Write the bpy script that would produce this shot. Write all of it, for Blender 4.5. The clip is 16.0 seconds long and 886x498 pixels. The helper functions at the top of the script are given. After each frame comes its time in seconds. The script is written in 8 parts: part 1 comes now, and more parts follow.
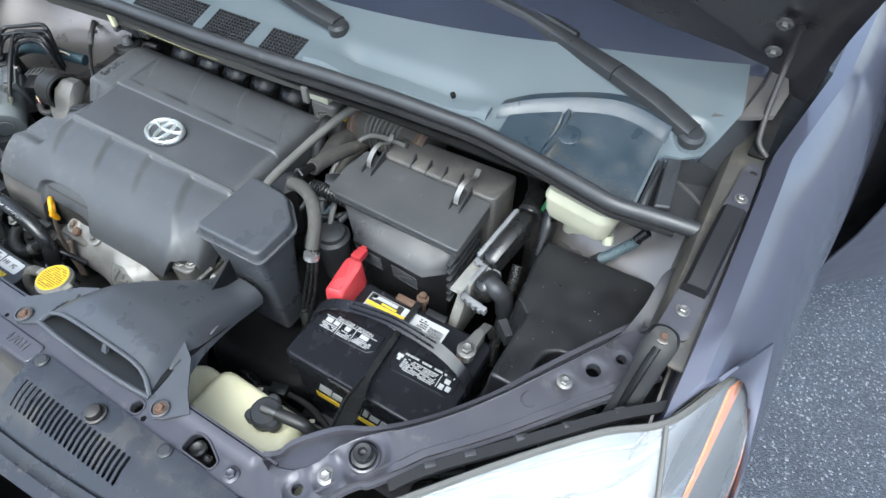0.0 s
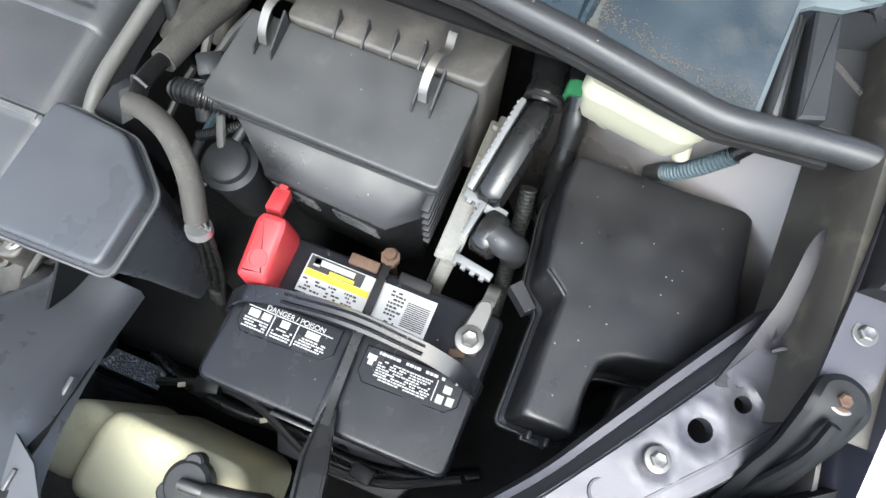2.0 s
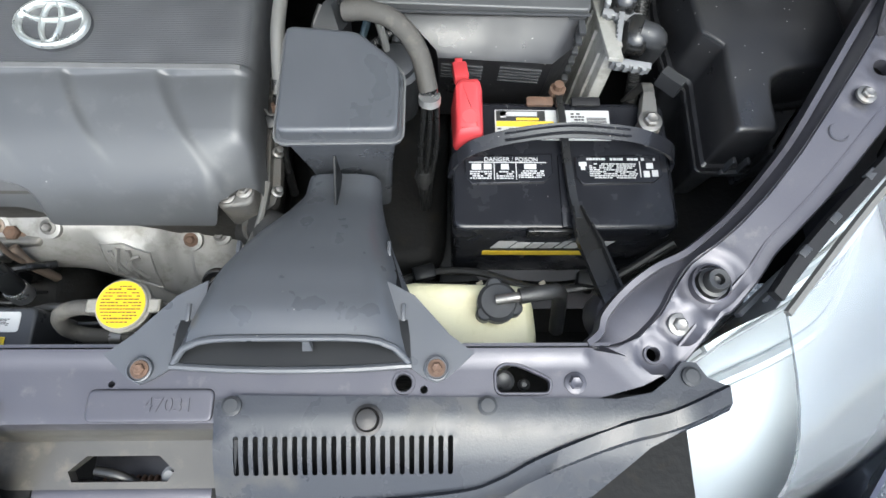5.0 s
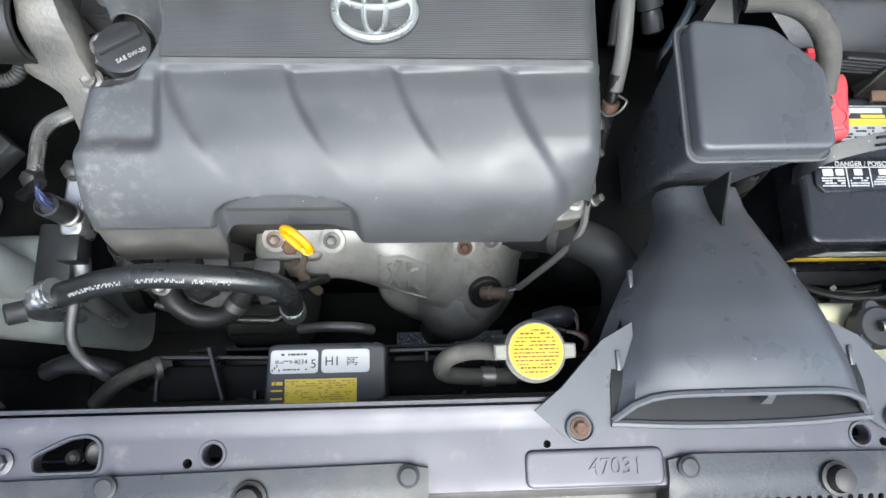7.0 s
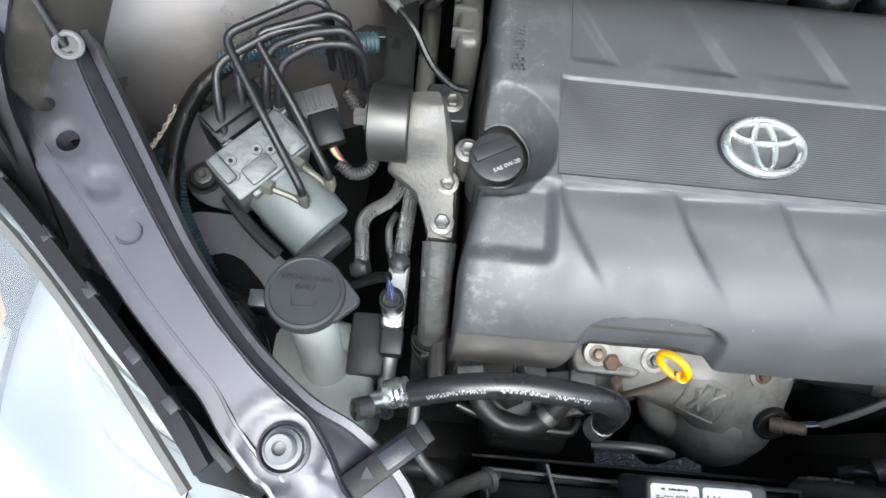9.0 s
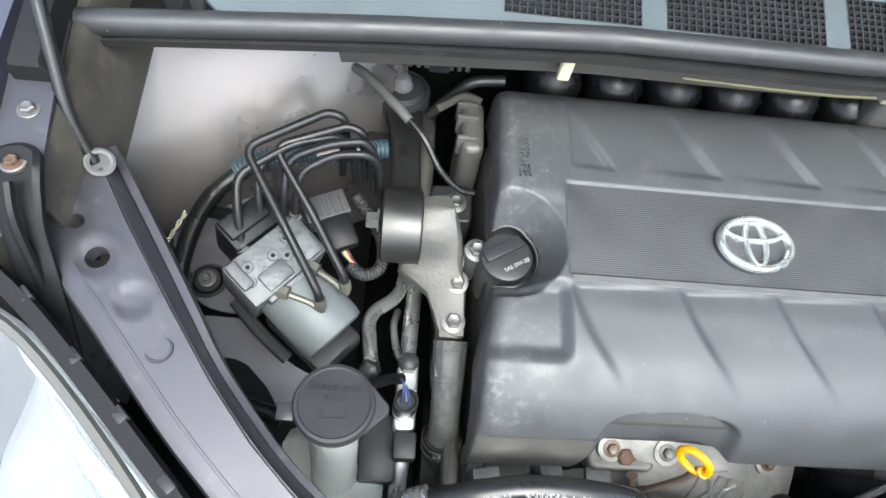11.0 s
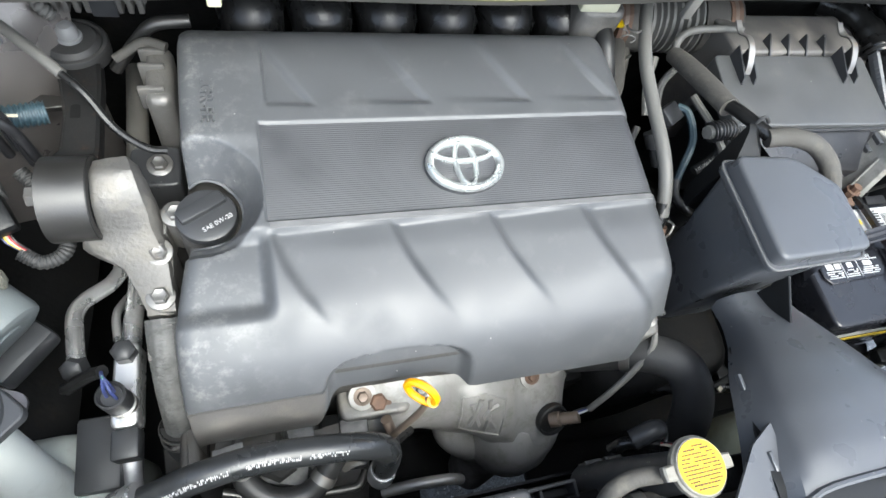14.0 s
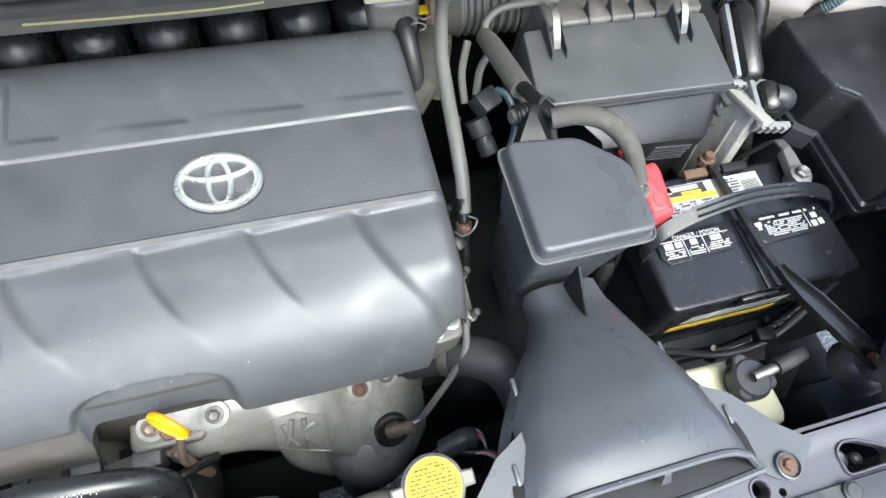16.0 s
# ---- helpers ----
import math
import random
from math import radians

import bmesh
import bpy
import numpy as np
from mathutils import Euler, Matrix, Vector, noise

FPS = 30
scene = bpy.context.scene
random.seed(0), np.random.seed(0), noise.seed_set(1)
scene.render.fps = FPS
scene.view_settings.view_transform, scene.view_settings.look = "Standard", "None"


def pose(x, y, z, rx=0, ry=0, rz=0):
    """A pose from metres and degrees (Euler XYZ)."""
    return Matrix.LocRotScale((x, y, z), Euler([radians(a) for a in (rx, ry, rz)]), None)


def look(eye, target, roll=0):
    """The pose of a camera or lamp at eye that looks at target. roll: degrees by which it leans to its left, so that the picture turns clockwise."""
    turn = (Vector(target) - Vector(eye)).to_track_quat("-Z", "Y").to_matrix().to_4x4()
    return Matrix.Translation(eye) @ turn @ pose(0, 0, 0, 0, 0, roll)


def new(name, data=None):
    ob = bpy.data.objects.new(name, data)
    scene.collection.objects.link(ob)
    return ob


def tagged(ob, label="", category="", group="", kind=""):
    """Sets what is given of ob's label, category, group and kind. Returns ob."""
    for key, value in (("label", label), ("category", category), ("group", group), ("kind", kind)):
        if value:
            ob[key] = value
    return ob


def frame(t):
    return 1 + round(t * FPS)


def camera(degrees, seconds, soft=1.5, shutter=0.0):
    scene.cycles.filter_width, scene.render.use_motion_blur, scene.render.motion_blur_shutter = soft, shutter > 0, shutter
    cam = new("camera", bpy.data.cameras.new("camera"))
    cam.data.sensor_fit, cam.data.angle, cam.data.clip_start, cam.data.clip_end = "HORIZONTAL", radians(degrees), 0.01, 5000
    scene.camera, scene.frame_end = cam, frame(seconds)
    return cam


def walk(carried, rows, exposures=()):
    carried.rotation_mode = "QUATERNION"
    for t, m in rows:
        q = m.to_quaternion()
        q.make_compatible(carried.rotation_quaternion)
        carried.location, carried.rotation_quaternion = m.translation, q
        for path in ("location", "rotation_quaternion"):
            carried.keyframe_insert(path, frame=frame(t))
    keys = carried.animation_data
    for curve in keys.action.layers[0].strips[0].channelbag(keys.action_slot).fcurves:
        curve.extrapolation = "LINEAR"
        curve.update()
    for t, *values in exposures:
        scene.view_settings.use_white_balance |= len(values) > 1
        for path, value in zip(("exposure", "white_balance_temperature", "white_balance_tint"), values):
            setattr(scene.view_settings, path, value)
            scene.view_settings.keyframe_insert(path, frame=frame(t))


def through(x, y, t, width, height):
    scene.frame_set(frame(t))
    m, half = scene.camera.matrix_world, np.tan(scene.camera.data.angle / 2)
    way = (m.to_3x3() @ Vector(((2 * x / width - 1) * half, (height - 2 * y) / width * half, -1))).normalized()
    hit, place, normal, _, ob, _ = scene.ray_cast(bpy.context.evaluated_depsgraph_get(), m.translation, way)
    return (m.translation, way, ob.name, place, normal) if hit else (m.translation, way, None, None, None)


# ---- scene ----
cam = camera(75.8, 16.0)
METRES = 2.014
START = pose(0.7102, -0.0777, 1.4881, -50.055, -0.306, 30.697)
ROWS = [
    (0.0, 0.0, 0.0, 0.0, 0.0, 0.0, 0.0),
    (0.5, -0.0102, 0.0645, 0.041, -1.64, -7.75, 0.81),
    (1.0, 0.0002, 0.1197, 0.0683, -2.79, -14.27, 1.47),
    (1.5, 0.0035, 0.1558, 0.0739, -3.94, -19.17, 2.96),
    (2.0, -0.0059, 0.1694, 0.0718, -6.24, -22.59, 6.06),
    (2.5, -0.0384, 0.1682, 0.0719, -9.87, -24.56, 10.69),
    (3.0, -0.0865, 0.1583, 0.0728, -14.47, -25.96, 15.18),
    (5.5, -0.2194, 0.1528, 0.0773, -23.78, -28.49, 22.79),
    (6.0, -0.2606, 0.2023, 0.1194, -25.27, -31.4, 22.71),
    (6.5, -0.2921, 0.2224, 0.1322, -25.21, -32.84, 22.5),
    (7.0, -0.3177, 0.2331, 0.1395, -23.99, -32.91, 22.09),
    (7.5, -0.3606, 0.2503, 0.1599, -22.61, -31.8, 21.46),
    (8.0, -0.4036, 0.2714, 0.1812, -21.4, -30.09, 20.46),
    (8.5, -0.4319, 0.2886, 0.1998, -20.45, -27.32, 19.18),
    (9.0, -0.4516, 0.2998, 0.2139, -19.4, -24.12, 17.99),
    (11.5, -0.4725, 0.3063, 0.2304, -27.13, -18.79, 17.99),
    (12.0, -0.4705, 0.3063, 0.2192, -30.91, -20.58, 17.84),
    (12.5, -0.4613, 0.3053, 0.2096, -34.05, -22.51, 18.06),
    (13.0, -0.4451, 0.3022, 0.2024, -36.72, -24.18, 18.83),
    (13.5, -0.4258, 0.2952, 0.1969, -38.57, -25.42, 20.19),
    (14.0, -0.4031, 0.2841, 0.1881, -39.33, -25.97, 21.96),
    (14.5, -0.3774, 0.2692, 0.177, -39.16, -26.26, 23.69),
    (15.0, -0.3498, 0.2504, 0.1621, -38.5, -26.27, 25.54),
    (15.5, -0.3214, 0.2321, 0.1425, -37.84, -26.22, 27.32),
    (16.0, -0.2971, 0.2209, 0.1347, -37.92, -26.45, 28.59),
]
LIGHT = 2.12
EXPOSURES = [(0.0, LIGHT - 0.2, 6000, 5), (0.5, LIGHT - 0.2, 6050, 5), (1.0, LIGHT - 0.02, 6150, 6), (1.5, LIGHT + 0.15, 6250, 6), (2.5, LIGHT + 0.15, 6350, 7), (3.0, LIGHT + 0.15, 6350, 7),
             (5.5, LIGHT - 0.14, 6300, 6), (7.0, LIGHT - 0.08, 6250, 6), (9.0, LIGHT - 0.02, 6300, 6), (12.0, LIGHT + 0.12, 6350, 6), (14.0, LIGHT + 0.27, 6350, 6), (16.0, LIGHT + 0.26, 6350, 6)]
PATH = [(t, START @ pose(METRES * x, METRES * y, METRES * z, 90 + pitch, roll, yaw)) for t, x, y, z, yaw, pitch, roll in ROWS]
PATH += [(3.2, look((0.388, 0.092, 1.339), (0.328, 0.659, -0.578), 1.7)), (5.3, look((0.217, -0.060, 1.363), (0.297, 0.554, -0.538), 6.6)),
         (9.2, look((-0.455, 0.084, 1.300), (-0.421, 0.807, -0.565), 8.3)), (11.3, look((-0.496, 0.089, 1.310), (-0.281, 1.028, -0.443), 15.0))]
walk(cam, sorted(PATH, key=lambda row: row[0]), EXPOSURES)

# ---- light ----
world = bpy.data.worlds.new("sky")
scene.world = world
world.use_nodes = True
wn = world.node_tree.nodes
sky = wn.new("ShaderNodeTexSky")
sky.sky_type = 'NISHITA'
sky.sun_disc = False
SUN = Vector((0.12, -0.46, 0.86)).normalized()
sky.sun_elevation = math.asin(SUN.z)
sky.air_density, sky.dust_density, sky.ozone_density = 1.0, 4.0, 1.0
sky.sun_rotation = math.atan2(SUN.x, SUN.y)
world.node_tree.links.new(sky.outputs[0], wn["Background"].inputs[0])
wn["Background"].inputs[1].default_value = 0.15
haze = wn.new("ShaderNodeHueSaturation")
haze.inputs["Saturation"].default_value = 0.7
world.node_tree.links.new(sky.outputs[0], haze.inputs["Color"])
world.node_tree.links.new(haze.outputs[0], wn["Background"].inputs[0])
sun = new("sun", bpy.data.lights.new("sun", 'SUN'))
sun.data.energy, sun.data.angle, sun.data.color = 0.75, radians(50), (0.86, 1.0, 1.02)
sun.matrix_world = look(SUN * 10, (0, 0, 0))


# ---- materials ----
def mat(name, col, rough=0.5, metal=0.0, var=0.2, scale=25.0, bump=0.15, grain=500.0, stain=None, amount=0.0, specks=0.0,
        stain_scale=40.0, coat=0.0, spec=0.5, trans=0.0, rvar=0.12, waves=0.0):
    m = bpy.data.materials.new(name)
    m.use_nodes = True
    nt = m.node_tree
    b = nt.nodes["Principled BSDF"]
    L = nt.links.new
    tc = nt.nodes.new("ShaderNodeTexCoord")
    n1 = nt.nodes.new("ShaderNodeTexNoise")
    n1.inputs["Scale"].default_value, n1.inputs["Detail"].default_value = scale, 6
    L(tc.outputs["Object"], n1.inputs["Vector"])
    mix = nt.nodes.new("ShaderNodeMix")
    mix.data_type = 'RGBA'
    mix.inputs[6].default_value = (*[c * (1 - var) for c in col], 1)
    mix.inputs[7].default_value = (*[min(1, c * (1 + var)) for c in col], 1)
    L(n1.outputs[0], mix.inputs[0])
    last = mix.outputs[2]
    rr = nt.nodes.new("ShaderNodeMapRange")
    rr.inputs[1].default_value, rr.inputs[2].default_value = 0.3, 0.7
    rr.inputs[3].default_value, rr.inputs[4].default_value = max(0.02, rough - rvar), min(1, rough + rvar)
    L(n1.outputs[0], rr.inputs[0])
    rlast = rr.outputs[0]
    if stain:
        n2 = nt.nodes.new("ShaderNodeTexNoise")
        n2.inputs["Scale"].default_value, n2.inputs["Detail"].default_value = stain_scale, 10
        n2.inputs["Roughness"].default_value = 0.65
        L(tc.outputs["Object"], n2.inputs["Vector"])
        mr = nt.nodes.new("ShaderNodeMapRange")
        mr.inputs[1].default_value, mr.inputs[2].default_value = 0.62 - 0.3 * amount, 0.78 - 0.1 * amount
        mr.inputs[4].default_value = min(1.0, 0.35 + amount)
        L(n2.outputs[0], mr.inputs[0])
        mx = nt.nodes.new("ShaderNodeMix")
        mx.data_type = 'RGBA'
        mx.inputs[7].default_value = (*stain, 1)
        L(mr.outputs[0], mx.inputs[0])
        L(last, mx.inputs[6])
        last = mx.outputs[2]
        ma = nt.nodes.new("ShaderNodeMath")
        ma.operation = 'MULTIPLY_ADD'
        ma.inputs[1].default_value = 0.3
        ma.use_clamp = True
        L(mr.outputs[0], ma.inputs[0])
        L(rlast, ma.inputs[2])
        rlast = ma.outputs[0]
    if specks:
        # sparse pale dust grains
        vo = nt.nodes.new("ShaderNodeTexVoronoi")
        vo.inputs["Scale"].default_value = 170
        L(tc.outputs["Object"], vo.inputs["Vector"])
        near = nt.nodes.new("ShaderNodeMath")
        near.operation = 'LESS_THAN'
        near.inputs[1].default_value = 0.13
        L(vo.outputs["Distance"], near.inputs[0])
        sc = nt.nodes.new("ShaderNodeSeparateColor")
        L(vo.outputs["Color"], sc.inputs[0])
        few = nt.nodes.new("ShaderNodeMath")
        few.operation = 'LESS_THAN'
        few.inputs[1].default_value = specks
        L(sc.outputs[0], few.inputs[0])
        both = nt.nodes.new("ShaderNodeMath")
        both.operation = 'MULTIPLY'
        L(near.outputs[0], both.inputs[0])
        L(few.outputs[0], both.inputs[1])
        soft = nt.nodes.new("ShaderNodeMath")
        soft.operation = 'MULTIPLY'
        soft.inputs[1].default_value = 0.7
        L(both.outputs[0], soft.inputs[0])
        ms = nt.nodes.new("ShaderNodeMix")
        ms.data_type = 'RGBA'
        ms.inputs[7].default_value = (0.3, 0.29, 0.27, 1)
        L(soft.outputs[0], ms.inputs[0])
        L(last, ms.inputs[6])
        last = ms.outputs[2]
    L(last, b.inputs["Base Color"])
    L(rlast, b.inputs["Roughness"])
    b.inputs["Metallic"].default_value = metal
    b.inputs["Coat Weight"].default_value = coat
    b.inputs["Coat Roughness"].default_value = 0.08
    b.inputs["Specular IOR Level"].default_value = spec
    b.inputs["Transmission Weight"].default_value = trans
    if bump:
        n3 = nt.nodes.new("ShaderNodeTexNoise")
        n3.inputs["Scale"].default_value, n3.inputs["Detail"].default_value = grain, 3
        L(tc.outputs["Object"], n3.inputs["Vector"])
        bp = nt.nodes.new("ShaderNodeBump")
        bp.inputs["Strength"].default_value, bp.inputs["Distance"].default_value = bump, 0.0016 if waves else 0.001
        height = n3.outputs[0]
        if waves:
            wv = nt.nodes.new("ShaderNodeTexWave")
            wv.bands_direction = 'Y'
            wv.inputs["Scale"].default_value = waves
            L(tc.outputs["Object"], wv.inputs["Vector"])
            height = wv.outputs[1]
        L(height, bp.inputs["Height"])
        L(bp.outputs[0], b.inputs["Normal"])
    return m


DUST = (0.27, 0.24, 0.2)
M_COVER = mat("cover_plastic", specks=0.012, col=(0.054, 0.056, 0.059), rough=0.43, var=0.1, stain=(0.1, 0.1, 0.1), amount=0.22, stain_scale=34, bump=0.1, grain=1100)
M_PANEL = mat("ribbed_cover_plastic", (0.042, 0.043, 0.046), 0.4, stain=(0.05, 0.05, 0.05), amount=0.06, bump=0.2, waves=140)
M_BLACK = mat("black_plastic", specks=0.03, spec=0.35, col=(0.028, 0.029, 0.031), rough=0.38, stain=(0.06, 0.06, 0.06), amount=0.05, bump=0.08, grain=900)
M_BOX = mat("grained_box_plastic", specks=0.07, col=(0.011, 0.011, 0.012), rough=0.38, spec=0.5, stain=(0.04, 0.039, 0.037), amount=0.08, bump=0.2, grain=1100)
M_DUCT = mat("duct_plastic", specks=0.012, col=(0.05, 0.053, 0.059), rough=0.35, spec=0.55, var=0.04, scale=30, bump=0.07, grain=900)
M_BATTERY = mat("battery_case_plastic", specks=0.05, spec=0.35, col=(0.01, 0.0105, 0.013), rough=0.22, stain=(0.045, 0.044, 0.042), amount=0.06, bump=0.05)
M_GLOSSBLACK = mat("gloss_black_paint", (0.012, 0.012, 0.012), 0.27, stain=(0.08, 0.06, 0.04), amount=0.1, coat=0.1)
M_RUBBER = mat("rubber", (0.017, 0.017, 0.017), 0.45, stain=(0.06, 0.056, 0.052), amount=0.1, bump=0.2, grain=250)
M_FOAM = mat("foam_hose", (0.045, 0.042, 0.037), 0.8, stain=(0.13, 0.12, 0.1), amount=0.3, bump=0.5, grain=300)
M_GREYHOSE = mat("grey_hose", (0.085, 0.083, 0.077), 0.6, stain=(0.1, 0.09, 0.08), amount=0.3, bump=0.3)
M_TAPE = mat("wire_tape", (0.008, 0.008, 0.008), 0.3, spec=0.35, bump=1.0, grain=70)
M_LOOM = mat("blue_grey_conduit", (0.03, 0.055, 0.068), 0.5, stain=(0.12, 0.12, 0.11), amount=0.15)
M_PAINT = mat("grey_violet_metallic_paint", (0.07, 0.073, 0.1), 0.4, 0.5, var=0.05, coat=1.0, bump=0, rvar=0.04)
M_PRIMER = mat("dull_inner_panel_paint", (0.185, 0.171, 0.164), 0.34, 0.55, var=0.25, scale=9, stain=(0.27, 0.245, 0.225), amount=0.35, stain_scale=16, bump=0.25, grain=60)
M_BAYPAINT = mat("dusty_bay_paint", (0.13, 0.125, 0.138), 0.45, 0.2, var=0.2, scale=12, stain=(0.12, 0.11, 0.1), amount=0.35, stain_scale=26, bump=0.2)
M_ALU = mat("cast_aluminium", (0.115, 0.111, 0.105), 0.55, 0.5, var=0.3, stain=(0.19, 0.175, 0.15), amount=0.4, stain_scale=30, bump=0.9, grain=200)
M_PIPE = mat("bare_aluminium_pipe", (0.58, 0.58, 0.58), 0.3, 0.85, stain=(0.3, 0.28, 0.25), amount=0.25)
M_STEEL = mat("zinc_steel", (0.2, 0.195, 0.187), 0.48, 0.8, stain=(0.25, 0.17, 0.1), amount=0.2, stain_scale=80)
M_CHROME = mat("chrome", (0.62, 0.64, 0.62), 0.28, 0.82, var=0.1, stain=(0.32, 0.34, 0.32), amount=0.35, stain_scale=45, bump=0.15, grain=200)
M_RUST = mat("rusty_steel", (0.09, 0.052, 0.034), 0.75, 0.2, var=0.5, scale=120, stain=(0.16, 0.1, 0.065), amount=0.4, stain_scale=150, bump=0.8, grain=300)
M_SHIELD = mat("dull_heat_shield", (0.23, 0.225, 0.215), 0.5, 0.4, var=0.35, scale=14, stain=(0.125, 0.112, 0.095), amount=0.45, bump=0.6, grain=120)
M_CREAM = mat("aged_cream_plastic", (0.62, 0.59, 0.4), 0.45, var=0.1, stain=(0.4, 0.36, 0.18), amount=0.3, stain_scale=25, spec=0.4)
M_WHITEBOX = mat("off_white_reservoir_plastic", (0.4, 0.395, 0.3), 0.4, var=0.1, stain=(0.5, 0.45, 0.3), amount=0.2)
M_WASHER = mat("translucent_grey_plastic", (0.28, 0.3, 0.28), 0.45, var=0.12, stain=(0.2, 0.2, 0.18), amount=0.3)
M_NECK = mat("translucent_pale_plastic", (0.4, 0.42, 0.4), 0.4, var=0.1, stain=(0.3, 0.3, 0.27), amount=0.2)
M_RED = mat("red_plastic", (0.36, 0.03, 0.035), 0.5, var=0.15, stain=(0.2, 0.03, 0.03), amount=0.1)
M_YELLOW = mat("yellow_plastic", (0.62, 0.27, 0.0), 0.4, var=0.1)
M_YLABEL = mat("yellow_label", (0.44, 0.3, 0.0), 0.4, var=0.06, bump=0)
M_WLABEL = mat("white_label", (0.42, 0.42, 0.415), 0.4, var=0.05, stain=(0.5, 0.47, 0.4), amount=0.15, bump=0)
M_INK = mat("black_ink", (0.02, 0.02, 0.02), 0.5, bump=0)
M_WINK = mat("white_print", (0.36, 0.36, 0.36), 0.5, bump=0)
M_GOLDINK = mat("yellow_print", (0.6, 0.42, 0.03), 0.5, bump=0)
M_GREEN = mat("green_plastic", (0.04, 0.2, 0.08), 0.4)
M_BLUEW = mat("blue_wire", (0.03, 0.04, 0.12), 0.4)
M_COWL = mat("weathered_cowl_plastic", (0.085, 0.104, 0.113), 0.42, var=0.18, scale=8, stain=(0.1, 0.11, 0.11), amount=0.2, stain_scale=12, bump=0.15)
M_WELL = mat("dusty_dark_well", (0.02, 0.031, 0.041), 0.36, stain=(0.065, 0.064, 0.057), amount=0.33, stain_scale=22)
M_SEAL = mat("bulb_seal_rubber", specks=0.03, col=(0.03, 0.031, 0.033), rough=0.42, stain=(0.1, 0.1, 0.1), amount=0.12, bump=0.15)
# lighter than the cover: an edge highlight put into the colour
M_LIP = mat("pale_edge_highlight", (0.09, 0.09, 0.09), 0.4, var=0.25, scale=60)
M_SOILED = mat("soiled_cover_plastic", (0.075, 0.071, 0.067), 0.55, stain=(0.16, 0.145, 0.125), amount=0.4, stain_scale=30, bump=0.3)
# near-black plastic; also carries the shade inside the scoop mouth
M_INNER = mat("deep_black_plastic", (0.008, 0.0085, 0.009), 0.42, spec=0.22, bump=0.1)
M_TRIMBLACK = mat("dull_black_trim", (0.01, 0.01, 0.011), 0.6, spec=0.2, bump=0.2)
M_HINGE = mat("dark_hinge_steel", (0.05, 0.047, 0.045), 0.5, 0.6)
M_GREYPLUG = mat("grey_plug_plastic", (0.055, 0.055, 0.055), 0.45)
# grime over near-black; the black also carries the shade deep in the bay
M_DARK = mat("grimy_shaded_black", (0.008, 0.008, 0.008), 0.6, 0.2, stain=(0.03, 0.025, 0.018), amount=0.2, spec=0.15, bump=0.6, grain=150)
M_BLOCK = mat("grimy_engine_casting", (0.045, 0.043, 0.04), 0.6, 0.35, stain=(0.06, 0.05, 0.04), amount=0.4, bump=0.6, grain=150)
M_GRILLE = mat("faded_grille_panel", (0.02, 0.022, 0.027), 0.28, stain=(0.075, 0.068, 0.056), amount=0.32, stain_scale=14, spec=0.35)
M_CLAY = mat("grey_motor_casting", (0.125, 0.14, 0.141), 0.55, 0.1, var=0.12, stain=(0.25, 0.24, 0.22), amount=0.2)
M_AMBER = mat("amber_reflector", (0.8, 0.17, 0.0), 0.35, var=0.1, bump=0)
M_REFLECTOR = mat("lamp_bowl_silver", (0.36, 0.375, 0.38), 0.4, 0.6, var=0.03, rvar=0.02, bump=0)
M_WIRES = mat("pale_wires", (0.5, 0.45, 0.35), 0.5, var=0.4, scale=200)
M_RAIL = mat("grey_violet_rail_paint", (0.068, 0.066, 0.076), 0.4, 0.5, var=0.08, stain=(0.2, 0.19, 0.17), amount=0.1, coat=0.1, bump=0.06)
M_LEVER = mat("pale_grey_lever_plastic", (0.145, 0.147, 0.15), 0.45, var=0.15)
M_LIDGREY = mat("dusty_lid_plastic", spec=0.5, specks=0.02, col=(0.05, 0.051, 0.052), rough=0.4, var=0.12, stain=(0.1, 0.098, 0.094), amount=0.14, stain_scale=30, bump=0.1, grain=1100)
M_HOSE = mat("dull_black_hose", (0.022, 0.022, 0.022), 0.62, stain=(0.06, 0.057, 0.053), amount=0.2, bump=0.25, grain=300)
# oversprayed rail paint; also serves as the crossmember's painted shade
M_RAILDARK = mat("oversprayed_shaded_paint", (0.058, 0.054, 0.047), 0.42, 0.25, var=0.35, scale=18, stain=(0.14, 0.12, 0.09), amount=0.3, stain_scale=40, coat=0.3, bump=0.3, grain=90)
M_DIRT = mat("brown_grime", (0.09, 0.08, 0.065), 0.85, var=0.5, scale=90, stain=(0.1, 0.09, 0.07), amount=0.3, stain_scale=150, bump=1.0, grain=250)
M_BRACKET = mat("dull_bracket_paint", (0.035, 0.034, 0.038), 0.45, 0.3, stain=(0.07, 0.065, 0.06), amount=0.2, bump=0.15)
M_ARM = mat("worn_black_arm", (0.011, 0.011, 0.011), 0.5, spec=0.3, stain=(0.1, 0.05, 0.028), amount=0.12, stain_scale=60, bump=0.4, grain=200)
M_ECU = mat("dusty_grey_case_metal", (0.26, 0.255, 0.235), 0.6, 0.2, var=0.4, scale=40, stain=(0.07, 0.06, 0.045), amount=0.45, bump=0.6, grain=200)
M_FITTING = mat("tan_zinc_fitting", (0.115, 0.113, 0.092), 0.45, 0.4, var=0.2)
M_SATIN = mat("satin_steel_shell", (0.075, 0.073, 0.07), 0.4, 0.8, var=0.15, stain=(0.06, 0.04, 0.03), amount=0.1, bump=0.1)
M_VALVE = mat("machined_aluminium", (0.12, 0.127, 0.13), 0.5, 0.3, var=0.35, scale=45, stain=(0.05, 0.05, 0.048), amount=0.4, stain_scale=110, bump=0.7, grain=220)
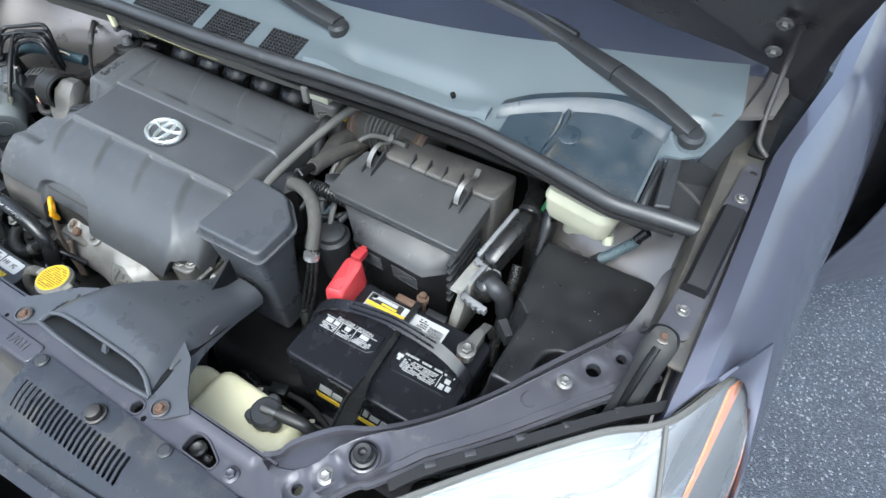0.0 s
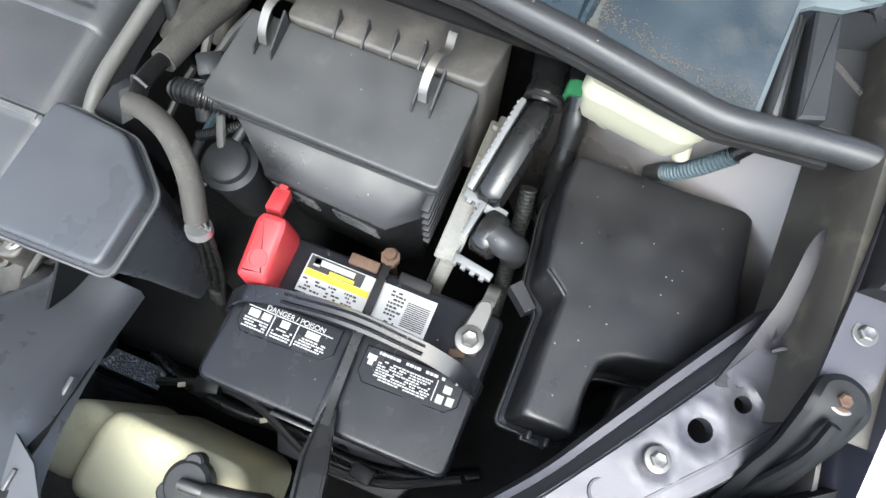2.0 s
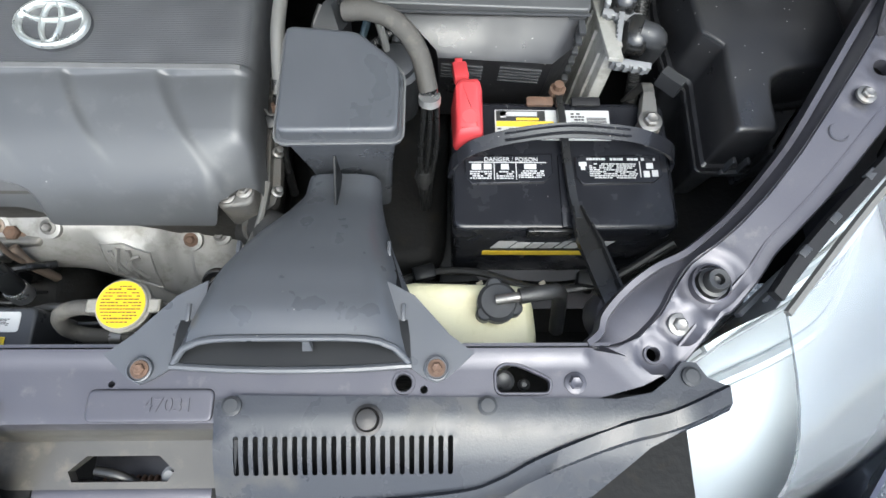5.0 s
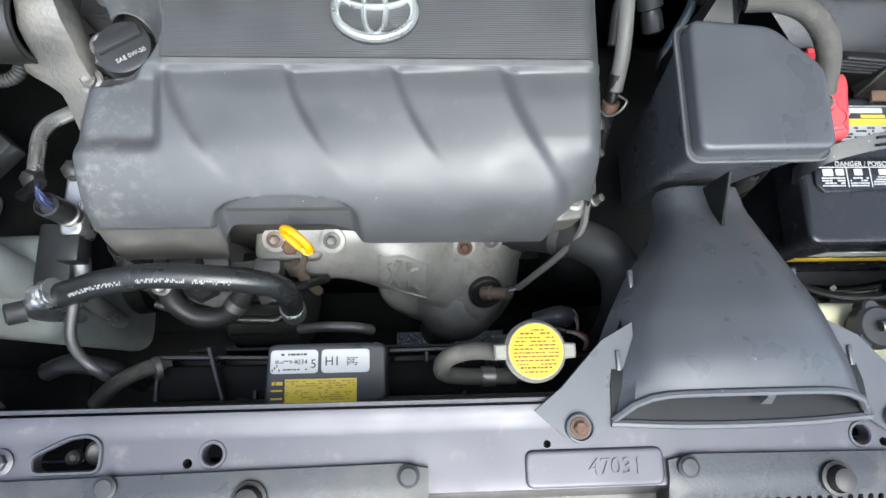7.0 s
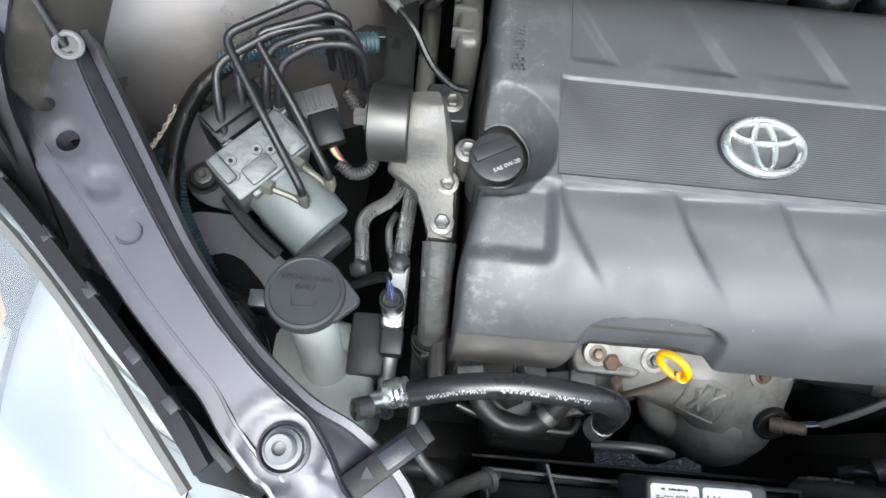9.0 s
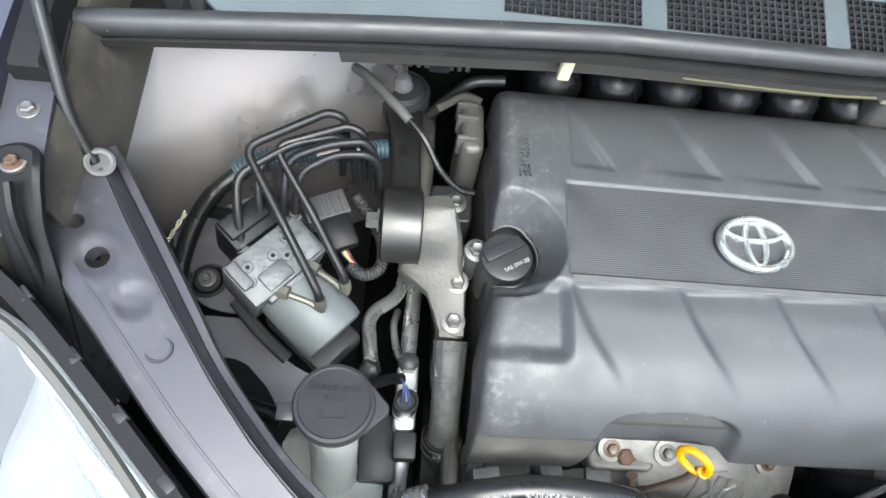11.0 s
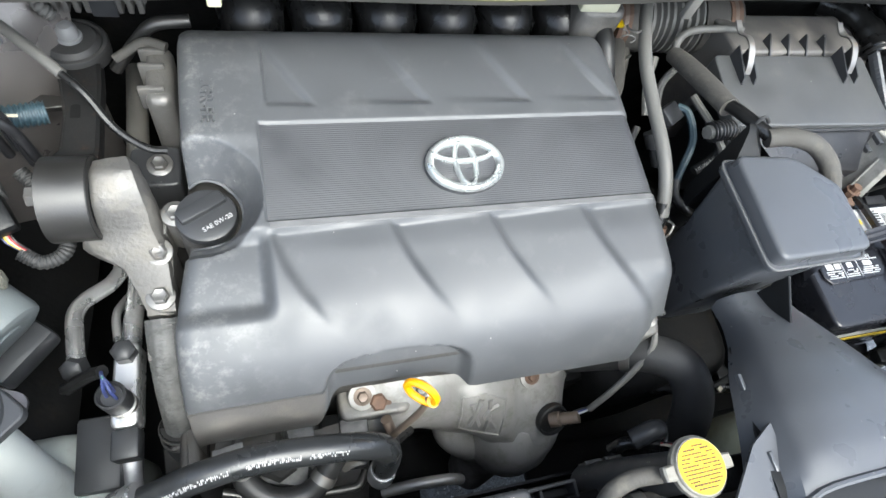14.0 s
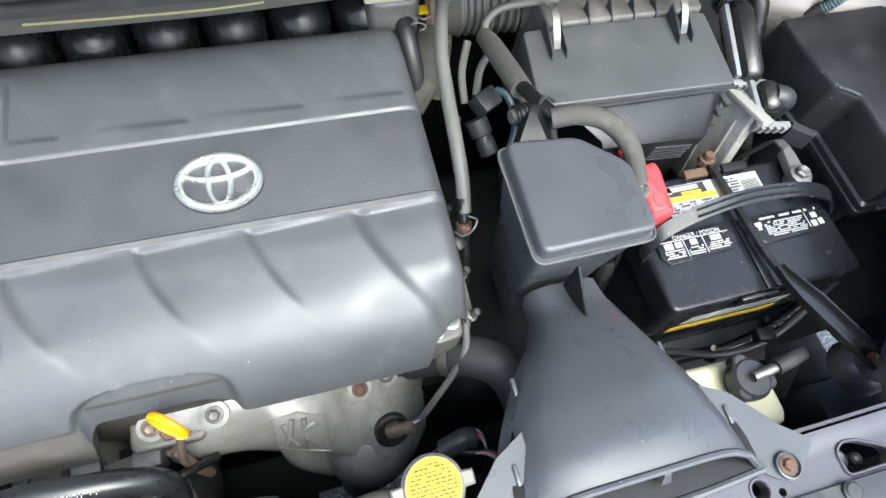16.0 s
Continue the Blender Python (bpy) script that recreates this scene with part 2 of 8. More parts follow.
M_BRAKEPIPE = mat("black_coated_pipe", (0.011, 0.011, 0.012), 0.34, spec=0.32, stain=(0.04, 0.04, 0.04), amount=0.15, stain_scale=90, bump=0.1)
M_DIRTPIPE = mat("brown_dipstick_steel", (0.13, 0.1, 0.078), 0.55, 0.4, var=0.3, scale=80)
M_CAPZINC = mat("dull_cap_zinc", (0.2, 0.19, 0.165), 0.6, 0.45, var=0.25, scale=60, stain=(0.12, 0.1, 0.07), amount=0.3, stain_scale=90, bump=0.4, grain=250)
M_ACHOSE = mat("smooth_black_hose", (0.016, 0.017, 0.018), 0.3, stain=(0.06, 0.058, 0.054), amount=0.12, bump=0.08, grain=300)
M_BROWNINK = mat("brown_print", (0.09, 0.045, 0.004), 0.5, bump=0)


def add_edge_dust(m):
    """Pale scuffed dust that gathers on the cover's worn end."""
    nt = m.node_tree
    L = nt.links.new
    b = nt.nodes["Principled BSDF"]
    src = b.inputs["Base Color"].links[0].from_socket
    tc = nt.nodes.new("ShaderNodeTexCoord")
    sx = nt.nodes.new("ShaderNodeSeparateXYZ")
    L(tc.outputs["Object"], sx.inputs[0])
    g = nt.nodes.new("ShaderNodeMapRange")
    g.inputs[1].default_value, g.inputs[2].default_value = -0.318, -0.39
    L(sx.outputs[0], g.inputs[0])
    n = nt.nodes.new("ShaderNodeTexNoise")
    n.inputs["Scale"].default_value, n.inputs["Detail"].default_value, n.inputs["Roughness"].default_value = 70, 12, 0.75
    L(tc.outputs["Object"], n.inputs["Vector"])
    t = nt.nodes.new("ShaderNodeMapRange")
    t.inputs[1].default_value, t.inputs[2].default_value = 0.5, 0.68
    L(n.outputs[0], t.inputs[0])
    mu = nt.nodes.new("ShaderNodeMath")
    mu.operation = 'MULTIPLY'
    L(g.outputs[0], mu.inputs[0])
    L(t.outputs[0], mu.inputs[1])
    mx = nt.nodes.new("ShaderNodeMix")
    mx.data_type = 'RGBA'
    mx.inputs[7].default_value = (0.13, 0.13, 0.126, 1)
    L(mu.outputs[0], mx.inputs[0])
    L(src, mx.inputs[6])
    L(mx.outputs[2], b.inputs["Base Color"])


add_edge_dust(M_COVER)


def asphalt():
    m = bpy.data.materials.new("asphalt")
    m.use_nodes = True
    nt = m.node_tree
    L = nt.links.new
    b = nt.nodes["Principled BSDF"]
    tc = nt.nodes.new("ShaderNodeTexCoord")
    vo = nt.nodes.new("ShaderNodeTexVoronoi")
    vo.inputs["Scale"].default_value = 210
    L(tc.outputs["Object"], vo.inputs["Vector"])
    sep = nt.nodes.new("ShaderNodeSeparateColor")
    L(vo.outputs["Color"], sep.inputs[0])
    ramp = nt.nodes.new("ShaderNodeValToRGB")
    e = ramp.color_ramp.elements
    e[0].position, e[0].color = 0.0, (0.016, 0.021, 0.03, 1)
    e[1].position, e[1].color = 1.0, (0.2, 0.21, 0.22, 1)
    e.new(0.55).color = (0.03, 0.037, 0.05, 1)
    e.new(0.9).color = (0.055, 0.065, 0.08, 1)
    L(sep.outputs[0], ramp.inputs[0])
    no = nt.nodes.new("ShaderNodeTexNoise")
    no.inputs["Scale"].default_value, no.inputs["Detail"].default_value = 6, 6
    L(tc.outputs["Object"], no.inputs["Vector"])
    mr = nt.nodes.new("ShaderNodeMapRange")
    mr.inputs[3].default_value, mr.inputs[4].default_value = 0.65, 1.35
    L(no.outputs[0], mr.inputs[0])
    mx = nt.nodes.new("ShaderNodeMix")
    mx.data_type, mx.blend_type = 'RGBA', 'MULTIPLY'
    mx.inputs[0].default_value = 1
    L(ramp.outputs[0], mx.inputs[6])
    L(mr.outputs[0], mx.inputs[7])
    L(mx.outputs[2], b.inputs["Base Color"])
    b.inputs["Roughness"].default_value = 0.6
    bp = nt.nodes.new("ShaderNodeBump")
    bp.invert = True
    bp.inputs["Strength"].default_value, bp.inputs["Distance"].default_value = 0.8, 0.004
    L(vo.outputs["Distance"], bp.inputs["Height"])
    L(bp.outputs[0], b.inputs["Normal"])
    return m


M_ASPHALT = asphalt()
M_HOOD = mat("hood_inner_paint", (0.035, 0.033, 0.036), 0.35, 0.4, coat=0.4, bump=0.05)


def clear(name, col, rough, ior=1.45, through=1.0):
    m = bpy.data.materials.new(name)
    m.use_nodes = True
    b = m.node_tree.nodes["Principled BSDF"]
    b.inputs["Base Color"].default_value = (*col, 1)
    b.inputs["Roughness"].default_value = rough
    b.inputs["Transmission Weight"].default_value = through
    b.inputs["IOR"].default_value = ior
    return m


M_LENS = clear("hazy_lamp_lens", (0.82, 0.85, 0.88), 0.0, 1.3, 0.95)
M_SCREEN = mat("tinted_windscreen_glass", (0.022, 0.026, 0.04), 0.05, var=0.1, spec=0.5, bump=0, rvar=0.02)
M_RUNNER = mat("wet_black_plastic", (0.008, 0.008, 0.008), 0.26, spec=0.28, bump=0.1, rvar=0.1)
M_FELT = mat("dusty_grey_foam", (0.085, 0.079, 0.07), 0.9, var=0.25, scale=60, stain=(0.13, 0.12, 0.1), amount=0.25, bump=0.5, grain=350)
M_FLAP = mat("brown_grey_rubber", (0.07, 0.064, 0.06), 0.6, var=0.15, bump=0.2)
M_ROUGHCAST = mat("rough_sand_casting", (0.105, 0.105, 0.103), 0.6, 0.35, var=0.5, scale=70, stain=(0.045, 0.044, 0.042), amount=0.45, stain_scale=60, bump=1.0, grain=110)


# ---- mesh helpers ----
def thing(name, base, label, category, group="", kind=""):
    ob = new(name)
    ob.empty_display_size = 0.05
    ob.matrix_basis = Matrix.Translation(base)
    return tagged(ob, label, category, group, kind)


def base_of(ob):
    m = ob.matrix_basis
    while ob.parent:
        m = ob.parent.matrix_basis @ ob.matrix_parent_inverse @ m
        ob = ob.parent
    return m


def part(name, bm, material, parent, label="", kind=""):
    me = bpy.data.meshes.new(name)
    bmesh.ops.recalc_face_normals(bm, faces=bm.faces)
    bm.to_mesh(me)
    bm.free()
    return part_mesh(name, me, material, parent, label, kind)


def part_mesh(name, me, material, parent, label="", kind=""):
    me.materials.append(material)
    if me.polygons:
        me.polygons.foreach_set("use_smooth", [True] * len(me.polygons))
        me.set_sharp_from_angle(angle=radians(38))
    ob = new(name, me)
    if parent:
        ob.parent = parent
        ob.matrix_parent_inverse = base_of(parent).inverted()
    return tagged(ob, label, kind=kind)


def add(bm, other):
    me = bpy.data.meshes.new("tmp")
    other.to_mesh(me)
    other.free()
    bm.from_mesh(me)
    bpy.data.meshes.remove(me)
    return bm


def box(c, s, bevel=0.002, rot=(0, 0, 0), seg=2):
    bm = bmesh.new()
    bmesh.ops.create_cube(bm, size=1)
    for v in bm.verts:
        v.co = Vector((v.co.x * s[0], v.co.y * s[1], v.co.z * s[2]))
    if bevel:
        bmesh.ops.bevel(bm, geom=bm.edges[:], offset=bevel, segments=seg, affect='EDGES', profile=0.5)
    bm.transform(pose(*c, *rot))
    return bm


def loft(rings, closed=True, caps=True):
    bm = bmesh.new()
    rows = [[bm.verts.new(p) for p in r] for r in rings]
    n = len(rings[0])
    for a, b in zip(rows, rows[1:]):
        for i in range(n if closed else n - 1):
            j = (i + 1) % n
            bm.faces.new((a[i], a[j], b[j], b[i]))
    if closed and caps:
        bm.faces.new(rows[0][::-1])
        bm.faces.new(rows[-1])
    return bm


def inset(poly, d):
    n = len(poly)
    area = sum(poly[i][0] * poly[(i + 1) % n][1] - poly[(i + 1) % n][0] * poly[i][1] for i in range(n))
    sg = 1 if area > 0 else -1
    out = []
    for i in range(n):
        p0, p1, p2 = Vector(poly[i - 1][:2]), Vector(poly[i][:2]), Vector(poly[(i + 1) % n][:2])
        e1, e2 = (p1 - p0).normalized(), (p2 - p1).normalized()
        n1, n2 = Vector((-e1.y, e1.x)), Vector((-e2.y, e2.x))
        k = n1 + n2
        k = k / max(0.35, k.length_squared / 2)
        q = p1 + k * d * sg
        out.append((q.x, q.y))
    return out


def fillet(poly, r, seg=4):
    """Rounds the corners of a plan outline."""
    out, n = [], len(poly)
    for i in range(n):
        p0, p1, p2 = Vector(poly[i - 1]), Vector(poly[i]), Vector(poly[(i + 1) % n])
        a, b = p0 - p1, p2 - p1
        k = min(r, a.length * 0.45, b.length * 0.45)
        a, b = p1 + a.normalized() * k, p1 + b.normalized() * k
        for s in range(seg + 1):
            u = s / seg
            q = a * (1 - u) ** 2 + p1 * 2 * u * (1 - u) + b * u * u
            out.append((q.x, q.y))
    return out


def tapered(poly, layers, corner):
    """Stacked outline with strong taper: each layer is inset before its corners are rounded."""
    return loft([[(x, y, z) for x, y in fillet(inset(poly, d) if d else poly, corner)] for z, d in layers])


def circle_ring(x, y, z, r, thick):
    pts = [(x + r * math.cos(t), y + r * math.sin(t), z) for t in np.linspace(0, 2 * math.pi, 29)]
    return tube(pts, thick, 6, smooth=False)


def prism(poly, layers):
    """Stacked outline: layers of (z, inset); z may be a function of x and y."""
    rings = []
    for z, d in layers:
        q = inset(poly, d) if d else [tuple(p[:2]) for p in poly]
        rings.append([(x, y, z(x, y) if callable(z) else z) for x, y in q])
    return loft(rings)


def soften(bm, rough=0.0, rounds=3, seed=1):
    """Turns an angular form into a rounded casting."""
    rng = random.Random(seed)
    bmesh.ops.subdivide_edges(bm, edges=bm.edges[:], cuts=3, use_grid_fill=True)
    for _ in range(rounds):
        bmesh.ops.smooth_vert(bm, verts=bm.verts[:], factor=0.5, use_axis_x=True, use_axis_y=True, use_axis_z=True)
    for v in bm.verts:
        v.co += Vector((rng.uniform(-1, 1), rng.uniform(-1, 1), rng.uniform(-1, 1))) * rough
    return bm


def rounded(poly, z0, z1, r=0.006, corner=0.012, taper=0.0, seg=3):
    q = fillet(poly, max(corner, 1.7 * (r + 0.002)))
    h = (lambda x, y: z1(x, y)) if callable(z1) else (lambda x, y: z1)
    lay = [(z0, taper), (lambda x, y: h(x, y) - r, 0.0)]
    for s in range(1, seg + 1):
        a = s / seg * math.pi / 2
        lay.append((lambda x, y, a=a: h(x, y) - r + r * math.sin(a), r * (1 - math.cos(a))))
    lay.append((lambda x, y: h(x, y), r + 0.002))
    return prism(q, lay)


def smooth_path(pts, n=8):
    P = [Vector(p) for p in pts]
    if len(P) == 2:
        return P
    P = [2 * P[0] - P[1]] + P + [2 * P[-1] - P[-2]]
    out = []
    for i in range(1, len(P) - 2):
        for s in range(n):
            t = s / n
            a, b, c, d = P[i - 1:i + 3]
            out.append(0.5 * ((2 * b) + (c - a) * t + (2 * a - 5 * b + 4 * c - d) * t * t + (3 * b - a - 3 * c + d) * t ** 3))
    out.append(P[-2])
    return out


def tube(pts, r, seg=10, n=8, smooth=True, squash=1.0, rings=0.0, pitch=0.006):
    """A hose along pts; r may be a list. rings: height of corrugations."""
    if rings:
        P0 = smooth_path(pts, 24)
        total = sum((b - a).length for a, b in zip(P0, P0[1:]))
        count = max(4, int(total / pitch * 4))
        P, acc, k = [P0[0]], 0.0, 0
        for i in range(1, count + 1):
            want = total * i / count
            while k < len(P0) - 2 and acc + (P0[k + 1] - P0[k]).length < want:
                acc += (P0[k + 1] - P0[k]).length
                k += 1
            seglen = max(1e-9, (P0[k + 1] - P0[k]).length)
            P.append(P0[k].lerp(P0[k + 1], min(1, (want - acc) / seglen)))
        R = [r - (rings if i % 4 in (2, 3) else 0) for i in range(len(P))]
    else:
        P = smooth_path(pts, n) if smooth else [Vector(p) for p in pts]
        R = [r] * len(P) if not isinstance(r, (list, tuple)) else list(np.interp(np.linspace(0, 1, len(P)), np.linspace(0, 1, len(r)), r))
    t0 = (P[1] - P[0]).normalized()
    up = t0.orthogonal().normalized() if abs(t0.z) > 0.9 else Vector((0, 0, 1)).cross(t0).normalized()
    out = []
    for i, p in enumerate(P):
        t = ((P[min(i + 1, len(P) - 1)] - P[max(i - 1, 0)])).normalized()
        up = (up - t * up.dot(t)).normalized()
        w = t.cross(up)
        out.append([p + (up * math.cos(a) + w * math.sin(a) * squash) * R[i] for a in [2 * math.pi * k / seg for k in range(seg)]])
    return loft(out)


def bent(pts, r, bend=0.02, seg=10):
    """A hard pipe: straight runs with round bends."""
    P = [Vector(p) for p in pts]
    out = [P[0]]
    for i in range(1, len(P) - 1):
        a, b = P[i - 1] - P[i], P[i + 1] - P[i]
        k = min(bend, a.length * 0.45, b.length * 0.45)
        a, b = P[i] + a.normalized() * k, P[i] + b.normalized() * k
        for s in range(6):
            u = s / 5
            out.append(a * (1 - u) ** 2 + P[i] * 2 * u * (1 - u) + b * u * u)
    out.append(P[-1])
    return tube(out, r, seg, smooth=False)


def lathe(p, axis, profile, seg=20):
    """Turned shape: profile of (height along axis, radius)."""
    q = Vector(axis).to_track_quat('Z', 'Y').to_matrix().to_4x4()
    m = Matrix.Translation(p) @ q
    return loft([[m @ Vector((max(r, 1e-4) * math.cos(2 * math.pi * k / seg), max(r, 1e-4) * math.sin(2 * math.pi * k / seg), h)) for k in range(seg)] for h, r in profile])


def bolt_mesh(p, axis=(0, 0, 1), r=0.006):
    bm = lathe(p, axis, [(-0.002, r * 1.65), (0.0006, r * 1.65), (0.001, r * 1.55)], 18)
    add(bm, lathe(p, axis, [(0.0, r * 1.05), (r * 0.75, r * 1.05), (r * 0.95, r * 0.8), (r * 0.8, r * 0.3)], 6))
    return bm


def in_poly(x, y, poly):
    c = False
    for (x1, y1), (x2, y2) in zip(poly, poly[1:] + poly[:1]):
        if (y1 > y) != (y2 > y) and x < (x2 - x1) * (y - y1) / (y2 - y1) + x1:
            c = not c
    return c


def circle(x, y, r, n=16):
    return [(x + r * math.cos(2 * math.pi * k / n), y + r * math.sin(2 * math.pi * k / n)) for k in range(n)]


def plate(outline, holes, zf, thick=0.003, step=0.012):
    """A pressed sheet with real holes; zf gives its height over the plan."""
    from mathutils.geometry import delaunay_2d_cdt
    pts, edges = [], []

    def ring(poly):
        dense = []
        for a, b in zip(poly, poly[1:] + poly[:1]):
            k = max(1, int(math.dist(a, b) / step))
            dense += [(a[0] + (b[0] - a[0]) * s / k, a[1] + (b[1] - a[1]) * s / k) for s in range(k)]
        o = len(pts)
        pts.extend(Vector(q) for q in dense)
        edges.extend((o + i, o + (i + 1) % len(dense)) for i in range(len(dense)))
    ring(outline)
    for h in holes:
        ring(h)
    xs, ys = [p[0] for p in outline], [p[1] for p in outline]
    for x in np.arange(min(xs) + step / 2, max(xs), step):
        for y in np.arange(min(ys) + step / 2, max(ys), step):
            if in_poly(x, y, outline) and not any(in_poly(x, y, h) for h in holes):
                pts.append(Vector((float(x), float(y))))
    v, _, f, *_ = delaunay_2d_cdt(pts, edges, [], 0, 1e-5)
    bm = bmesh.new()
    top = [bm.verts.new((p.x, p.y, zf(p.x, p.y))) for p in v]
    for t in f:
        cx, cy = sum(v[i].x for i in t) / len(t), sum(v[i].y for i in t) / len(t)
        if in_poly(cx, cy, outline) and not any(in_poly(cx, cy, h) for h in holes):
            bm.faces.new([top[i] for i in t])
    loose = [q for q in bm.verts if not q.link_faces]
    bmesh.ops.delete(bm, geom=loose, context='VERTS')
    bmesh.ops.recalc_face_normals(bm, faces=bm.faces)
    if sum(fc.normal.z for fc in bm.faces) < 0:
        bmesh.ops.reverse_faces(bm, faces=bm.faces[:])
    r = bmesh.ops.extrude_face_region(bm, geom=bm.faces[:])
    for q in r["geom"]:
        if isinstance(q, bmesh.types.BMVert):
            q.co.z += thick
    for q in bm.verts:
        q.co.z -= thick
    return bm


def ribbon(pts, width_dir, w, thick):
    """A flat strap along pts."""
    P = smooth_path(pts, 8)
    wd = Vector(width_dir).normalized()
    out = []
    for i, p in enumerate(P):
        t = (P[min(i + 1, len(P) - 1)] - P[max(i - 1, 0)]).normalized()
        nrm = t.cross(wd).normalized()
        a, b = wd * w / 2, nrm * thick / 2
        out.append([p - a - b, p + a - b, p + a + b, p - a + b])
    return loft(out)


def sheet(rows, thick=0.0):
    bm = loft(rows, closed=False)
    if thick:
        bmesh.ops.recalc_face_normals(bm, faces=bm.faces)
        bmesh.ops.solidify(bm, geom=bm.faces[:], thickness=thick)
    return bm


def writing(body, size, m, material, parent, name="lettering", depth=0.0004, label=""):
    cu = bpy.data.curves.new("txt", 'FONT')
    cu.body, cu.size, cu.extrude = body, size, depth
    cu.align_x, cu.align_y = 'CENTER', 'CENTER'
    ob = bpy.data.objects.new("txt", cu)
    scene.collection.objects.link(ob)
    me = bpy.data.meshes.new_from_object(ob.evaluated_get(bpy.context.evaluated_depsgraph_get()))
    bpy.data.objects.remove(ob)
    me.transform(m)
    return part_mesh(name, me, material, parent, label)


def bars(m, lines, material, parent, name="lettering", depth=0.0006):
    """Unreadable print: bars (x0, y0, x1, y1) in the plane of m."""
    bm = bmesh.new()
    for x0, y0, x1, y1 in lines:
        add(bm, box(((x0 + x1) / 2, (y0 + y1) / 2, 0), (abs(x1 - x0), abs(y1 - y0), depth), 0))
    bm.transform(m)
    return part(name, bm, material, parent, kind="stuff" if name == "small_print" else "")


def text_block(x0, y0, x1, y1, rows, rng, fill=0.85):
    """Bars like lines of small print within a rectangle."""
    out, h = [], (y1 - y0) / rows
    for r in range(rows):
        x = x0
        while x < x1 - 0.002:
            w = rng.uniform(0.0014, 0.0046)
            e = min(x1, x + w)
            if rng.random() < fill:
                out.append((x, y0 + r * h + h * 0.2, e, y0 + r * h + h * 0.75))
            x = e + 0.0008
    return out


def sstep(a, b, x):
    t = min(1.0, max(0.0, (x - a) / (b - a)))
    return t * t * (3 - 2 * t)


# ---- ground and car body ----
bmg = bmesh.new()
bmesh.ops.create_grid(bmg, x_segments=40, y_segments=40, size=150)
ground = part("ground", bmg, M_ASPHALT, None, "dark grey asphalt with pale stone chips", kind="structure")
tagged(ground, category="ground")

car = thing("car", (0, 0.6, 0), "dark grey violet car front with its hood raised", "car")


def mirror(bm, sx):
    if sx < 0:
        bm.transform(Matrix.Diagonal((-1, 1, 1, 1)))
    return bm


def rail_z(x, y):
    ax = abs(x)
    z = float(np.interp(ax + y, (0.44, 0.487, 0.515, 0.54, 0.57, 0.6, 0.972, 1.07), (0.848, 0.8515, 0.857, 0.865, 0.872, 0.876, 0.918, 0.924)))
    if ax < 0.42:
        z -= 0.045 * sstep(-0.044, -0.058, y)
        z += 0.003 * sstep(0.004, 0.012, y)
    for hx, hy, r in ((0.702 if x > 0 else 0.711, 0.27, 0.0155), (0.68, 0.241, 0.014), (0.724 if x > 0 else 0.733, 0.297, 0.012), (0.478, 0.012, 0.017), (0.5, 0.037, 0.019), (0.527, 0.071, 0.031)):
        d = math.hypot(ax - hx, y - hy)
        z += 0.0008 * sstep(r * 1.35, r * 1.1, d) - (0.0045 if ax < 0.6 else 0.0022) * (1 - sstep(r * 0.72, r * 1.05, d))
    return z


INNER = [(0.42, 0.018), (0.445, 0.018), (0.466, 0.027), (0.485, 0.046), (0.497, 0.068), (0.514, 0.09), (0.537, 0.106), (0.556, 0.121), (0.586, 0.15), (0.62, 0.19), (0.655, 0.238), (0.7, 0.302), (0.745, 0.372)]
LIP = [(0.42, 0.022, 0.842), (0.433, 0.033, 0.84), (0.439, 0.049, 0.841), (0.46, 0.072, 0.846), (0.485, 0.09, 0.855), (0.513, 0.103, 0.86), (0.545, 0.127, 0.866), (0.566, 0.146, 0.87), (0.592, 0.174, 0.876), (0.62, 0.208, 0.883), (0.648, 0.25, 0.892), (0.69, 0.312, 0.9), (0.732, 0.372, 0.906)]
RAIL = [(-0.10, -0.10), (0.10, -0.10), (0.10, -0.033), (0.40, -0.03), (0.43, -0.025), (0.465, -0.016), (0.486, -0.006), (0.505, 0.012), (0.534, 0.046), (0.545, 0.053), (0.567, 0.077), (0.586, 0.102), (0.607, 0.122), (0.645, 0.16), (0.7, 0.222), (0.729, 0.254), (0.768, 0.302), (0.782, 0.36)] + INNER[::-1] + [(0.39, 0.018)]
PLATE = RAIL + [(-x, y) for x, y in RAIL[::-1] if abs(x) > 0.101]
HOLES = [circle(s * (x + (0.009 if s < 0 and y > 0.2 else 0)), y, r, 14) for s in (1, -1) for x, y, r in ((0.702, 0.27, 0.0085), (0.724, 0.297, 0.006), (0.478, 0.012, 0.0065), (0.253, -0.012, 0.0075), (0.271, -0.018, 0.0035))]
TRI = fillet([(0.334, -0.002), (0.342, 0.004), (0.356, 0.003), (0.384, -0.01), (0.382, -0.022), (0.334, -0.022)], 0.007, 5)
HOLES += [[(s * x, y) for x, y in TRI] for s in (1, -1)]
HOLES += [circle(0.0, -0.012, 0.003, 10), [(-0.05, -0.085), (-0.035, -0.072), (0.03, -0.072), (0.045, -0.085), (0.04, -0.094), (-0.045, -0.094)]]
support = part("radiator_support", plate(PLATE, HOLES, rail_z, 0.012, 0.0048), M_RAIL, car, "grey violet painted crossmember with punched holes")
# same paint on the lower front step: its shade is a darker slot
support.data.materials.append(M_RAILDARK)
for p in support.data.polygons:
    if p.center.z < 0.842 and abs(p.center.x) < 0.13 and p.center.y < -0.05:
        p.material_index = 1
latch = thing("hood_latch", (0.0, -0.095, 0.74), "dark hood latch with a rusty coil spring under the crossmember", "latch")
part("plate", box((0.0, -0.118, 0.775), (0.11, 0.004, 0.06), 0.001), M_DARK, latch)
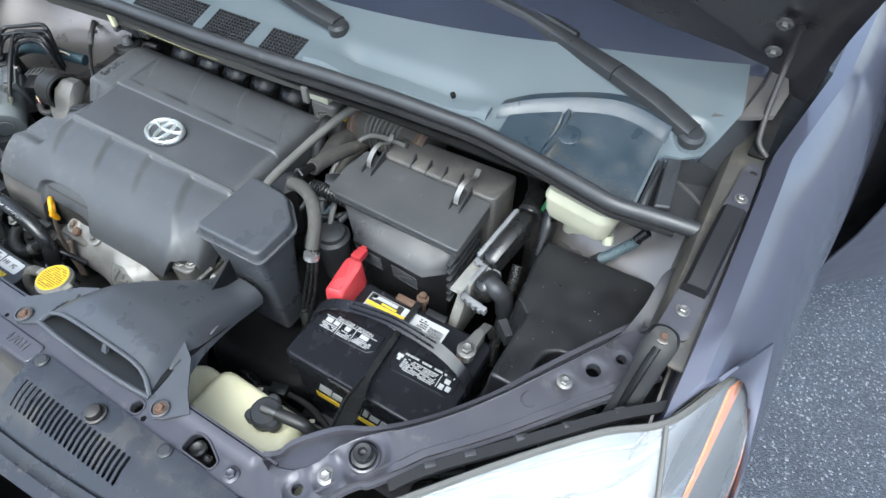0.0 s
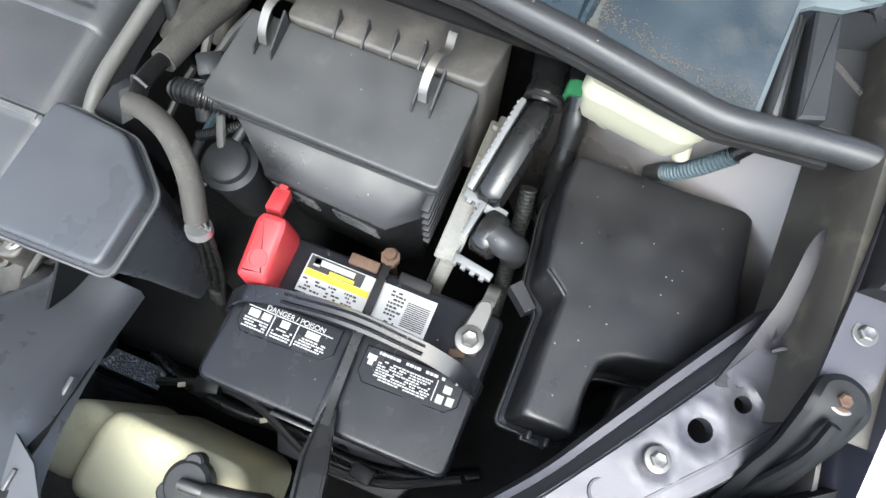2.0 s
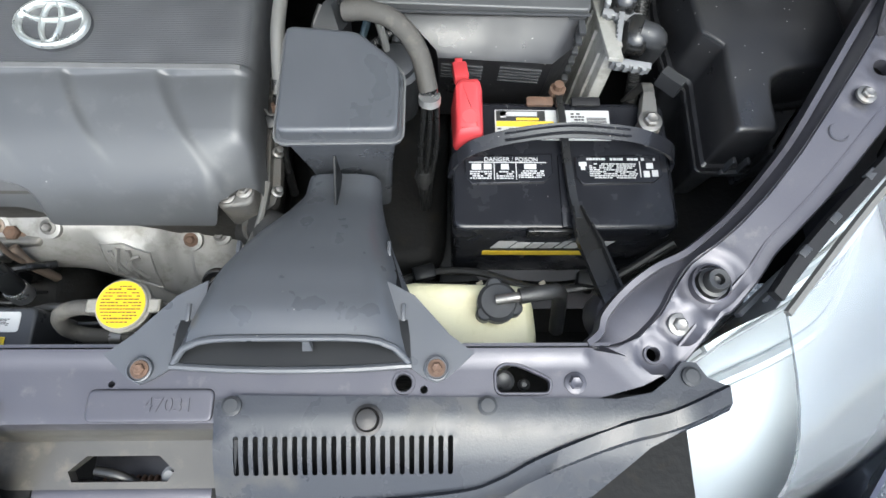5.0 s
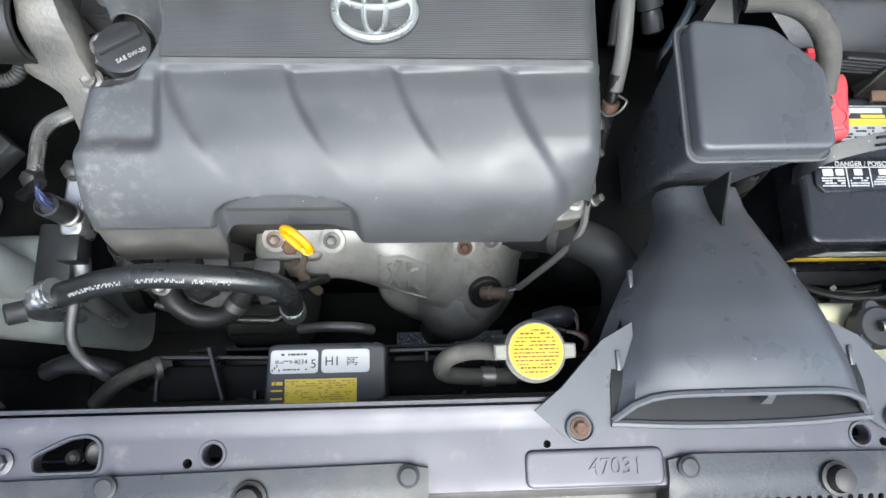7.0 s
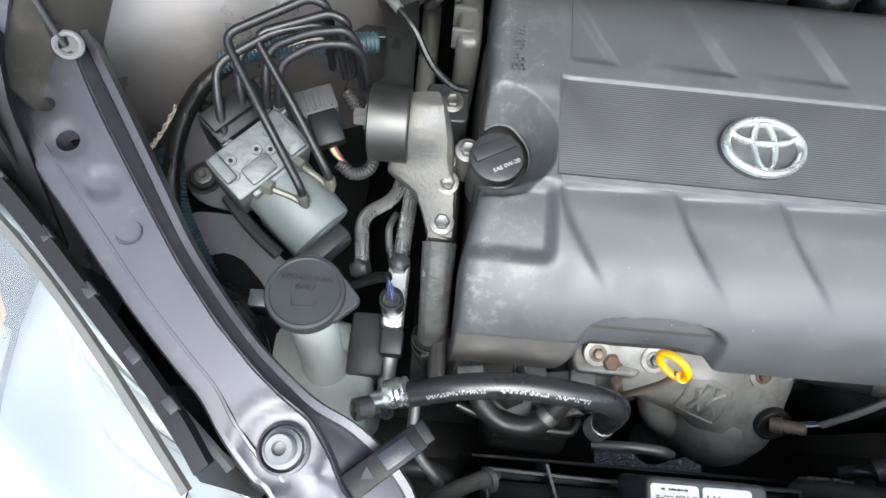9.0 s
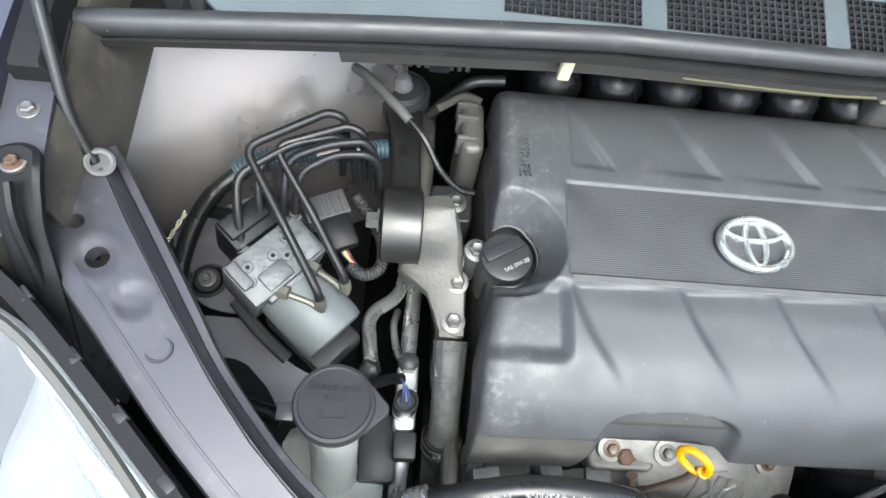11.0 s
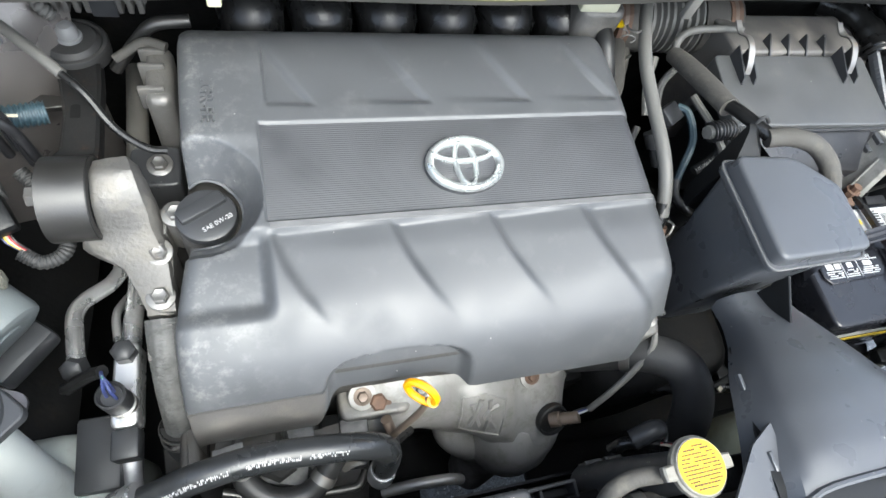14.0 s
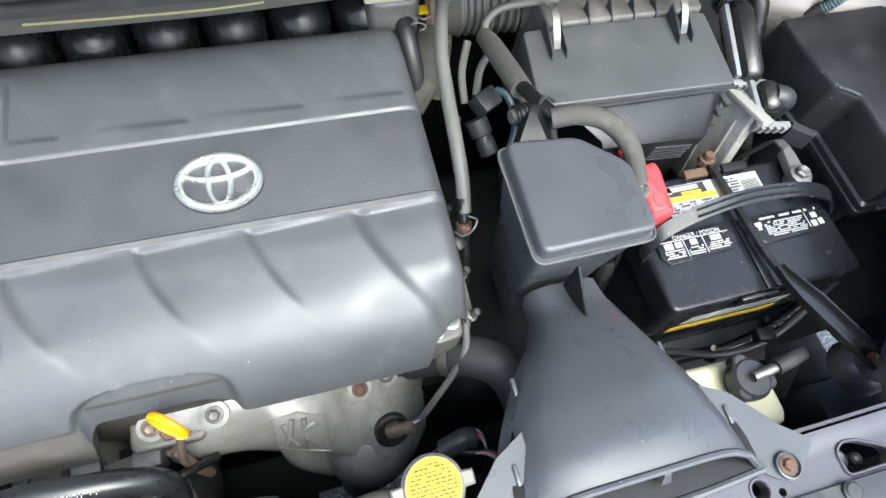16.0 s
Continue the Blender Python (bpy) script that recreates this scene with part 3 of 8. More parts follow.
part("hook", bent([(-0.03, -0.085, 0.792), (-0.008, -0.088, 0.797), (0.006, -0.096, 0.79), (0.004, -0.1, 0.77)], 0.0045, 0.01), M_SATIN, latch)
part("base", box((0.0, -0.095, 0.755), (0.1, 0.05, 0.012), 0.003), M_BRACKET, latch)
part("spring", tube([(-0.026 + 0.058 * i / 90, -0.098 + 0.0075 * math.cos(i * 0.7), 0.779 + 0.0075 * math.sin(i * 0.7)) for i in range(91)], 0.0015, 6, smooth=False), M_RUST, latch, "rusty coil spring")
part("pivot", lathe((0.036, -0.09, 0.775), (0, 0, 1), [(0, 0.009), (0.012, 0.009), (0.013, 0.005), (0.018, 0.005)], 14), M_STEEL, latch)
for s in (1, -1):
    for x, y, r, h in ((0.3435, -0.0095, 0.0098, 0.004), (0.362, -0.013, 0.0055, 0.003)):
        part("rubber_plug", lathe((s * x, y, 0.828), (0, 0, 1), [(0, r), (0.006, r), (0.008, r * 0.7), (0.006, r * 0.4)], 14), M_RUBBER, support)
    xr = 0.654 if s > 0 else 0.656
    part("pressed_ring", circle_ring(s * xr, 0.208, rail_z(xr, 0.208) - 0.0005, 0.0088, 0.0012), M_RAIL, support)
    part("hole_rim", tube([(s * x, y, 0.8485) for x, y in TRI + TRI[:1]], 0.0016, 6, smooth=False), M_RAIL, support)
    for x, y, r in ((0.253, -0.012, 0.0075), (0.478, 0.012, 0.0065)):
        part("hole_collar", circle_ring(s * x, y, rail_z(s * x, y) - 0.0006, r * 1.2, 0.0018), M_RAIL, support)
    part("nut", bolt_mesh((s * 0.405, -0.013, 0.849), r=0.006), M_RAIL, support)
    if s > 0:
        part("nut", bolt_mesh((0.68, 0.241, 0.916), r=0.0055), M_STEEL, support)
        part("nut", bolt_mesh((0.5, 0.037, rail_z(0.5, 0.037) + 0.001), (0, -0.2, 1), 0.0062), M_STEEL, support)
    line = [(x - 0.0068, y + 0.0059) for x, y in RAIL[7:17]]
    part("pressed_line", mirror(tube([(x, y, rail_z(x, y) - 0.0011) for x, y in line], 0.0018, 6), s), M_RAIL, support)
    part("hood_bumper", lathe((s * 0.527, 0.071, 0.873), (0, 0, 1), [(0, 0.0135), (0.008, 0.0135), (0.009, 0.0105), (0.017, 0.0105), (0.019, 0.009), (0.0185, 0.005), (0.013, 0.004), (0.012, 0)], 20), M_RUBBER if s > 0 else M_LEVER, support, "black rubber hood stop" if s > 0 else "pale dusty hood stop")
    part("bumper_seat", lathe((s * 0.527, 0.071, 0.876), (0, 0, 1), [(-0.01, 0.018), (0.002, 0.018), (0.003, 0.016), (-0.006, 0.0145)], 24), M_RAIL, support)
    rows = []
    for (x, y, _), (lx, ly, lz) in zip(smooth_path([(*p, 0) for p in INNER], 4), smooth_path(LIP, 4)):
        z = rail_z(x, y) - 0.003
        d = Vector((lx - x, ly - y, 0))
        k = d.normalized()
        rows.append([(x, y, z), (x + k.x * 0.003, y + k.y * 0.003, z - 0.006), (x + d.x * 0.5, y + d.y * 0.5, (z - 0.006 + lz) / 2), (lx - k.x * 0.004, ly - k.y * 0.004, lz - 0.002), (lx - k.x * 0.0015, ly - k.y * 0.0015, lz + 0.005), (lx + k.x * 0.001, ly + k.y * 0.001, lz + 0.005), (lx + k.x * 0.002, ly + k.y * 0.002, lz - 0.012)])
    part("inner_flange", mirror(sheet(rows, 0.002), s), M_RAIL, support, "sloping painted inner flange with an upturned lip")
    part("bar", mirror(tube([(x + 0.0015, y - 0.0015, rail_z(x, y) - 0.008) for x, y in RAIL[6:17]], 0.004, 6), s), M_RAIL, support)
# stamped boss in the middle of the crossmember
part("stamped_boss", rounded([(-0.018, -0.044), (0.09, -0.044), (0.09, -0.016), (-0.018, -0.016)], 0.843, 0.8505, 0.002, 0.007), M_RAIL, support)
writing("47031", 0.017, pose(0.052, -0.03, 0.8507), M_RAIL, support, "stamped_number", 0.0009)
part("rear_lip", ribbon([(-0.44, 0.0215, 0.8385), (0, 0.0215, 0.8385), (0.44, 0.0215, 0.8385)], (0, 0, 1), 0.016, 0.003), M_RAIL, support)
part("front_web", box((0, -0.105, 0.74), (0.98, 0.012, 0.12), 0.003), M_RAIL, support)

# black sight shield panels with slots in front of the crossmember


def shield_z(x, y):
    ax = abs(x)
    return 0.853 + 0.012 * sstep(0.42, 0.56, ax) - 0.05 * sstep(-0.05, -0.16, y) - 0.004 * sstep(-0.047, -0.051, y)


def sight_shield(s, label):
    t = thing("sight_shield", (s * 0.25, -0.06, 0.8), label, "trim panel", "sight shields")
    out = [(0.092, -0.15), (0.36, -0.135), (0.42, -0.108), (0.466, -0.068), (0.531, -0.035), (0.536, -0.018), (0.518, -0.01), (0.51, 0.003), (0.498, 0.004), (0.486, -0.01), (0.47, -0.022), (0.44, -0.027), (0.4, -0.026), (0.112, -0.022), (0.092, -0.026)]
    holes = [fillet([(0.109 + 0.0083 * i, -0.088), (0.1135 + 0.0083 * i, -0.088), (0.1135 + 0.0083 * i, -0.056), (0.109 + 0.0083 * i, -0.056)], 0.0018, 2) for i in range(23)]
    out, holes = [(s * x, y) for x, y in out], [[(s * x, y) for x, y in h] for h in holes]
    part("panel", plate(out, holes, shield_z, 0.003, 0.012), M_GRILLE, t)
    for x, y in ((0.107, -0.031), (0.326, -0.032), (0.504, -0.009)):
        part("push_clip", lathe((s * x, y, shield_z(s * x, y)), (0, 0, 1), [(0, 0.0085), (0.0025, 0.0085), (0.0035, 0.0065), (0.0042, 0.006), (0.0045, 0)], 18), M_BLACK, t, "round black push clip")
    ridge = [(0.534, -0.018), (0.487, -0.038), (0.45, -0.047), (0.408, -0.061), (0.366, -0.078), (0.335, -0.094), (0.3, -0.104), (0.2, -0.112), (0.1, -0.115)]
    part("ridge", mirror(loft([[(p.x, p.y + dy, shield_z(p.x, p.y + dy) + dz) for dy, dz in ((0.002, 0.0005), (0.0, 0.0045), (-0.014, 0.0045), (-0.02, -0.004))] for p in smooth_path([(*q, 0) for q in ridge], 6)]), s), M_GRILLE, t, "raised moulded band")
    part("hood_stop", lathe((s * 0.223, -0.043, 0.853), (0, 0, 1), [(0, 0.013), (0.003, 0.013), (0.004, 0.0105), (0.002, 0.009), (0.011, 0.0085), (0.012, 0.006), (0.0125, 0)], 20), M_HINGE, t, "dull stud in a round cup")
    # black sheet added behind the slots to stand for their shade
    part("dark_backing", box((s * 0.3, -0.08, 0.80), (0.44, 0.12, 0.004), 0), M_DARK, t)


sight_shield(1, "faded black plastic sight shield with ventilation slots")
sight_shield(-1, "dusty black plastic sight shield with ventilation slots")


def fender(s):
    ky = (0.236, 0.238, 0.275, 0.36, 0.275, 0.19, 0.1, -0.1, -0.2)
    kx = (-0.004, 0.0, 0.02, 0.066, 0.098, 0.12, 0.145, 0.16, 0.15)
    kz = (-0.04, 0.0, 0.005, -0.012, -0.075, -0.13, -0.22, -0.36, -0.6)
    rows = []
    for k in range(9):
        row = []
        for i in range(81):
            y = ky[k] + (1.7 - ky[k]) * (i / 80) ** 1.4
            xi = float(np.interp(y, (-0.2, 0.245, 0.35, 0.613, 0.81, 1.06, 1.7), (0.745, 0.782, 0.784, 0.79, 0.826, 0.845, 0.86)))
            zi = float(np.interp(y, (-0.2, 0.1, 0.24, 0.35, 0.52, 0.8, 1.2, 1.7), (0.84, 0.92, 0.948, 0.985, 1.008, 1.03, 1.05, 1.07)))
            row.append((s * (xi + kx[k]), y, zi + kz[k]))
        rows.append(row)
    dense = []
    for a, b, n in zip(rows, rows[1:], (1, 2, 4, 4, 4, 4, 4, 4)):
        dense += [[tuple(p + (q - p) * u / n for p, q in zip(pa, pb)) for pa, pb in zip(a, b)] for u in range(n)]
    dense.append(rows[-1])
    P = np.array(dense)
    for _ in range(60):
        Q = P.copy()
        Q[4:-1, 1:-1] = 0.4 * P[4:-1, 1:-1] + 0.15 * (P[3:-2, 1:-1] + P[5:, 1:-1] + P[4:-1, :-2] + P[4:-1, 2:])
        P = Q
    bm = sheet([[tuple(float(c) for c in p) for p in row] for row in P], 0.003)
    return part("fender", bm, M_PAINT, car, "glossy dark grey violet fender")


for s in (1, -1):
    fn = fender(s)
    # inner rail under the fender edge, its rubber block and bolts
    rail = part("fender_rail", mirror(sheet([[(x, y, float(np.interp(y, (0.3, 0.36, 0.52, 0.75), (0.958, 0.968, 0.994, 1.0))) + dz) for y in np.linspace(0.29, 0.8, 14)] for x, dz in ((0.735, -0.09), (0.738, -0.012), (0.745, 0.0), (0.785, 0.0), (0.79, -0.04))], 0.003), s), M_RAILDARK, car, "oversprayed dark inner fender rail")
    strap = part("rail_strap", mirror(plate(fillet([(0.74, 0.309), (0.775, 0.322), (0.781, 0.38), (0.785, 0.5), (0.786, 0.585), (0.784, 0.6), (0.772, 0.602), (0.764, 0.59), (0.757, 0.5), (0.748, 0.38)], 0.006), [circle(0.7765, 0.583, 0.0045, 14)], lambda x, y: float(np.interp(y, (0.3, 0.36, 0.52, 0.75), (0.958, 0.968, 0.994, 1.0))) + 0.005, 0.003, 0.012), s), M_RAIL, rail, "painted steel strap under the foam block")
    part("clip", mirror(box((0.774, 0.505, 0.9975), (0.009, 0.009, 0.004), 0.001), s), M_BLACK, strap)
    part("foam_block", mirror(loft([[(x + dx, y, z + dz) for dx, dz in ((-0.0135, -0.012), (0.0135, -0.012), (0.014, 0.006), (0.01, 0.012), (-0.01, 0.012), (-0.014, 0.006))] for x, y, z in ((0.762, 0.378, 0.978), (0.763, 0.381, 0.981), (0.766, 0.44, 0.99), (0.77, 0.498, 1.0), (0.77, 0.501, 0.996))]), s), M_TRIMBLACK, rail, "black foam block on the fender rail")
    br = part("fender_bracket", mirror(prism(fillet([(0.722, 0.2), (0.752, 0.2), (0.764, 0.28), (0.77, 0.305), (0.766, 0.319), (0.752, 0.325), (0.738, 0.32), (0.733, 0.303), (0.734, 0.27)], 0.008), [(lambda x, y: 0.86 + 0.11 * sstep(0.2, 0.31, y), 0), (lambda x, y: 0.866 + 0.11 * sstep(0.2, 0.31, y), 0), (lambda x, y: 0.868 + 0.11 * sstep(0.2, 0.31, y), 0.004)]), s), M_INNER, car)
    part("washer", mirror(lathe((0.752, 0.308, 0.973), (0, 0, 1), [(0, 0.0085), (0.0025, 0.0085), (0.003, 0.0075), (0.003, 0)], 22), s), M_STEEL, br)
    part("bolt", mirror(bolt_mesh((0.752, 0.308, 0.9755), r=0.0042), s), M_RUST, br, "orange rusty bolt head")
    part("rib", mirror(tube([(0.75, 0.292, 0.976), (0.746, 0.27, 0.958), (0.741, 0.24, 0.9)], 0.004, 8), s), M_INNER, br)
    part("bolt", mirror(bolt_mesh((0.76, 0.355, 0.972), r=0.005), s), M_STEEL, br)
    part("bolt", mirror(bolt_mesh((0.773, 0.529, 1.0), r=0.005), s), M_STEEL, rail)
    if s > 0:
        # joint lies in shadow; that shadow is put into its dark paint
        gusset = part("brace_gusset", plate(fillet([(0.7, 0.3), (0.716, 0.338), (0.724, 0.37), (0.727, 0.41), (0.735, 0.43), (0.775, 0.43), (0.775, 0.37), (0.765, 0.33), (0.742, 0.315)], 0.008), [], lambda x, y: 0.921 + 0.03 * sstep(0.32, 0.42, y) - 0.006 * (1 - sstep(0.006, 0.014, math.hypot(x - 0.742, y - 0.345))), 0.003, 0.005), M_BRACKET, car, "dark pressed joint between brace and side panel")
        part("pressed_bead", tube([(0.73, 0.337, 0.929), (0.737, 0.341, 0.932), (0.744, 0.336, 0.931), (0.751, 0.341, 0.933), (0.757, 0.348, 0.936)], 0.0022, 6), M_BRACKET, gusset)
    # strip between brace and lamp; its black stands for the dark gap there
    strip = part("lamp_gap_strip", mirror(ribbon([(0.572, 0.055, 0.893), (0.6, 0.09, 0.9), (0.66, 0.15, 0.908), (0.735, 0.222, 0.922), (0.787, 0.262, 0.935)], (0.6, -0.62, -0.1), 0.011, 0.012), s), M_TRIMBLACK, car, "black strip with clips in the dark gap above the headlamp")
    for x, y, z in ((0.6, 0.088, 0.904), (0.63, 0.117, 0.908), (0.668, 0.157, 0.913), (0.705, 0.192, 0.919), (0.745, 0.23, 0.927)):
        part("clip", mirror(box((x - 0.002, y + 0.004, z), (0.012, 0.007, 0.006), 0.001, (0, 0, 42)), s), M_BLACK, strip)
    # headlamp
    T = [(0.58, 0.04, 0.893), (0.665, 0.135, 0.908), (0.735, 0.203, 0.925), (0.786, 0.236, 0.944), (0.82, 0.3, 0.943), (0.853, 0.37, 0.936)]
    B = [(0.55, -0.17, 0.72), (0.66, -0.14, 0.70), (0.77, -0.09, 0.69), (0.83, -0.02, 0.69), (0.86, 0.07, 0.69), (0.862, 0.16, 0.70)]
    T, B = smooth_path(T, 5), smooth_path(B, 5)
    rows, inner = [], []
    for j in range(13):
        v = j / 12
        bulge = math.sin(v * math.pi) * 0.055
        rows.append([(a.lerp(b, v) + Vector((0.35, -0.6, 0.7)) * bulge) for a, b in zip(T, B)])
        dent = math.sin(v * math.pi) * 0.09
        inner.append([(a.lerp(b, v) + Vector((-0.3, 0.5, -0.8)) * (dent * (0.85 + 0.15 * math.cos(i * 0.4)) + 0.012)) for i, (a, b) in enumerate(zip(T, B))])
    lamp = part("headlamp", mirror(sheet(inner), s), M_REFLECTOR, car, "hazy clear headlamp with a silver bowl")
    lens = part("lens", mirror(sheet(rows, 0.003), s), M_LENS, lamp, "hazy clear lens")
    lens.visible_shadow = False
    part("amber_reflector", mirror(sheet([[(a.lerp(b, v) + Vector((-0.01, 0.004, -0.006))) for a, b in zip(rows[1][23:26], rows[11][23:26])] for v in np.linspace(0.0, 1, 5)], 0.002), s), M_AMBER, lamp, "amber side reflector")
    for j, r, m in ((1, 0.003, M_LEVER), (2, 0.006, M_REFLECTOR), (3, 0.003, M_GREYHOSE), (4, 0.008, M_REFLECTOR), (5, 0.003, M_LEVER), (7, 0.009, M_REFLECTOR)):
        part("flute", mirror(tube([p + Vector((0, 0, 0.004 - 0.01 * (i / 18) ** 2)) for i, p in enumerate(inner[j][1:19])], r, 8, smooth=False), s), m, lamp)
    part("lens_seam", mirror(tube([r[15] for r in rows[:9]], 0.003, 6, smooth=False), s), M_GREYHOSE, lamp)
    part("rim", mirror(tube(rows[0], 0.004, 6, smooth=False), s), M_GREYHOSE, lamp)
    # inner side panel and strut tower
    part("side_apron", mirror(sheet([[(0.775, y, z) for y in np.linspace(0.22, 0.9, 6)] for z in (0.3, 0.6, 0.93)], 0.003), s), M_PRIMER, car, "dull painted inner side panel")
    rows = []
    for v in np.linspace(0, 1, 12):
        z = 0.5 + 0.46 * v
        row = []
        for u in np.linspace(0, 1, 14):
            x = 0.785 - 0.285 * u
            y = 0.395 + 0.19 * u + 0.10 * sstep(0.6, 1.0, v) + 0.02 * math.sin(u * 6.0) * v - 0.05 * math.sin(u * math.pi) * (1 - v)
            row.append((x, y, z))
        rows.append(row)
    part("strut_tower", mirror(sheet(rows, 0.003), s), M_PRIMER, car, "pale dull painted strut tower panel")
    # painted rail coloured near-black for the shade low beside the engine
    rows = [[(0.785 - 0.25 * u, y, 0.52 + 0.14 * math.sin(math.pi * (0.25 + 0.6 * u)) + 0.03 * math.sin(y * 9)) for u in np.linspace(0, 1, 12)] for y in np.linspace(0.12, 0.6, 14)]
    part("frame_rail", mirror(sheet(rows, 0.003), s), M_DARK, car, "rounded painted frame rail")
# plain cover added to stop light leaking into the bay from below
part("bumper_cover", sheet([[(x, -0.17 - 0.16 * (1 - (x / 0.95) ** 2) + dy + 0.25 * sstep(0.55, 0.95, abs(x)), z) for x in np.linspace(-0.95, 0.95, 30)] for dy, z in ((0.06, 0.80), (0.0, 0.72), (-0.05, 0.6), (-0.06, 0.45), (-0.03, 0.3), (0.05, 0.2))], 0.004), M_PAINT, car, "dark grey violet front bumper cover")
# unseen floor plates added to block light from under the car
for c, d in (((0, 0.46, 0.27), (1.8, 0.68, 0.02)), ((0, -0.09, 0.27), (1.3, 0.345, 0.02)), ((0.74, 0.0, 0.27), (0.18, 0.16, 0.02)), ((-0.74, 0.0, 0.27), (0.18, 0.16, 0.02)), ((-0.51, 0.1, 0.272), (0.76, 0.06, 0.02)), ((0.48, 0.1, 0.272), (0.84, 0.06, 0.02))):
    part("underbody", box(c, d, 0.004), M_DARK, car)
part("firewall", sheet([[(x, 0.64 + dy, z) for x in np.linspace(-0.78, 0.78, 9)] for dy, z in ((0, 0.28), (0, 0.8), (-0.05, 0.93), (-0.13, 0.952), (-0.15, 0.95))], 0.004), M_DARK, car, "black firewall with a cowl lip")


def wheel(x, s):
    part("wheel", lathe((x, 0.75, 0.34), (s, 0, 0), [(-0.1, 0.2), (-0.1, 0.32), (-0.08, 0.34), (0.08, 0.34), (0.1, 0.32), (0.1, 0.23), (0.07, 0.21), (0.08, 0.05), (0.085, 0)], 40), M_RUBBER, car)


wheel(0.82, 1), wheel(-0.82, -1)


# open front door, seen past the fender
HD, DD = Vector((1.03, 1.078, 0)), Vector((0.752, 0.659, 0)).normalized()
DN = Vector((DD.y, -DD.x, 0))
rows = []
for z, out in ((0.33, -0.03), (0.335, 0.0), (0.42, 0.02), (0.6, 0.045), (0.72, 0.05), (0.86, 0.042), (0.98, 0.02), (1.03, 0.0), (1.04, -0.03)):
    rows.append([HD + DD * d + DN * (out - 0.02 * (d / 0.82) ** 2) + Vector((0, 0, z)) for d in np.linspace(0, 0.84, 12).tolist()])
door = part("front_door", sheet(rows, 0.004), M_PAINT, car, "open glossy dark grey violet front door")
part("inner_panel", sheet([[HD + DD * d + DN * -0.07 + Vector((0, 0, z)) for d in np.linspace(0.01, 0.83, 6).tolist()] for z in (0.34, 0.6, 0.85, 1.03)], 0.01), M_TRIMBLACK, door)
part("window_pane", sheet([[HD + DD * d + DN * -0.02 + Vector((-0.04 * v, 0.02 * v, 1.03 + 0.36 * v)) for d in np.linspace(0.05 + 0.25 * v, 0.82, 6).tolist()] for v in (0.0, 0.5, 1.0)], 0.004), M_SCREEN, door)
part("belt_trim", tube([HD + DD * d + DN * 0.004 + Vector((0, 0, 1.04)) for d in (0.0, 0.4, 0.84)], 0.008, 8), M_TRIMBLACK, door)


# cowl, screen, wipers, hood
def well_back(x):
    return sum(well_line(x + d) for d in (-0.016, -0.008, 0.0, 0.008, 0.016)) / 5


def well_line(x):
    return float(np.interp(x, (0.42, 0.47, 0.532, 0.583, 0.62, 0.667), (0.52, 0.553, 0.578, 0.592, 0.591, 0.578)))


def cowl_z(x, y):
    z = float(np.interp(y, (0.46, 0.5, 0.55, 0.6, 0.66, 0.75), (0.972, 0.985, 1.0, 1.022, 1.05, 1.07)))
    yb = well_back(x)
    z -= 0.006 * sstep(0.42, 0.45, x) * (1 - sstep(0.662, 0.668, x)) * (1 - sstep(yb, yb + 0.01, y))
    z -= 0.012 * sstep(0.14, 0.2, x) * (1 - sstep(0.36, 0.44, x)) * (1 - sstep(0.54, 0.57, y))
    d = math.hypot(x - 0.691, y - 0.593)
    z -= 0.006 * (1 - sstep(0.018, 0.024, d))
    return z


def seal_y(x):
    return float(np.interp(x, (-0.78, -0.69, -0.526, -0.33, -0.1, 0.07, 0.14, 0.28, 0.42, 0.53, 0.635, 0.76), (0.44, 0.45, 0.467, 0.481, 0.481, 0.49, 0.497, 0.505, 0.508, 0.491, 0.468, 0.48)))


def screen_y(x):
    return 0.612 + 0.2 * x * x


XS = [float(v) for v in np.linspace(-0.76, 0.76, 39)]
CORNER = [(0.664, 0.478), (0.664, 0.556), (0.69, 0.56), (0.712, 0.572), (0.722, 0.598), (0.735, 0.64)]
outl = [(x, seal_y(x) + 0.002) for x in XS if abs(x) < 0.66] + CORNER + [(x, screen_y(x) + 0.004) for x in XS[::-1] if abs(x) < 0.74] + [(-x, y) for x, y in CORNER[::-1]]
cells = [(-0.42, -0.298), (-0.276, -0.127), (-0.105, -0.012), (0.018, 0.092)]
cell_holes = [[(a, 0.496), (b, 0.496), (b, 0.545), (a, 0.545)] for a, b in cells]
cowl = part("cowl_cover", plate(outl, cell_holes, cowl_z, 0.004, 0.006), M_COWL, car, "weathered blue grey plastic cowl cover")
for (a, b) in cells:
    bm = bmesh.new()
    nx, ny = int((b - a) / 0.0065), 8
    for i in range(nx + 1):
        x = a + (b - a) * i / nx
        add(bm, loft([[(x - 0.0008, y, cowl_z(x, y) - 0.006), (x + 0.0008, y, cowl_z(x, y) - 0.006), (x + 0.0008, y, cowl_z(x, y)), (x - 0.0008, y, cowl_z(x, y))] for y in (0.496, 0.52, 0.545)]))
    for j in range(ny + 1):
        y = 0.496 + 0.049 * j / ny
        add(bm, box(((a + b) / 2, y, cowl_z(a, y) - 0.003), (b - a, 0.0016, 0.006), 0))
    part("vent_grille", bm, M_BLACK, cowl, "fine black plastic grille")
    part("vent_well", box(((a + b) / 2, 0.52, 0.955), (b - a, 0.05, 0.004), 0), M_DARK, cowl)
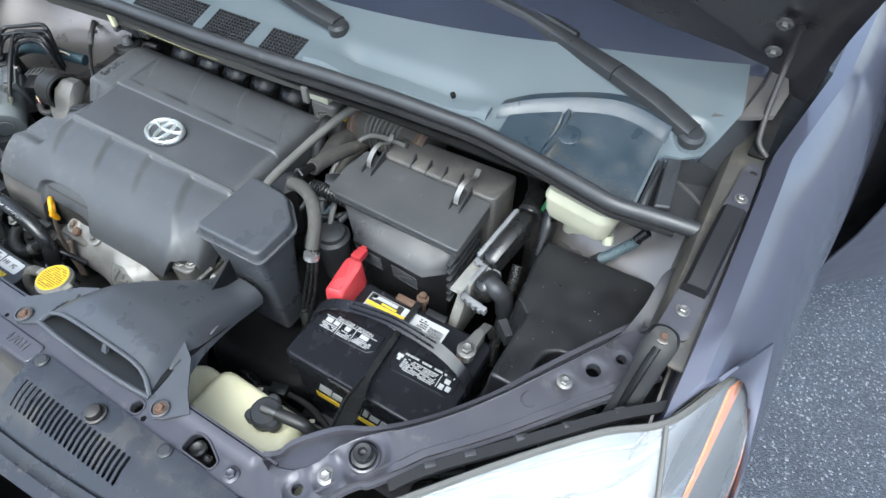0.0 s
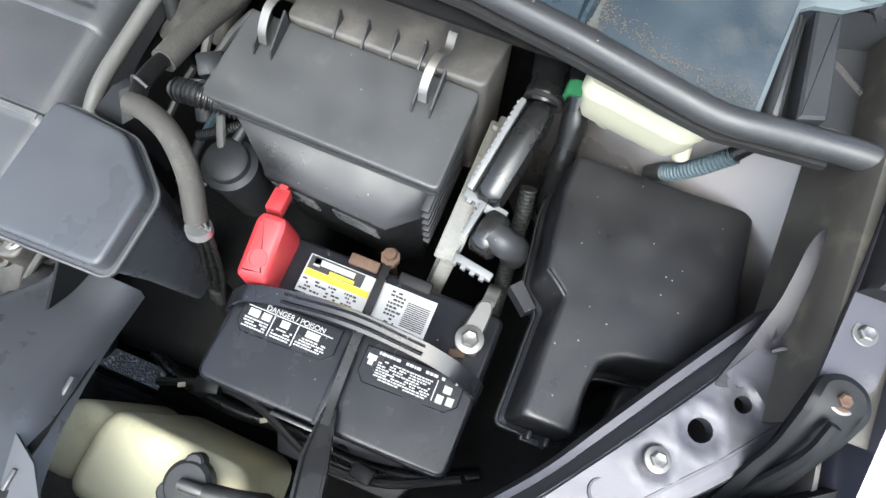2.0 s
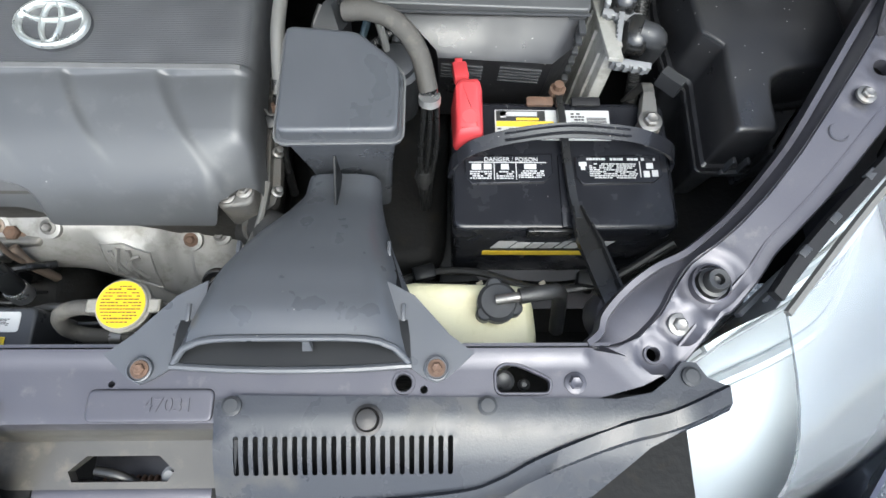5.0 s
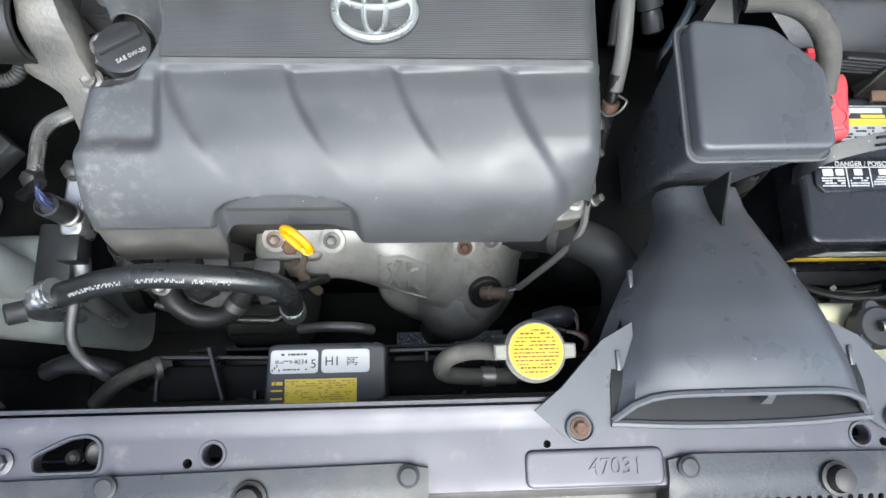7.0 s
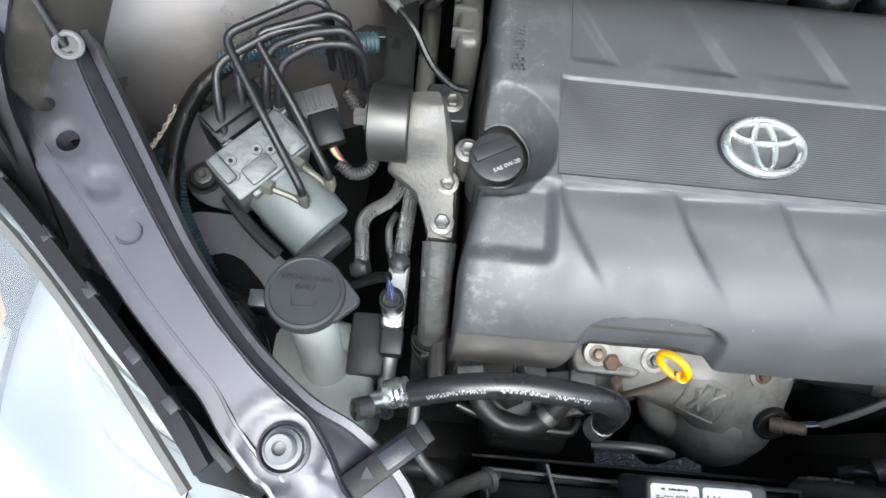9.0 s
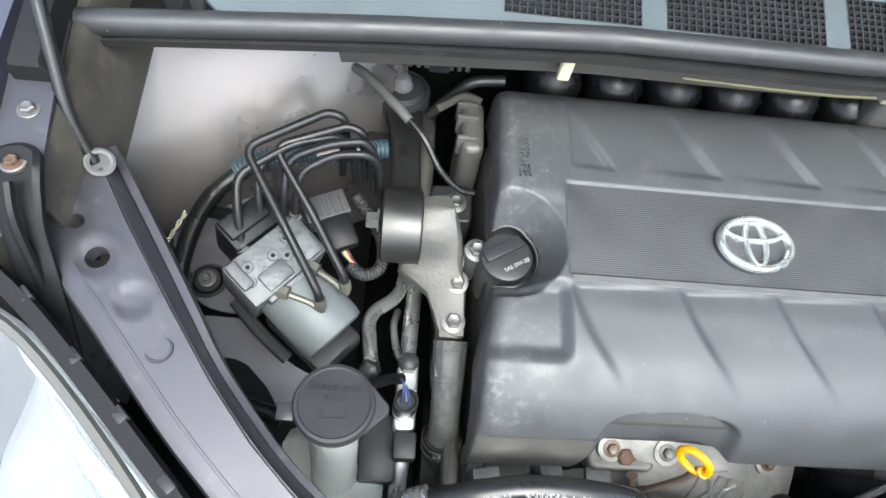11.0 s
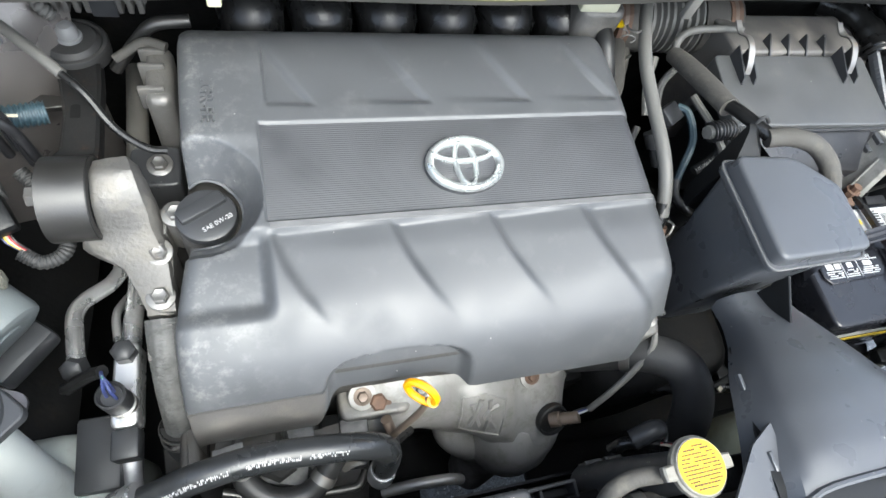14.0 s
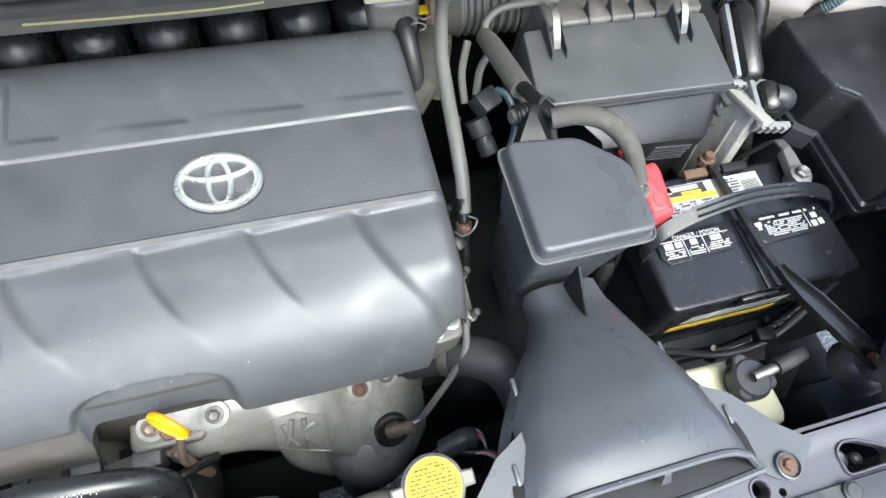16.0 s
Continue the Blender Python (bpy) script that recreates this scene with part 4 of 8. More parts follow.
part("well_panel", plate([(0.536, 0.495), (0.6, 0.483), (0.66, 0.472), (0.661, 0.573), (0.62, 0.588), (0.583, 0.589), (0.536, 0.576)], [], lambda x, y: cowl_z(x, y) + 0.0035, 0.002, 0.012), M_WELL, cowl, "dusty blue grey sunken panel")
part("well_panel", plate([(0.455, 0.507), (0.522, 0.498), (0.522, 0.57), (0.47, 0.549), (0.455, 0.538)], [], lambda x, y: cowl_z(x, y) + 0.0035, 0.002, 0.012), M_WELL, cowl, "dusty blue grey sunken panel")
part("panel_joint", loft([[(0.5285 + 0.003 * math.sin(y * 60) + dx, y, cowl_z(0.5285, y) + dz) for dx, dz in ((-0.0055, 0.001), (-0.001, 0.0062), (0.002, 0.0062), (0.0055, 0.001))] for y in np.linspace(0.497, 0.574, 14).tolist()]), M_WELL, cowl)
rngg = random.Random(31)
bm = bmesh.new()
for k in range(1000):
    if k < 420:
        y = 0.497 + 0.078 * rngg.random() ** 1.3
        x = 0.533 + rngg.gauss(0, 0.0042) + 0.003 * math.sin(y * 90)
    else:
        x = rngg.uniform(0.535, 0.66) if k < 960 else rngg.uniform(0.46, 0.522)
        y = seal_y(x) + 0.012 + abs(rngg.gauss(0, 0.0075)) + 0.012 * max(0.0, 0.58 - x) / 0.05 * rngg.random()
    r = rngg.uniform(0.00025, 0.0007)
    g = bmesh.new()
    bmesh.ops.create_icosphere(g, subdivisions=1, radius=r)
    g.transform(Matrix.Translation((x, y, cowl_z(x, y) + 0.0056)) @ Matrix.Diagonal((rngg.uniform(0.7, 1.6), rngg.uniform(0.7, 1.6), 0.35, 1)))
    add(bm, g)
part("grime", bm, M_DIRT, cowl, "brown grit along the panel joint", "stuff")
# rim's dark reflection of the hood is put into the well colour
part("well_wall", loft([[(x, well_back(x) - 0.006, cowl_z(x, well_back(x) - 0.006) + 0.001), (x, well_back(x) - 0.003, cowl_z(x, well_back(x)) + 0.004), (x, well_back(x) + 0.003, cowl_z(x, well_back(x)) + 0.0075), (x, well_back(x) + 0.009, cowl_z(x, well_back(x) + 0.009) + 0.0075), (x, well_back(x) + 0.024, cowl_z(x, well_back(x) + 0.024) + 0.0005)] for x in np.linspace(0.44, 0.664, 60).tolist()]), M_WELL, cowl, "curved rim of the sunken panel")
part("plug", lathe((0.545, 0.542, cowl_z(0.545, 0.542) + 0.003), (0, -0.3, 1), [(-0.002, 0.016), (0.001, 0.016), (0.0016, 0.0145), (0.0016, 0)], 24), M_WELL, cowl)
for s in (1, -1):
    part("side_channel", box((s * 0.8, 0.74, 0.93), (0.12, 0.56, 0.012), 0.003), M_DARK, cowl)
    part("drain_floor", mirror(prism([(0.66, 0.474), (0.686, 0.474), (0.682, 0.562), (0.66, 0.562)], [(0.945, 0), (lambda x, y: 0.968 + 0.12 * (y - 0.474), 0)]), s), M_INNER, cowl)
    part("drain_rib", mirror(prism(fillet([(0.667, 0.476), (0.678, 0.476), (0.674, 0.563), (0.664, 0.561)], 0.003), [(0.95, 0), (lambda x, y: 0.976 + 0.13 * (y - 0.474), 0), (lambda x, y: 0.979 + 0.13 * (y - 0.474), 0.002), (lambda x, y: 0.98 + 0.13 * (y - 0.474), 0.004)]), s), M_BLACK, cowl)
    part("drain_rib", mirror(prism(fillet([(0.685, 0.48), (0.704, 0.486), (0.692, 0.57), (0.675, 0.562)], 0.002), [(0.94, 0), (lambda x, y: 0.984 + 0.16 * (y - 0.48), 0), (lambda x, y: 0.986 + 0.16 * (y - 0.48), 0.0018)]), s), M_BLACK, cowl)
    part("drain_pocket", mirror(prism(fillet([(0.69, 0.5), (0.75, 0.505), (0.752, 0.588), (0.69, 0.58)], 0.004), [(0.94, 0), (0.957, 0), (0.958, 0.001)]), s), M_BLACK, cowl)
    part("pocket_wall", mirror(prism(fillet([(0.692, 0.569), (0.714, 0.575), (0.752, 0.586), (0.752, 0.592), (0.692, 0.578)], 0.001), [(0.945, 0), (lambda x, y: 0.996 - 0.5 * max(0.0, x - 0.714), 0)]), s), M_BLACK, cowl)
    part("channel_wall", mirror(sheet([[(0.712 + a * 0.036, 0.573 + a * 0.014, 0.999 - a * 0.042), (0.722 + a * 0.035, 0.6 + a * 0.01, 1.017 - a * 0.055), (0.735 + a * 0.03, 0.642 + a * 0.008, 1.038 - a * 0.066), (0.745 + a * 0.026, 0.7, 1.055 - a * 0.075), (0.75 + a * 0.024, 0.76, 1.065 - a * 0.08)] for a in (0.0, 0.15, 0.4, 0.7, 1.0)], 0.003), s), M_BLACK, cowl, "curved black side of the cowl")
part("notch_clip", lathe((0.37, 0.53, 1.0), (0, -0.4, 1), [(0, 0.004), (0.006, 0.004), (0.007, 0)], 12), M_DARK, cowl)
part("cowl_step", loft([[(x, seal_y(x) + 0.008, cowl_z(x, seal_y(x) + 0.01) + 0.002), (x, seal_y(x) + 0.012, cowl_z(x, seal_y(x) + 0.01) + 0.009), (x, seal_y(x) + 0.03 + 0.008 * math.sin(x * 9), cowl_z(x, seal_y(x) + 0.03) + 0.008), (x, seal_y(x) + 0.036 + 0.008 * math.sin(x * 9), cowl_z(x, seal_y(x) + 0.036) + 0.001)] for x in np.linspace(0.11, 0.43, 30).tolist()]), M_COWL, cowl, "raised step along the seal")
seal = part("hood_seal", tube([(x, seal_y(x), 0.978 + 0.004 * math.cos(x * 4)) for x in XS if x < 0.73] + [(0.755, 0.477, 0.975), (0.778, 0.484, 0.973)], 0.0106, 14, n=3), M_SEAL, car, "smooth black rubber bulb seal")
part("seal_carrier", loft([[(x, seal_y(x) - 0.011, 0.966), (x, seal_y(x) + 0.012, 0.968), (x, seal_y(x) + 0.012, 0.962), (x, seal_y(x) - 0.011, 0.96)] for x in XS if x < 0.75]), M_RUBBER, seal)
part("foam_edge", loft([[(x, seal_y(x) + 0.004, 0.958), (x, seal_y(x) + 0.03, 0.95), (x, seal_y(x) + 0.034, 0.915), (x, seal_y(x) + 0.026, 0.913)] for x in XS if -0.6 < x < 0.42]), M_FELT, seal, "dusty grey foam strip under the seal")
part("foam_tape", ribbon([(x, seal_y(x) - 0.0085, 0.953 - 0.004 * math.sin((x + 0.3) * 9)) for x in np.linspace(-0.25, -0.06, 9).tolist()], (0, -0.4, 1), 0.0022, 0.002), mat("faded_yellow_foam", (0.085, 0.08, 0.04), 0.85), seal, "faded yellow foam tape")
for x in (-0.352, 0.118):
    part("clip", box((x, 0.487, 0.938), (0.012, 0.008, 0.03), 0.002), M_CREAM if x < 0 else M_GREYHOSE, seal, "pale plastic clip")
screen = part("windscreen", sheet([[(x * (1 - 0.12 * v), screen_y(x) - 0.008 + 1.0 * v - 0.08 * v * (x / 0.8) ** 2, cowl_z(0, screen_y(x)) - 0.012 + 0.6 * v) for x in np.linspace(-0.745, 0.745, 31)] for v in np.linspace(0, 1, 9)], 0.005), M_SCREEN, car, "dark tinted windscreen glass")


def wiper(pivot, pts, label):
    t = thing("wiper", pivot, label, "wiper", "windscreen wipers")
    part("pivot_cap", lathe((pivot[0], pivot[1], pivot[2] - 0.008), (0, -0.15, 1), [(0, 0.017), (0.016, 0.017), (0.021, 0.013), (0.022, 0)], 22), M_BLACK, t)
    P = [Vector(p) for p in pts]
    n = len(P)
    wid = (0.03, 0.032, 0.033, 0.026, 0.02, 0.017, 0.015)
    for k, name in ((0, "arm_head"), (2, "arm")):
        seq = P[k:k + 3] if k == 0 else P[k:]
        out = []
        for i, p in enumerate(seq):
            d = (seq[min(i + 1, len(seq) - 1)] - seq[max(i - 1, 0)]).normalized()
            w = d.cross(Vector((0, 0, 1))).normalized() * wid[min(k + i, 6)] / 2
            if k == 2 and i == 0:
                p = p + d * 0.0015
            h = Vector((0, 0, 0.008))
            out.append([p - w - h, p - w * 0.95 + h * 0.5, p - w * 0.6 + h, p + w * 0.6 + h, p + w * 0.95 + h * 0.5, p + w - h])
        part(name, loft(out), M_BLACK, t)
    part("blade", tube([p + Vector((0, 0.012, 0.006)) for p in P[3:]], 0.006, 6), M_RUBBER, t)


wiper((0.691, 0.595, 1.012), [(0.691, 0.595, 1.022), (0.632, 0.619, 1.035), (0.568, 0.64, 1.045), (0.49, 0.665, 1.052), (0.405, 0.69, 1.058), (0.22, 0.71, 1.08), (0.0, 0.73, 1.1)], "black wiper arm on the cowl beside the fender")
wiper((0.13, 0.578, 1.012), [(0.13, 0.578, 1.022), (0.08, 0.582, 1.03), (0.02, 0.59, 1.04), (-0.06, 0.605, 1.05), (-0.15, 0.62, 1.058), (-0.3, 0.64, 1.07), (-0.5, 0.68, 1.08)], "black wiper arm on the middle of the cowl")

# raised hood
HINGE, LIFT = Vector((0, 0.83, 1.06)), radians(59)


def hood_point(x, yc, off=0.0):
    d = 0.83 - yc
    droop = -0.07 * (abs(x) / 0.8) ** 2.5
    return HINGE + Vector((x, -d * math.cos(LIFT) + (droop + off) * math.sin(LIFT), d * math.sin(LIFT) + (droop + off) * math.cos(LIFT)))


rows_o, rows_i = [], []
for v in np.linspace(0, 1, 16):
    ro, ri = [], []
    for x in np.linspace(-0.805, 0.805, 33):
        x = float(x)
        front = -0.12 + 0.42 * sstep(0.4, 0.8, abs(x)) * 0.9
        rear = 0.815 - 0.01 * (x / 0.8) ** 2
        yc = rear + (front - rear) * float(v)
        ro.append(hood_point(x, yc))
        ri.append(hood_point(x, yc, -0.03 - 0.015 * math.sin(x * 14) * math.sin(v * 9)))
    rows_o.append(ro)
    rows_i.append(ri)
part("hood", sheet(rows_o, 0.003), M_PAINT, car, "raised dark grey violet hood")
hin = part("hood_inner_panel", sheet(rows_i, 0.003), M_HOOD, car, "dark inner panel of the raised hood")
for s in (1, -1):
    hg = part("hood_hinge", mirror(prism(fillet([(0.762, 0.62), (0.785, 0.62), (0.785, 0.8), (0.772, 0.8)], 0.006), [(0.96, 0), (lambda x, y: 1.0 + 0.5 * max(0, y - 0.68), 0)]), s), M_DARK, car)
    part("hinge_arm", mirror(bent([(0.785, 0.625, 1.0), (0.768, 0.632, 1.01), (0.762, 0.655, 1.04), (0.757, 0.688, 1.1), (0.753, 0.668, 1.15)], 0.004), s), M_HINGE, hg)
    for x, y, z in ((0.735, 0.674, 1.146), (0.738, 0.704, 1.096)):
        part("nut", mirror(bolt_mesh((x, y, z), (0, -0.857, -0.515), 0.006), s), M_STEEL, hg)
    part("corner_flap", mirror(plate([(0.703, 0.624), (0.735, 0.636), (0.772, 0.655), (0.778, 0.7), (0.752, 0.80), (0.722, 0.72)], [], lambda x, y: 1.036 + 0.2 * (y - 0.63), 0.006, 0.012), s), M_FLAP, car, "black rubber corner flap")


# ---- engine ----
engine = thing("engine", (-0.16, 0.38, 0.28), "transverse engine under a grey black plastic cover", "engine")
SPINE = smooth_path([(0.562, 0.79), (0.56, 0.815), (0.552, 0.833), (0.535, 0.843), (0.5, 0.845), (0.43, 0.839), (0.36, 0.833), (0.322, 0.829), (0.29, 0.826), (0.25, 0.817), (0.222, 0.803), (0.202, 0.787), (0.187, 0.768), (0.176, 0.745), (0.17, 0.72), (0.167, 0.695), (0.166, 0.675)], 10)
LEN = [0.0]
for a, b in zip(SPINE, SPINE[1:]):
    LEN.append(LEN[-1] + (b - a).length)


def spine(d):
    return float(np.interp(d, LEN, [p[0] for p in SPINE])), float(np.interp(d, LEN, [p[1] for p in SPINE]))


def reach(z):
    """How far along the spine the front drops to height z."""
    k = [i for i, p in enumerate(SPINE) if p[0] < 0.3 and p[1] <= z]
    return LEN[k[0]] if k else LEN[-1]


R_FULL, R_LEFT, R_NOTCH, R_EDGE = reach(0.742), reach(0.695), reach(0.757), reach(0.772)
RIM_LOW, RIM_TOP = reach(0.765), reach(0.793)
CREASE = (-0.325, -0.215, -0.116, -0.014, 0.14)
CREASE_R = (-0.42, -0.316, -0.197, -0.085, 0.022, 0.14)


def cover_end(x):
    e = R_LEFT + (R_FULL - R_LEFT) * sstep(-0.3, -0.285, x)
    n = sstep(-0.292, -0.275, x) * (1 - sstep(-0.19, -0.14, x))
    e = e + (R_NOTCH - e) * n
    return e + (R_EDGE - e) * sstep(0.03, 0.044, x)


def cover_dent(x, y):
    d = 0.0
    if y < 0.326 and x > CREASE[0] - 0.01:
        off = 0.052 * max(0.0, (0.326 - y) / 0.105) ** 1.6
        for i in range(4):
            t = (x - CREASE[i] - off) / (CREASE[i + 1] - CREASE[i])
            deep = 0.0062 * sstep(0.3225, 0.3175, y) * (sstep(0.208, 0.292, y) if i < 3 else max(0.75, sstep(0.2, 0.285, y)))
            if 0 <= t + 0.06 and (t < 1 or i == 3):
                d = max(d, deep * (1 - min(1, max(0, t))) ** 1.1 * sstep(-0.06, 0.06, t))
    if y > 0.432:
        off = 0.045 * max(0.0, (0.535 - y) / 0.085) ** 1.3
        for i in range(5):
            t = (x - CREASE_R[i] - off) / (CREASE_R[i + 1] - CREASE_R[i])
            deep = 0.0062 * sstep(0.445, 0.456, y) * (1 - sstep(0.5, 0.545, y))
            if 0 <= t < 1 and x > -0.32:
                d = max(d, deep * t ** 1.5 * (1 - sstep(0.93, 1.0, t)))
    # recessed panel of fine ribs
    d += 0.0025 * sstep(0.328, 0.331, y) * (1 - sstep(0.428, 0.431, y)) * sstep(-0.329, -0.326, x)
    # corner recess, filler recess
    d += 0.01 * (1 - sstep(-0.338, -0.323, x)) * sstep(0.24, 0.262, y) * (1 - sstep(0.312, 0.325, y))
    r = math.hypot(x + 0.012 * (1 - sstep(-0.408, -0.34, x)) + 0.382, y - 0.36)
    d += 0.042 * (1 - min(1.0, max(0.0, (r - 0.033) / 0.022)) ** 0.8)
    d -= 0.003 * (1 - sstep(-0.335, -0.318, x)) * sstep(0.40, 0.42, y) * (1 - sstep(0.525, 0.54, y))
    return d


def cover_point(x, d, end):
    y, z = spine(d)
    y += 0.02 * sstep(0.03, 0.075, x) * sstep(0.26, 0.2, y)
    dent = cover_dent(x, y)
    up = max(0.0, (RIM_LOW - d) / (RIM_LOW - RIM_TOP))
    q = (abs(x + 0.222) / 0.07) ** 3 + up ** 3
    dent += 0.011 * (1 - sstep(0.62, 1.05, q))
    if x < -0.29:
        dent += 0.0035 * sstep(reach(0.768), reach(0.762), d)
    e = max(0.0, x - 0.062) / 0.02
    drop = 0.02 * (1 - math.sqrt(max(0.0, 1 - min(1.0, e) ** 2)))
    f = max(0.0, -0.392 - x) / 0.016
    drop += 0.012 * (1 - math.sqrt(max(0.0, 1 - min(1.0, f) ** 2)))
    k = sstep(0.26, 0.18, y)
    x += 0.012 * sstep(0.24, 0.33, y) * (1 - sstep(-0.408, -0.34, x))
    return Vector((x, y + dent * k, z - dent * (1 - 0.6 * k) - drop))


xs = [-0.408 + 0.088 * i / 70 for i in range(70)] + [-0.32 + 0.402 * i / 140 for i in range(141)]
cols = []
D_FIX = reach(0.806)
for x in xs:
    end = cover_end(x)
    ds = [D_FIX * (j / 190) for j in range(190)] + [D_FIX + (end - D_FIX) * (j / 40) for j in range(41)]
    col = [cover_point(x, d, end) for d in ds]
    tip = col[-1]
    col += [tip + Vector((0, 0.004, -0.001)), tip + Vector((0, 0.02, 0.001))]
    cols.append(col)
skirt_l = [[p + Vector((-0.001 * k, 0, -0.028 * k)) for p in cols[0]] for k in (2, 1)]
skirt_r = [[p + Vector((0.001 * k, 0, -0.022 * k)) for p in cols[-1]] for k in (1, 2)]
bm = sheet(skirt_l + cols + skirt_r)
bmesh.ops.delete(bm, geom=[f for f in bm.faces if math.hypot(f.calc_center_median().x + 0.382, f.calc_center_median().y - 0.36) < 0.0345], context='FACES')
cover = part("engine_cover", bm, M_COVER, engine, "grey black plastic engine cover with swept creases")
me = cover.data
me.materials.append(M_PANEL)
me.materials.append(M_SOILED)
for p in me.polygons:
    c = p.center
    if -0.326 < c.x < 0.075 and 0.3315 < c.y < 0.4275 and c.z > 0.8:
        p.material_index = 1
    elif c.x < -0.292 and c.z < 0.762 and c.y < 0.2:
        p.material_index = 2


def on_cover(x, y):
    d = float(np.interp(-y, [-p[0] for p in SPINE], LEN))
    return cover_point(x, d, cover_end(x))


rim = [Vector((-0.382 + 0.0345 * math.cos(t), 0.36 + 0.0345 * math.sin(t), on_cover(-0.388 + 0.0345 * math.cos(t), 0.36 + 0.0345 * math.sin(t)).z)) for t in np.linspace(radians(-112), radians(112), 40).tolist()]
part("filler_rim", tube(rim, 0.0018, 8, smooth=False), M_COVER, cover)
# pale grey strip paints the highlight along the panel's front edge
part("edge_line", loft([[on_cover(x, y) + Vector((0, 0, dz)) for y, dz in ((0.3285, 0.0002), (0.3275, 0.0012), (0.3225, 0.0012), (0.3215, 0.0002))] for x in np.linspace(-0.325, 0.07, 60).tolist()]), M_LIP, cover, "raised edge line with a pale painted highlight")
# oval badge of plain rings
EC = on_cover(-0.134, 0.372)
EM = pose(EC.x, EC.y + 0.001, EC.z + 0.005, 4.5, 0, 0)


def oval(a, b, w, h, cx=0.0, cy=0.0, n=48):
    bm = bmesh.new()
    rings = []
    for k in range(n):
        t = 2 * math.pi * k / n
        c, s = math.cos(t), math.sin(t)
        rings.append([EM @ Vector((cx + (a + o) * c, cy + (b + o) * s, z)) for o, z in ((-w, 0), (-w * 0.8, h * 0.7), (-w * 0.3, h), (w * 0.3, h), (w * 0.8, h * 0.7), (w, 0))])
    rings.append(rings[0])
    return loft(rings, closed=False)


badge = part("badge", oval(0.0368, 0.0272, 0.0042, 0.006), M_CHROME, cover, "worn chrome oval badge")
part("badge_ring", oval(0.0102, 0.0245, 0.0028, 0.0055), M_CHROME, badge)
part("badge_ring", oval(0.030, 0.0102, 0.0028, 0.0055, 0, 0.013), M_CHROME, badge)
# added seat under the badge stands for the shadow ring around it
part("badge_seat", loft([[EM @ Vector((r * 0.0405 * math.cos(t), r * 0.0308 * math.sin(t), z)) for t in np.linspace(0, 2 * math.pi, 49)[:-1].tolist()] for r, z in ((1.02, -0.006), (1.0, -0.0005), (0.97, 0.0003), (0.3, 0.0003))]), M_PANEL, badge, "raised oval seat added for the badge's shadow ring")
writing("2GR-FE", 0.0165, pose(-0.371, 0.454, on_cover(-0.371, 0.454).z + 0.0006, 3, 0, -90), M_COVER, cover, "raised_lettering", 0.002)

cap = part("oil_filler_cap", lathe((-0.381, 0.362, 0.771), (0, -0.05, 1), [(0, 0.023), (0.006, 0.027), (0.018, 0.028), (0.022, 0.0268), (0.0235, 0.0235), (0.023, 0)], 36), M_BLACK, engine, "black oil filler cap")
part("grip", box((-0.385, 0.368, 0.795), (0.046, 0.015, 0.008), 0.0025, (-3, 0, 30)), M_BLACK, cap)
writing("SAE 0W-20", 0.0063, pose(-0.371, 0.351, 0.7953, 2, 0, 30), M_WINK, cap)
part("filler_neck", lathe((-0.382, 0.36, 0.72), (0, 0, 1), [(0, 0.026), (0.066, 0.026)], 20), M_ALU, engine)

# block, heads and covers below
part("cylinder_head", rounded([(-0.40, 0.2), (0.06, 0.2), (0.06, 0.53), (-0.40, 0.53)], 0.55, 0.775, 0.01, 0.02), M_BLOCK, engine, "grimy grey cylinder head casting")
# block and gearbox near-black: the shade low in the bay is in their colour
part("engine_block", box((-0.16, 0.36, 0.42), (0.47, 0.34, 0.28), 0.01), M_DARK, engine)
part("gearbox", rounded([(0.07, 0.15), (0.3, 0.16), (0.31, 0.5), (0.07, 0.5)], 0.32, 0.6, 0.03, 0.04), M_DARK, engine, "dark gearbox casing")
tc = part("timing_cover", rounded([(-0.431, 0.15), (-0.411, 0.15), (-0.408, 0.56), (-0.428, 0.56)], 0.4, lambda x, y: 0.66 + 0.09 * sstep(0.2, 0.36, y) - 0.08 * sstep(0.4, 0.46, y), 0.006, 0.008), M_BLOCK, engine, "stained cast aluminium timing cover")
for x, y, z in ((-0.429, 0.345, 0.757), (-0.43, 0.305, 0.742), (-0.43, 0.455, 0.742), (-0.41, 0.375, 0.775)):
    part("bolt", bolt_mesh((x, y, z), (0, -0.1, 1), 0.008), M_STEEL, tc)
    part("boss", lathe((x, y, z - 0.05), (0, 0, 1), [(0, 0.012), (0.044, 0.0115), (0.049, 0.011)], 14), M_ALU, tc)
lump = [((-0.432, 0.375 - 0.036 * i, 0.765 - 0.014 * i), 0.013 + 0.003 * (i % 2)) for i in range(4)]
for i, ((x, y, z), r) in enumerate(lump):
    part("casting_lug", soften(box((x, y, z - 0.03), (2 * r, 2.3 * r, 0.06), 0), 0.0006, 2, i), M_ALU if i < 4 else M_BLOCK, tc)
    if i % 2:
        part("bolt", bolt_mesh((x, y, z - 0.003), (0, -0.2, 1), 0.0075), M_STEEL, tc)
for i in range(6):
    z = 0.6 + 0.02 * (i % 2)
    part("casting_rib", box((-0.434, 0.18 + 0.06 * i, z), (0.012, 0.006, 0.1), 0.002), M_BLOCK, tc)
part("coolant_pipe", soften(tube([(-0.43, 0.29, 0.722), (-0.43, 0.262, 0.712), (-0.43, 0.235, 0.692), (-0.429, 0.212, 0.665), (-0.429, 0.198, 0.64)], [0.019, 0.0175, 0.0165, 0.0165, 0.017], 12), 0.0005, 1, 3), M_ROUGHCAST, tc, "rough grey cast coolant outlet")
